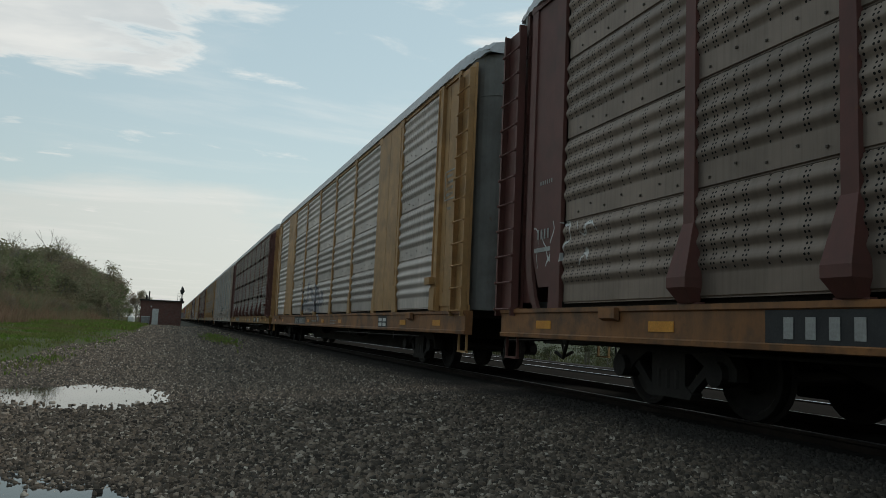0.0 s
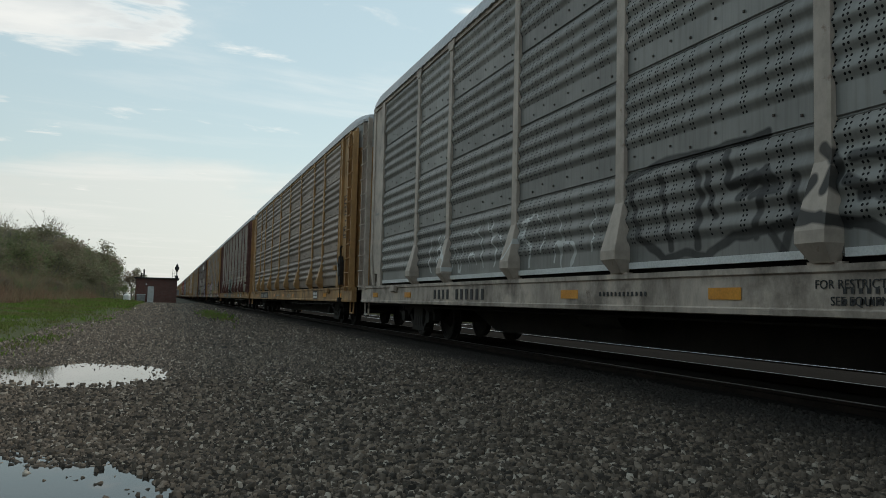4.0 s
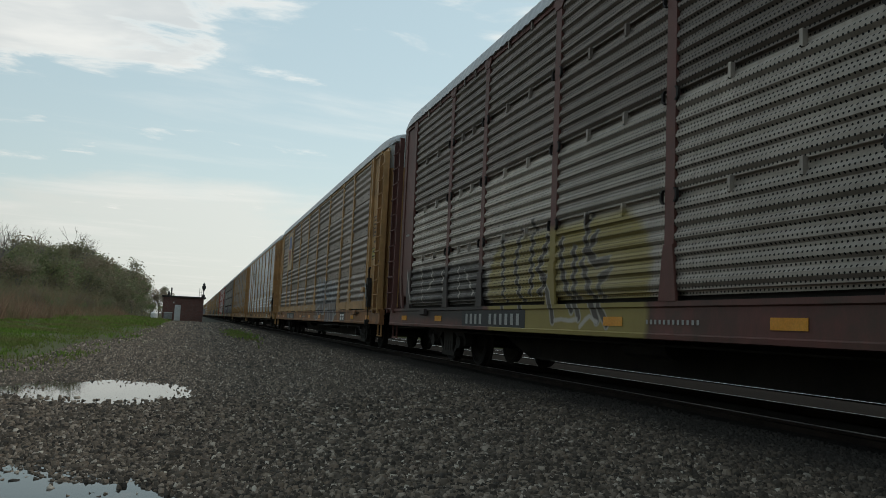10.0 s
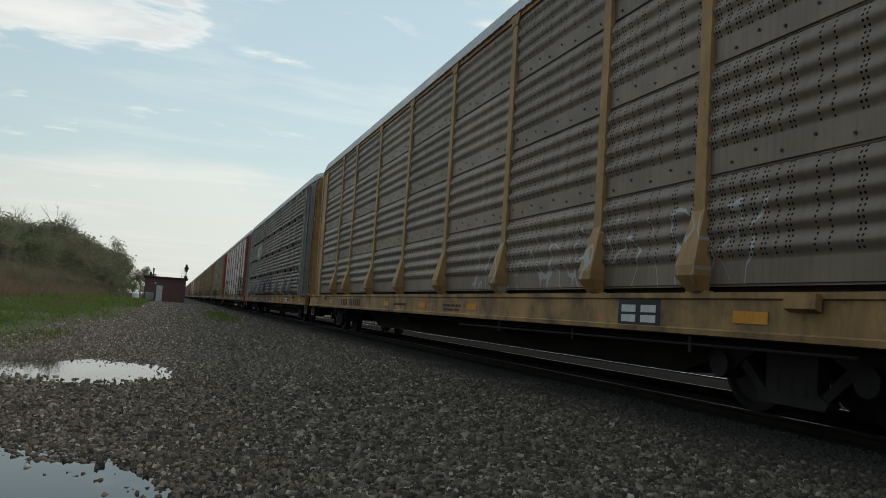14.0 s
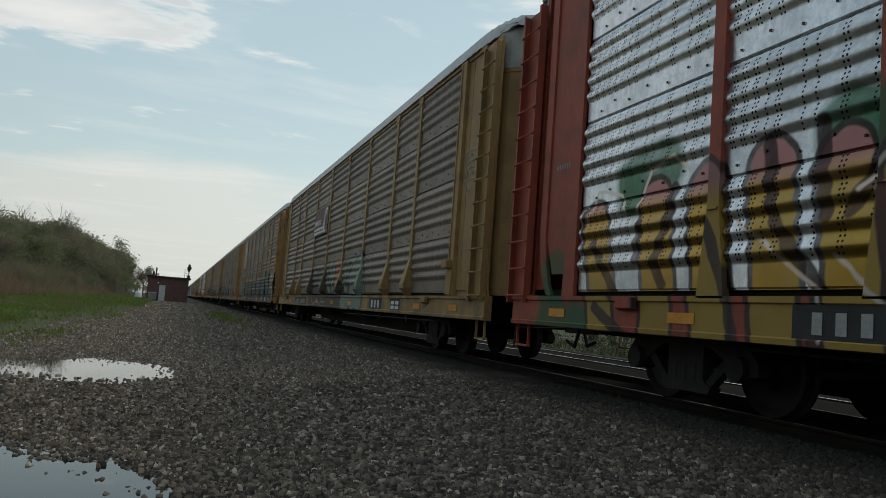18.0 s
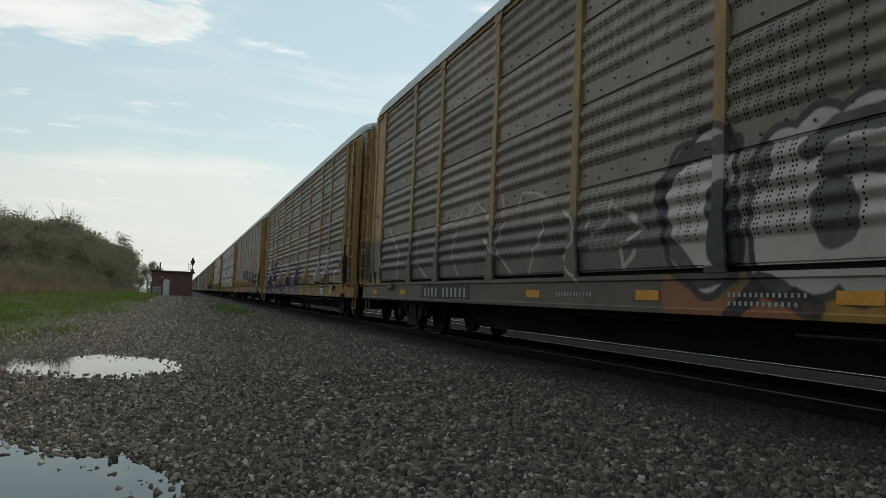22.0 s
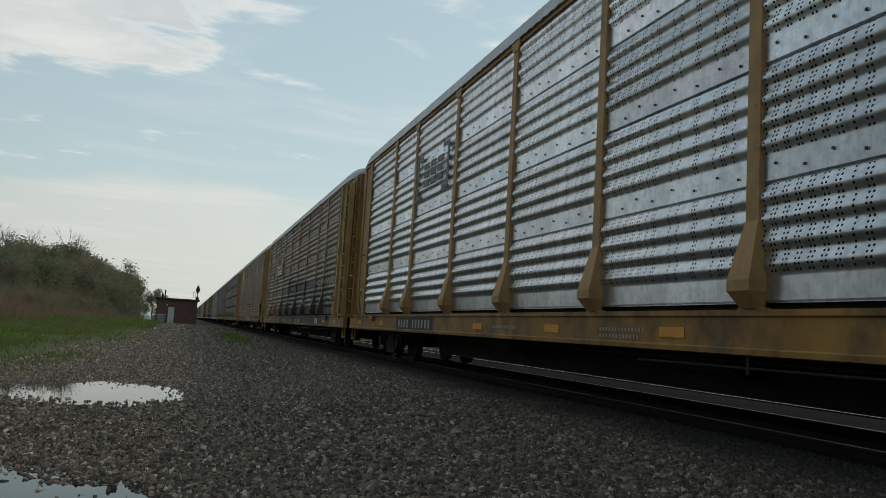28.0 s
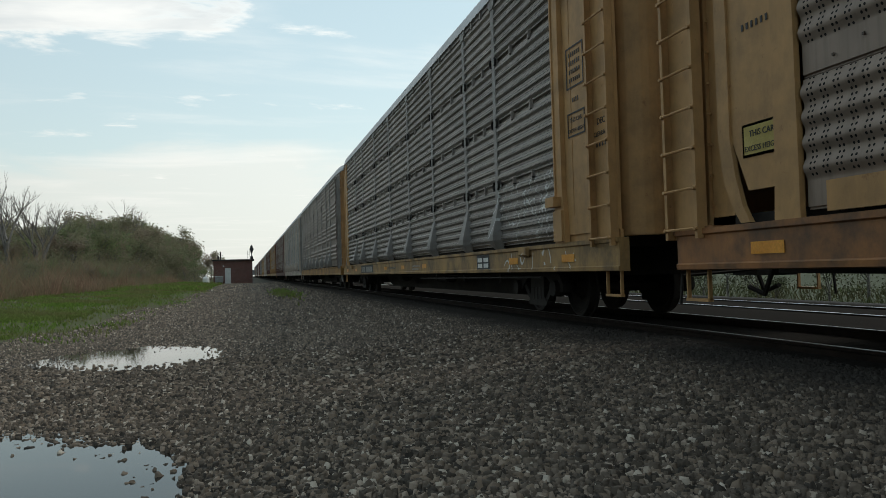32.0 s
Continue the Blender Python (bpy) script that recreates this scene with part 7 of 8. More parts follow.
# ---- tracks ----
def build_tracks():
    rail_steel = varied("dark_rail_steel", (0.014, 0.010, 0.008), (0.026, 0.018, 0.014), 3.0, 0.8, 0.0, spec=0.1)
    shiny = varied("polished_rail_head", (0.36, 0.35, 0.34), (0.45, 0.44, 0.43), 2.0, 0.18, 1.0, bump=0.03)
    # darker copy for heads under the train; its shade and reflection are coloured in
    dull = varied("shaded_rail_head", (0.09, 0.085, 0.08), (0.15, 0.14, 0.13), 2.0, 0.45, 0.6)
    tie_wood = varied("creosoted_wood", (0.014, 0.011, 0.009), (0.03, 0.024, 0.02), 4.0, 0.9, stretch=(0.3, 4, 4))
    rb = mesh_of("rail", lambda bm: prism(bm, [(-0.07, -0.17), (0.07, -0.17), (0.07, -0.15), (0.012, -0.13), (0.012, -0.04), (0.036, -0.03), (0.036, -0.004), (-0.036, -0.004), (-0.036, -0.03), (-0.012, -0.04), (-0.012, -0.13), (-0.07, -0.15)], "y", -60, 700))
    hd = mesh_of("rail_head", lambda bm: prism(bm, [(-0.026, -0.004), (0.026, -0.004), (0.022, 0.0), (-0.022, 0.0)], "y", -60, 700))
    tm = mesh_of("tie", lambda bm: box(bm, -1.3, 1.3, -0.11, 0.11, -0.17, 0.0))
    for cx in (TRACK_X, SECOND_X):
        tr = tagged(thing("track", "railway track with steel rails on dark wooden ties", "railway track", "tracks", (cx, 0, RAIL if cx == TRACK_X else RAIL - 0.07)), kind="structure")
        for s in (-1, 1):
            r = part("rail", rb, rail_steel, tr, "", (s * 0.7525, 0, 0))
            part("rail_head", hd, shiny if cx > TRACK_X else dull, r, "worn running surface")
        for i in range(110 if cx == TRACK_X else 90):
            part("tie", tm, tie_wood, tr, "", (0, -2 + i * 0.5, -0.165 if cx == TRACK_X else -0.09))


build_tracks()


# ---- water ----
def build_puddles():
    m = Mat("still_water", 0.03, 0.0, 0.5)
    m.colour((0.02, 0.02, 0.018))
    m.b.inputs["IOR"].default_value = 1.33
    m.bump(m.noise(3.0, 2), 0.02, 0.005)
    for i, (px, py, rx, ry) in enumerate(PUDDLES):
        bm = bmesh.new()
        n = 40
        ring = [bm.verts.new((px + rx * 1.35 * math.cos(2 * math.pi * j / n), py + ry * 1.35 * math.sin(2 * math.pi * j / n), WATER)) for j in range(n)]
        bm.faces.new(ring)
        ob = part("puddle", bm, m.m)
        tagged(ob, "shallow rain puddle on the gravel road mirroring the sky", "puddle", "puddles on the road", "structure")


WATER = -0.019
build_puddles()


# ---- loose gravel ----
def build_gravel():
    rng = np.random.default_rng(5)
    zones = [  # x0, x1, y0, y1, stones a square metre, smallest, largest, sides of the top
        (-2.2, 5.2, 2.9, 7.0, 2100, 0.012, 0.027, 4), (-3.4, 5.2, 7.0, 10.0, 1200, 0.016, 0.033, 4), (-3.5, 5.2, 10.0, 16.0, 700, 0.022, 0.040, 1), (-3.0, 5.2, 16.0, 28.0, 250, 0.032, 0.055, 1),
        (1.2, 5.2, 1.7, 2.9, 2000, 0.012, 0.027, 4), (-3.4, 1.2, -3.5, 2.9, 420, 0.02, 0.045, 1), (1.2, 5.2, -3.5, 1.7, 420, 0.02, 0.045, 1), (-2.6, 5.2, 28.0, 52.0, 75, 0.046, 0.075, 1), (-2.4, 4.8, 52.0, 100.0, 14, 0.07, 0.11, 1)]
    V, F, start = [], [], 0
    ring = np.array([(1, 1), (-1, 1), (-1, -1), (1, -1)]) * 0.5
    for x0, x1, y0, y1, dens, s0, s1, top in zones:
        n = int((x1 - x0) * (y1 - y0) * dens)
        P = rng.uniform((x0, y0), (x1, y1), (n, 2))
        S = rng.uniform(0, 1, n) ** 2.0 * (s1 - s0) + s0
        S *= np.where(P[:, 0] > 0.9, 1.12, 0.92)          # coarser stone by the track
        Z, keep = np.empty(n), np.ones(n, bool)
        for i, (x, y) in enumerate(P.tolist()):
            Z[i] = ground_z(x, y)
            for q in PUDDLES:
                if Z[i] < WATER - 0.003 and puddle_d(x, y, *q) < 1.0:
                    keep[i] = rng.random() < (0.04 if y < 7 else 0.13)
                    S[i] *= 1.3
        P, S, Z = P[keep], S[keep], Z[keep]
        n = len(P)
        # a four-sided foot, turned and uneven, under a smaller top or a point
        foot = np.concatenate([ring[None] * rng.uniform(0.6, 1.3, (n, 4, 1)), np.full((n, 4, 1), -0.25)], 2)
        if top == 4:
            head = np.concatenate([ring[None] * rng.uniform(0.3, 0.95, (n, 4, 1)), rng.uniform(0.3, 0.62, (n, 1, 1)) + rng.uniform(-0.24, 0.24, (n, 4, 1))], 2)
        else:
            head = np.concatenate([rng.uniform(-0.3, 0.3, (n, 1, 2)), rng.uniform(0.2, 0.5, (n, 1, 1))], 2)
        v = np.concatenate([foot, head], 1) * rng.uniform(0.7, 1.45, (n, 1, 3))
        a = rng.uniform(0, 6.28, n)
        ca, sa = np.cos(a)[:, None], np.sin(a)[:, None]
        v = np.stack([v[..., 0] * ca - v[..., 1] * sa, v[..., 0] * sa + v[..., 1] * ca, v[..., 2]], -1) * S[:, None, None] * 1.35
        v += np.stack([P[:, 0], P[:, 1], Z + S * 0.12], 1)[:, None]
        if top == 4:
            tri = np.array([(i, (i + 1) % 4, 4 + (i + 1) % 4) for i in range(4)] + [(i, 4 + (i + 1) % 4, 4 + i) for i in range(4)] + [(4, 5, 6), (4, 6, 7)])
        else:
            tri = np.array([(i, (i + 1) % 4, 4) for i in range(4)])
        k = v.shape[1]
        F.append((tri[None] + start + k * np.arange(n)[:, None, None]).reshape(-1, 3))
        V.append(v.reshape(-1, 3))
        start += n * k
    v, f = np.concatenate(V), np.concatenate(F)
    me = bpy.data.meshes.new("gravel")
    me.vertices.add(len(v))
    me.vertices.foreach_set("co", v.reshape(-1))
    me.loops.add(f.size)
    me.loops.foreach_set("vertex_index", f.reshape(-1).astype(np.int32))
    me.polygons.add(len(f))
    me.polygons.foreach_set("loop_start", np.arange(0, f.size, 3, dtype=np.int32))
    me.update(calc_edges=True)
    m = Mat("crushed_stone", 0.85, 0.0, 0.2)
    geo = m.nt.nodes.new("ShaderNodeNewGeometry")
    ramp = m.nt.nodes.new("ShaderNodeValToRGB")
    e = ramp.color_ramp.elements
    e[0].color, e[1].color = (0.035, 0.030, 0.025, 1), (0.66, 0.58, 0.48, 1)
    for pos, col in ((0.25, (0.084, 0.066, 0.050, 1)), (0.55, (0.162, 0.128, 0.099, 1)), (0.8, (0.245, 0.183, 0.134, 1)), (0.95, (0.40, 0.325, 0.255, 1))):
        e.new(pos).color = col
    m.link(geo.outputs["Random Per Island"], ramp.inputs[0])
    sep = m.n("ShaderNodeSeparateXYZ")
    m.link(m.co, sep.inputs[0])
    # stones near the rails carry the train's shade and oil in their colour
    grime_or_shade = m.math("MULTIPLY", m.step(m.math("ADD", sep.outputs[0], m.math("MULTIPLY", m.noise(0.9, 4), 1.2)), 4.2, 5.2), 0.95)
    # stones turn darker and browner towards the track
    trackside_brown = m.math("MULTIPLY", m.step(m.math("ADD", sep.outputs[0], m.math("MULTIPLY", m.noise(0.7, 4), 1.4)), 1.8, 4.6), 0.3)
    col = m.mix(trackside_brown, ramp.outputs[0], (0.055, 0.038, 0.027))
    col = m.mix(grime_or_shade, col, (0.034, 0.030, 0.027))
    m.link(m.math("MULTIPLY", m.math("SUBTRACT", 1.0, grime_or_shade), 0.18), m.b.inputs["Specular IOR Level"])
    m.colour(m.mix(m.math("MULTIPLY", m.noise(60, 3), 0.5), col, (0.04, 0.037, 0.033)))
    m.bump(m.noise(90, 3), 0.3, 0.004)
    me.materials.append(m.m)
    tagged(new("gravel", me), "loose grey crushed stone covering road and track shoulder", "gravel", kind="stuff")


build_gravel()


# ---- plants ----
def blades(name, label, category, spots, mat):
    """Many thin leaning blades in one mesh: each spot is x, y, height, width, lean."""
    V, F = [], []
    for x, y, h, w, lean in spots:
        a = random.uniform(0, math.pi)
        b = random.uniform(0, 2 * math.pi)
        z = ground_z(x, y)
        dx, dy = math.cos(a) * w / 2, math.sin(a) * w / 2
        ox, oy = math.cos(b) * lean * h, math.sin(b) * lean * h
        i = len(V)
        V += [(x - dx, y - dy, z - 0.02), (x + dx, y + dy, z - 0.02), (x + dx * 0.7 + ox * 0.4, y + dy * 0.7 + oy * 0.4, z + h * 0.6), (x - dx * 0.7 + ox * 0.4, y - dy * 0.7 + oy * 0.4, z + h * 0.6), (x + ox, y + oy, z + h)]
        F += [(i, i + 1, i + 2, i + 3), (i + 3, i + 2, i + 4)]
    me = bpy.data.meshes.new(name)
    me.from_pydata(V, [], F)
    me.materials.append(mat)
    return tagged(new(name, me), label, category, kind="stuff")


def leafy(name, lo, hi, mid=None, sheer=0.45):
    """Leaves or blades: part of the light passes through them."""
    m = Mat(name, 0.8, 0.0, 0.2)
    geo = m.nt.nodes.new("ShaderNodeNewGeometry")
    c = m.mix(geo.outputs["Random Per Island"], lo, hi)
    if mid:
        c = m.mix(m.step(m.noise(0.25, 4), 0.4, 0.6), c, mid)
    m.colour(c)
    tr, mx = m.nt.nodes.new("ShaderNodeBsdfTranslucent"), m.nt.nodes.new("ShaderNodeMixShader")
    m.link(c, tr.inputs[0])
    mx.inputs[0].default_value = sheer
    m.link(m.b.outputs[0], mx.inputs[1])
    m.link(tr.outputs[0], mx.inputs[2])
    m.link(mx.outputs[0], m.nt.nodes["Material Output"].inputs[0])
    return m.m


def build_grass():
    rnd = random.Random(3)
    spots = []
    while len(spots) < 42000:
        y = 13.5 + 55 * rnd.random() ** 1.6
        x = -2.0 - rnd.random() * (5.5 + y * 0.08)
        n = noise.noise(Vector((x * 0.45, y * 0.2, 4))) + 0.5 * noise.noise(Vector((x * 1.7, y * 0.8, 1)))
        if x > -3.6 - 0.9 * n and rnd.random() < 0.9:
            continue
        if n < 0.0 and rnd.random() < 0.8:
            continue
        spots.append((x, y, rnd.uniform(0.03, 0.10) * (1.0 + 0.7 * max(0, n)), 0.015 + 0.0009 * y, 0.8))
    for _ in range(9000):                                  # the far verge towards the hut
        y = 55 + 52 * rnd.random()
        spots.append((-2.6 - rnd.random() * (5.5 + y * 0.03), y, rnd.uniform(0.06, 0.3), 0.06 + 0.0006 * y, 0.7))
    for _ in range(900):                                   # the tuft on the shoulder
        y = rnd.gauss(41, 5)
        spots.append((rnd.gauss(2.3, 0.3), y, rnd.uniform(0.05, 0.16), 0.06, 0.6))
    blades("grass", "bright green spring grass along the gravel road", "grass", spots, leafy("grass_blades", (0.085, 0.15, 0.022), (0.18, 0.27, 0.05), (0.17, 0.165, 0.065)))
    spots = []
    for _ in range(21000):
        y = 27 + 85 * rnd.random() ** 1.3
        x = -7.4 - 13 * rnd.random() ** 1.5 - 0.02 * (110 - y)
        n = noise.noise(Vector((x * 0.3, y * 0.16, 9)))
        spots.append((x, y, rnd.uniform(0.4, 2.3) * max(0.25, 1.0 + 1.5 * n) * (0.2 + 0.8 * min(1, max(0, (-7.6 - x) / 5))), 0.018 + 0.0005 * y, 0.5))
    far = [(SECOND_X + 2.6 + rnd.random() * 14, -5 + rnd.random() * 90, rnd.uniform(0.1, 0.4), 0.05, 0.6) for _ in range(9000)]
    blades("weeds", "dark green weeds beyond the second track", "weeds", far, leafy("weed_blades", (0.04, 0.055, 0.018), (0.09, 0.10, 0.035), (0.08, 0.07, 0.035), 0.25))
    blades("dry_brush", "reddish brown dry brush at the edge of the wood", "brush", spots, leafy("dry_stems", (0.18, 0.105, 0.072), (0.36, 0.235, 0.16), (0.22, 0.19, 0.11)))


build_grass()


def limb(bm, p, d, length, r, depth, rnd, tips):
    """A branching limb of tapered pieces."""
    q = p + d * length
    cyl(bm, p, q, r, r * 0.62, 5 if depth > 1 else 3)
    tips.append(q)
    if depth == 0:
        return
    for _ in range(rnd.choice((2, 3))):
        nd = (d + Vector((rnd.uniform(-1, 1), rnd.uniform(-1, 1), rnd.uniform(-0.15, 0.7))) * 0.62).normalized()
        limb(bm, p + d * length * rnd.uniform(0.6, 1.0), nd, length * rnd.uniform(0.55, 0.8), r * 0.55, depth - 1, rnd, tips)


def tree_meshes(seed, height, leaves, depth=4):
    rnd = random.Random(seed)
    bm, tips = bmesh.new(), []
    p = Vector((0, 0, -0.2))
    trunk = height * 0.34
    cyl(bm, p, p + Vector((0, 0, trunk)), height * 0.016, height * 0.012, 7)
    for i in range(4):
        d = Vector((rnd.uniform(-0.6, 0.6), rnd.uniform(-0.6, 0.6), 1)).normalized()
        limb(bm, Vector((0, 0, trunk * (0.6 + 0.13 * i))), d, height * 0.22, height * 0.008, depth, rnd, tips)
    wood = to_mesh("trunk", bm)
    if not leaves:
        return wood, None
    V, F = [], []
    lobes = [(Vector((rnd.gauss(0, 0.16), rnd.gauss(0, 0.16), rnd.uniform(0.06, 0.62))) * height, rnd.uniform(0.06, 0.17) * height) for _ in range(22)]
    for j in range(leaves):
        if j % 2:
            t = rnd.choice(tips)
            c = t + Vector((rnd.gauss(0, 1), rnd.gauss(0, 1), rnd.gauss(0, 1.1))) * height * 0.034
        else:                              # lower boughs and shoots down to the ground
            o, r = rnd.choice(lobes)
            c = o + Vector((rnd.gauss(0, 1), rnd.gauss(0, 1), rnd.gauss(0, 1))).normalized() * r * rnd.uniform(0.5, 1.08)
        c.z = max(c.z, height * rnd.uniform(0.0, 0.1))
        s = height * rnd.uniform(0.006, 0.016)
        n = Vector((rnd.uniform(-1, 1), rnd.uniform(-1, 1), rnd.uniform(-0.4, 1))).normalized()
        u = n.orthogonal().normalized()
        w = n.cross(u)
        i = len(V)
        V += [tuple(c + u * s), tuple(c + w * s * 0.8 - u * s * 0.4), tuple(c - w * s * 0.8 - u * s * 0.6)]
        F.append((i, i + 1, i + 2))
    me = bpy.data.meshes.new("crown")
    me.from_pydata(V, [], F)
    return wood, me


def build_wood():
    bark = varied("grey_bark", (0.11, 0.098, 0.085), (0.19, 0.17, 0.15), 3.0, 0.9)
    greens = [leafy("spring_leaves", (0.125, 0.155, 0.07), (0.23, 0.255, 0.125), (0.20, 0.185, 0.115)), leafy("olive_leaves", (0.15, 0.155, 0.09), (0.25, 0.24, 0.15), (0.22, 0.18, 0.125)),
              leafy("budding_leaves", (0.20, 0.155, 0.115), (0.29, 0.235, 0.17), (0.175, 0.185, 0.105))]
    kinds = [tree_meshes(s, 10.0, n, 3) for s, n in ((1, 6500), (2, 4500), (3, 6000), (4, 3600), (5, 5200))]
    shrubs = [tree_meshes(20 + s, 10.0, 2200, 2) for s in range(3)]
    bare = [tree_meshes(60 + s, 10.0, 0, 4)[0] for s in range(4)]
    rnd = random.Random(11)

    far_leaf = leafy("shaded_hedge_leaves", (0.045, 0.055, 0.026), (0.085, 0.095, 0.045), (0.07, 0.06, 0.035), 0.2)

    def tree(x, y, h, i, plain=False, leaf=None):
        wood, crown = shrubs[i % 3] if plain or h < 3.7 else kinds[i % 5]
        t = thing("tree", ("leafy green tree in the wood", "olive green tree in the wood", "budding brownish tree in the wood")[i % 3], "tree", "trees of the wood", (x, y, ground_z(x, y)))
        t.scale = (h / 10 * 1.25, h / 10 * 1.25, h / 10)
        t.rotation_euler.z = rnd.uniform(0, 6.28)
        part("trunk", wood, bark, t)
        part("crown", crown, leaf or greens[i % 3], t)

    i = 0
    for row, (d0, step) in enumerate(((0, 4.0), (9, 5.0), (20, 6.5))):
        y = 60.0
        while y < 215:
            x = -16 - d0 - max(0, (120 - y)) * 0.06 + rnd.uniform(-1.5, 1.5)
            top = 0.068 * y - (0.020 * y if y > 150 and x > -22 else 0)
            if x / y > -0.36:
                lim = 0.070 if x / y < -0.14 else 0.070 - (x / y + 0.14) * 0.36
                h = max(2.5, lim * y * rnd.uniform(0.9, 1.36) + 0.9)
                tree(x, y, h, i)
                i += 1
                if rnd.random() < 0.75 and x / y < -0.12:
                    t = thing("bare_tree", "leafless grey tree rising out of the wood", "tree", "bare trees", (x - 1.2, y + 1.5, ground_z(x, y)))
                    t.scale = (h / 10 * 1.1, h / 10 * 1.1, h / 10 * rnd.uniform(1.0, 1.22))
                    t.rotation_euler.z = rnd.uniform(0, 6.28)
                    part("trunk", bare[i % 4], bark, t)
            y += step * rnd.uniform(0.7, 1.4)
    for j in range(20):                                    # unseen trees added along the road behind the viewer, to block low sky light
        tree(-19 + rnd.uniform(-1.5, 1.5), -72 + j * 4.9, rnd.uniform(9.0, 12.0), j, True)
    for _ in range(75):                                    # shrubs among the brush
        y = 42 + 75 * rnd.random()
        tree(-9.5 - 7.5 * rnd.random() - 0.015 * (110 - y), y, rnd.uniform(1.3, 3.4), rnd.randrange(15))
    for x, y, h in ((-5.6, 113, 2.6), (-7.0, 118, 3.0), (-8.8, 124, 3.6), (-6.2, 126, 2.8), (-10.5, 130, 4.6), (-7.6, 136, 3.6), (-9.4, 142, 4.8), (-12.5, 138, 6.0), (-11.0, 150, 6.4), (-5.0, 134, 2.8), (-14.0, 146, 7.4)):
        tree(x, y, h, i)
        i += 1
    for x, y, h in ((-7.0, 172, 7.6), (-10.5, 178, 8.6), (13.5, 330, 11), (10.5, 350, 10), (16, 345, 10)):
        tree(x, y, h, i)
        i += 1
    for j, (x, y, h) in enumerate(((-17.6, 66, 11.8), (-15.0, 66, 9.8), (-18.8, 69, 14.5), (-20.5, 70, 13.5), (-16.5, 70, 10.5), (-28.5, 150, 13.5), (-22.5, 150, 13.2))):
        t = thing("bare_tree", "tall leafless grey tree at the edge of the wood", "tree", "bare trees", (x, y, ground_z(x, y)))
        t.scale, t.rotation_euler.z = (h / 10, h / 10, h / 10), j * 1.9
        part("trunk", bare[j % 4], bark, t)
    for j in range(16):                                    # hedge beyond the second track
        tree(SECOND_X + 9 + rnd.uniform(-1.5, 3), 3 + j * 6, rnd.uniform(2.6, 3.6), j, False, far_leaf)
    for j in range(26):
        tree(SECOND_X + 4.6 + rnd.uniform(-0.5, 1.2), -3 + j * 1.7, rnd.uniform(1.3, 2.2), j, False, far_leaf)


build_wood()


# ---- the brick hut, its fuel tank, and the signal ----
def build_hut():
    brick = Mat("red_brown_brick", 0.9, 0.0, 0.2)
    tex = brick.n("ShaderNodeTexBrick", Scale=1.0)
    tex.inputs["Color1"].default_value, tex.inputs["Color2"].default_value, tex.inputs["Mortar"].default_value = (0.19, 0.075, 0.06, 1), (0.14, 0.058, 0.048, 1), (0.2, 0.17, 0.15, 1)
    tex.inputs["Brick Width"].default_value, tex.inputs["Row Height"].default_value, tex.inputs["Mortar Size"].default_value = 0.22, 0.075, 0.008
    mp = brick.n("ShaderNodeMapping")
    mp.inputs["Rotation"].default_value = (radians(90), 0, 0)
    brick.link(brick.co, mp.inputs[0])
    brick.link(mp.outputs[0], tex.inputs["Vector"])
    brick.colour(brick.mix(brick.math("MULTIPLY", brick.noise(1.5, 5), 0.6), tex.outputs[0], (0.05, 0.035, 0.03)))
    trim = varied("dark_roof_felt", (0.03, 0.028, 0.027), (0.06, 0.055, 0.05), 2.0, 0.9)
    pale = varied("grey_white_door_paint", (0.5, 0.5, 0.48), (0.62, 0.62, 0.6), 2.0, 0.6)
    steel = varied("grey_galvanised_steel", (0.2, 0.2, 0.2), (0.3, 0.3, 0.3), 3.0, 0.5, 0.6)
    concrete = varied("pale_concrete", (0.25, 0.24, 0.22), (0.36, 0.35, 0.32), 2.0, 0.9)
    x0, x1, y0, y1, z0, z1 = -3.75, 1.12, 103.0, 109.0, 0.1, 3.08
    hut = thing("brick_hut", "small flat-roofed red brick railway hut with a pale door", "building", "", ((x0 + x1) / 2, y0, z0))
    cx = (x0 + x1) / 2
    w = (x1 - x0) / 2
    dl, dr = -2.33 - cx, -1.60 - cx
    t = 0.22
    H = z1 - z0
    wall = lambda fill, name="wall": part(name, mesh_of(name, fill), brick.m, hut)
    wall(lambda bm: box(bm, -w, dl, 0, t, 0, H))
    wall(lambda bm: box(bm, dr, w, 0, t, 0, H))
    wall(lambda bm: box(bm, dl, dr, 0, t, 2.02, H))
    wall(lambda bm: box(bm, -w, -w + t, t, 6, 0, H))
    wall(lambda bm: box(bm, w - t, w, t, 6, 0, H))
    wall(lambda bm: box(bm, -w + t, w - t, 6 - t, 6, 0, H))
    part("roof", mesh_of("roof", lambda bm: box(bm, -w - 0.2, w + 0.25, -0.25, 6.2, H, H + 0.16)), trim, hut, "dark flat roof with an overhang")
    d = part("door", mesh_of("door", lambda bm: (box(bm, dl + 0.05, dr - 0.05, 0.06, 0.11, 0.02, 1.98))), pale, hut, "closed pale grey door")
    part("door_handle", mesh_of("door_handle", lambda bm: cyl(bm, (dr - 0.13, 0.02, 1.0), (dr - 0.13, 0.08, 1.0), 0.03, seg=8)), steel, d)
    part("door_frame", mesh_of("door_frame", lambda bm: (box(bm, dl, dl + 0.05, 0.02, 0.14, 0, 2.02), box(bm, dr - 0.05, dr, 0.02, 0.14, 0, 2.02), box(bm, dl + 0.05, dr - 0.05, 0.02, 0.14, 1.98, 2.02))), pale, hut)
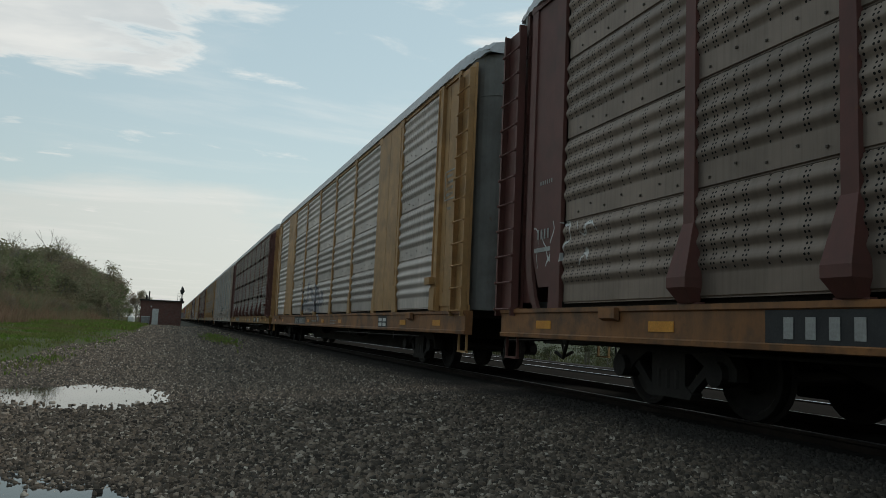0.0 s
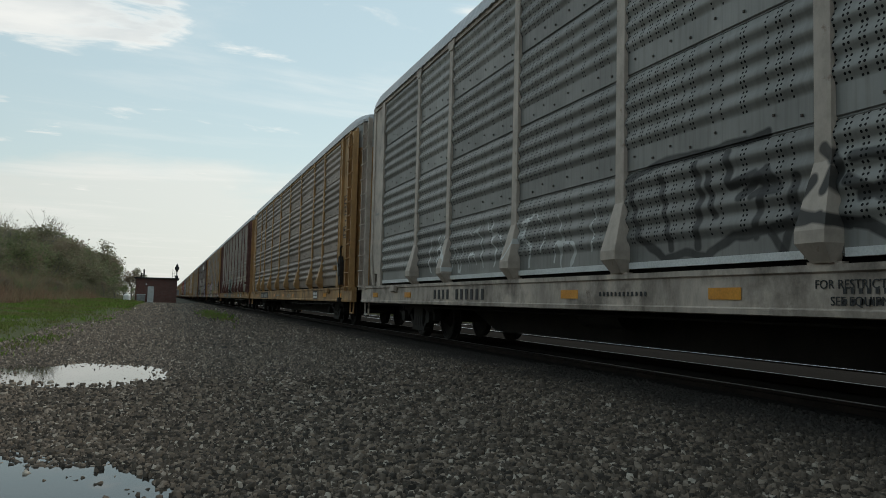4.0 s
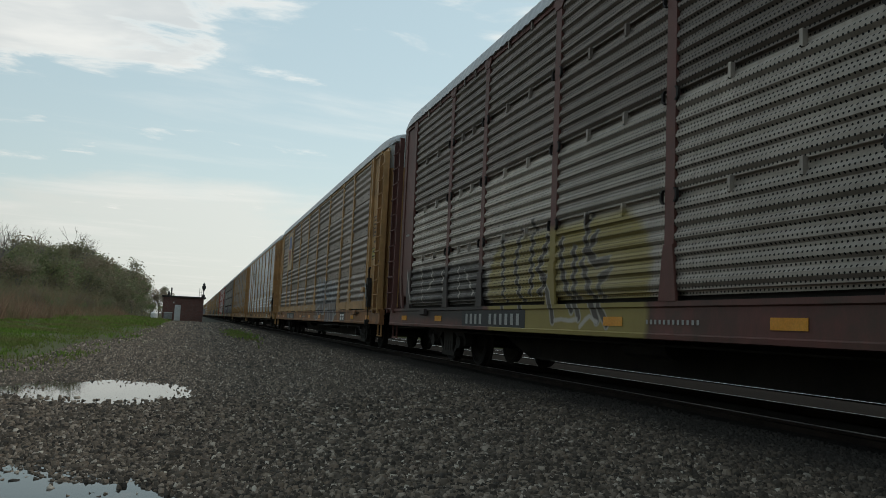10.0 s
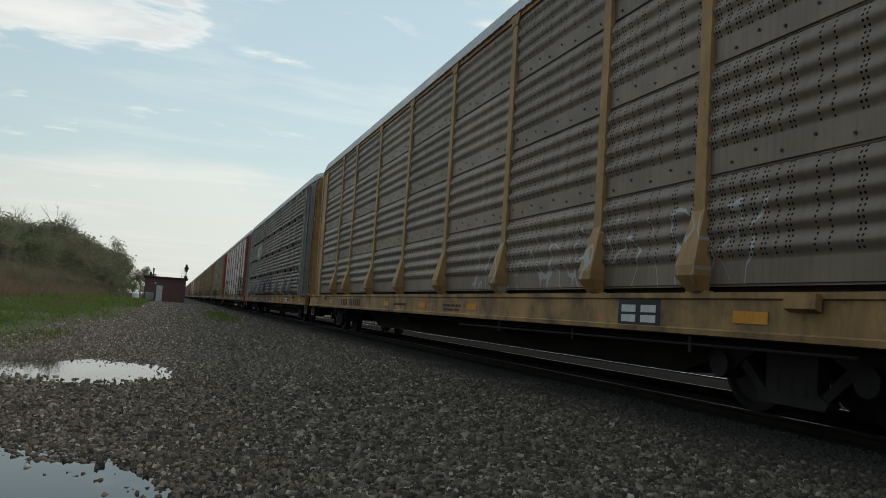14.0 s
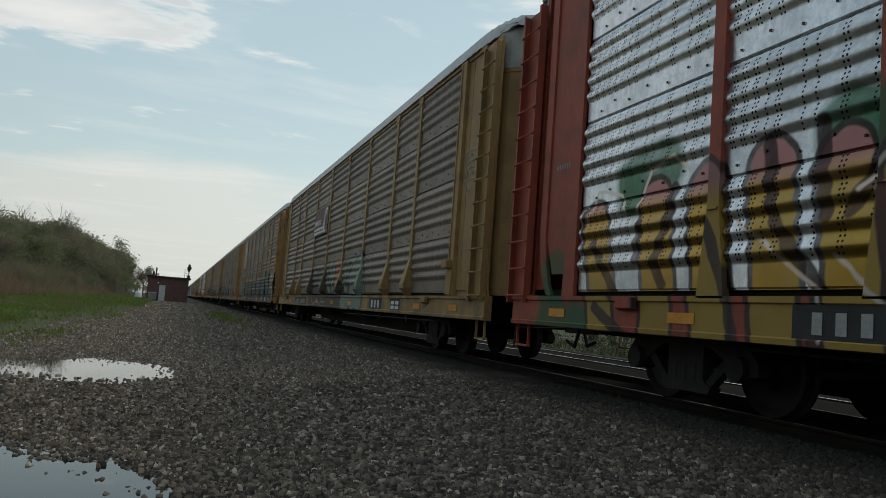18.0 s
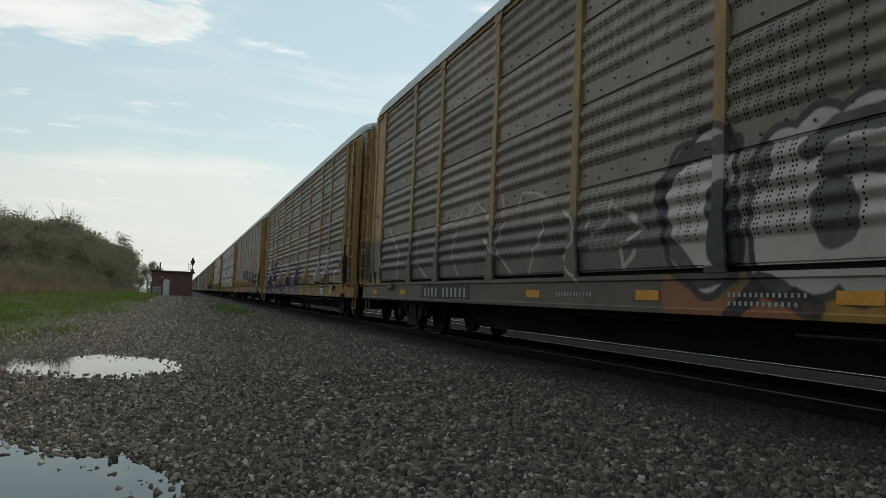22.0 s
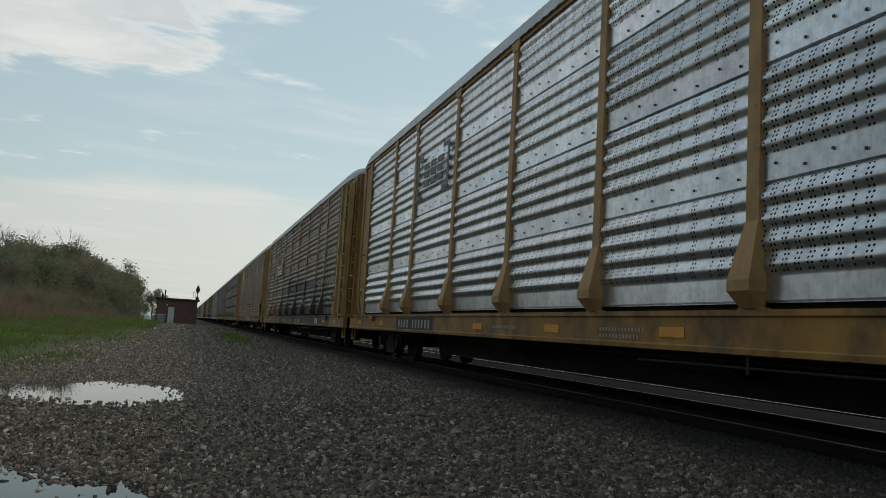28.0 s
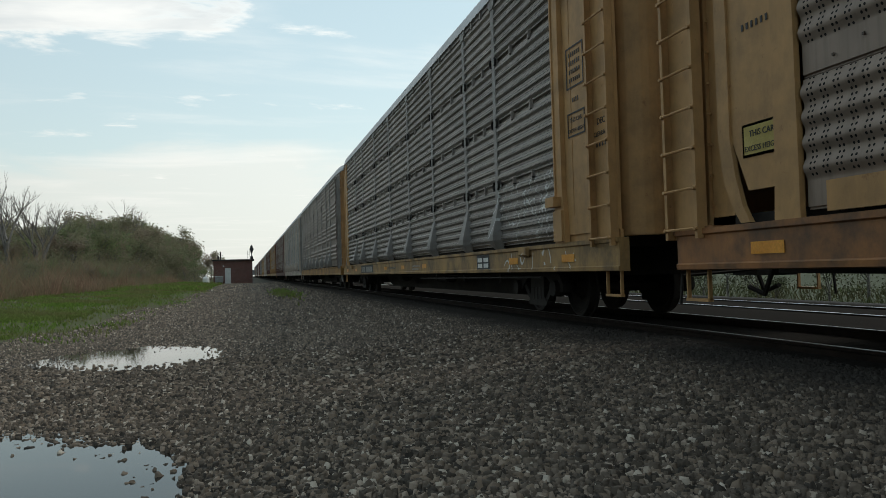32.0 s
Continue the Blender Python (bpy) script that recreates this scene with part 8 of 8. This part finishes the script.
    part("step", mesh_of("step", lambda bm: (box(bm, dl - 0.5, dr + 0.9, -1.0, -0.02, -0.1, 0.0), box(bm, dl - 0.1, dr + 0.1, -0.6, -0.02, 0.0, 0.06))), concrete, hut, "low concrete step")
    for px, top, r in ((-2.86, 1.05, 0.09), (-3.15, 0.55, 0.12)):
        part("vent_pipe", mesh_of("vent_pipe", lambda bm: cyl(bm, (px - cx, 0.8, H + 0.15), (px - cx, 0.8, H + 0.15 + top), r, seg=10)), trim, hut, "dark roof vent pipe")
    part("cable_box", mesh_of("cable_box", lambda bm: box(bm, w + 0.01, w + 0.3, 0.2, 0.8, 1.0, 1.7)), steel, hut)
    part("wall_lamp", mesh_of("wall_lamp", lambda bm: box(bm, dl - 0.25, dl - 0.08, -0.14, -0.005, 2.2, 2.36)), pale, hut)
    box_ob = thing("equipment_box", "grey steel equipment box on short legs beside the hut", "cabinet", "", (-3.05, 102.2, 0.08))
    part("body", mesh_of("body", lambda bm: box(bm, -0.48, 0.48, -0.3, 0.3, 0.25, 1.0)), steel, box_ob)
    part("lid", mesh_of("lid", lambda bm: box(bm, -0.52, 0.52, -0.34, 0.34, 1.0, 1.06)), pale, box_ob)
    for sx in (-0.4, 0.4):
        part("leg", mesh_of("leg", lambda bm: box(bm, sx - 0.04, sx + 0.04, -0.2, 0.2, -0.05, 0.25)), steel, box_ob)
    tank = thing("fuel_tank", "upright white fuel tank with a domed top", "tank", "", (-4.62, 101.5, 0.05))

    def body(bm):
        prof = [(0.40, 0.0), (0.42, 0.08), (0.42, 0.80), (0.36, 0.95), (0.2, 1.04), (0.0, 1.06)]
        seg, rings = 16, []
        for r, z in prof:
            rings.append([bm.verts.new((r * math.cos(2 * math.pi * i / seg), r * math.sin(2 * math.pi * i / seg), z)) for i in range(seg)] if r else [bm.verts.new((0, 0, z))])
        for a, b in zip(rings, rings[1:]):
            for i in range(seg):
                j = (i + 1) % seg
                bm.faces.new((a[i], a[j], b[j], b[i]) if len(b) > 1 else (a[i], a[j], b[0]))
        bm.faces.new(rings[0][::-1])
    part("body", mesh_of("body", body), white_paint, tank)
    part("valve_cap", mesh_of("valve_cap", lambda bm: cyl(bm, (0, 0, 1.04), (0, 0, 1.2), 0.12, 0.1, 10)), pale, tank)

    sig = thing("signal_mast", "railway signal mast with a black head and ladder", "signal", "", (1.12, 112.0, 0.05))
    part("mast", mesh_of("mast", lambda bm: cyl(bm, (0, 0, 0), (0, 0, 5.4), 0.09, 0.07, 10)), steel, sig)
    hd = part("signal_head", mesh_of("signal_head", lambda bm: (cyl(bm, (0, -0.25, 4.75), (0, -0.12, 4.75), 0.30, seg=16), box(bm, -0.16, 0.16, -0.14, 0.14, 4.3, 5.25))), black_paint, sig)
    part("hood", mesh_of("hood", lambda bm: cyl(bm, (0, -0.5, 4.8), (0, -0.25, 4.8), 0.12, seg=10)), black_paint, hd)
    part("relay_case", mesh_of("relay_case", lambda bm: box(bm, -0.2, 0.2, -0.2, 0.2, 3.05, 3.75)), black_paint, sig)
    for sx in (-0.55, -0.25):
        part("ladder_rail", mesh_of("ladder_rail", lambda bm: box(bm, sx - 0.02, sx + 0.02, 0.1, 0.14, 0.0, 4.6)), steel, sig)
    for j in range(12):
        part("rung", mesh_of("rung", lambda bm: box(bm, -0.55, -0.25, 0.1, 0.13, 0.4 + j * 0.36, 0.43 + j * 0.36)), steel, sig)


build_hut()

# ---- motion ----
def advance(t):
    """Metres that the train has gone at t seconds."""
    return sum(c * t ** i for i, c in enumerate(S_POLY))


SLACK = {-1: -0.4, 19: -0.1, 20: -0.15, 15: 0.1}      # cars that run a little closer or further
S_POLY = (-11.97, 19.4853, -0.029757, 0.00081124, -1.3165e-05)


def motions():
    times = [2.0 * i for i in range(17)]
    for k, (car, sets) in CARS.items():
        y0 = PITCH * (k + 0.5) + SLACK.get(k, 0.0)
        walk(car, [(t, pose(TRACK_X, y0 - advance(t), RAIL)) for t in times])
        if k > 21:
            continue
        for w in sets:
            base = w.location.copy()
            turns = [(i / FPS, (y0 - advance(i / FPS)) / 0.457) for i in range(961) if -14 < y0 + w.parent.location.y - advance(i / FPS) < 26]
            if len(turns) < 2:
                continue
            rows = [(t, Matrix.Translation(base) @ Matrix.Rotation(a, 4, "X")) for t, a in turns]
            if rows[0][0] > 0:
                rows.insert(0, (0.0, rows[0][1]))
            if rows[-1][0] < 32.0:
                rows.append((32.0, rows[-1][1]))
            walk(w, rows)


motions()
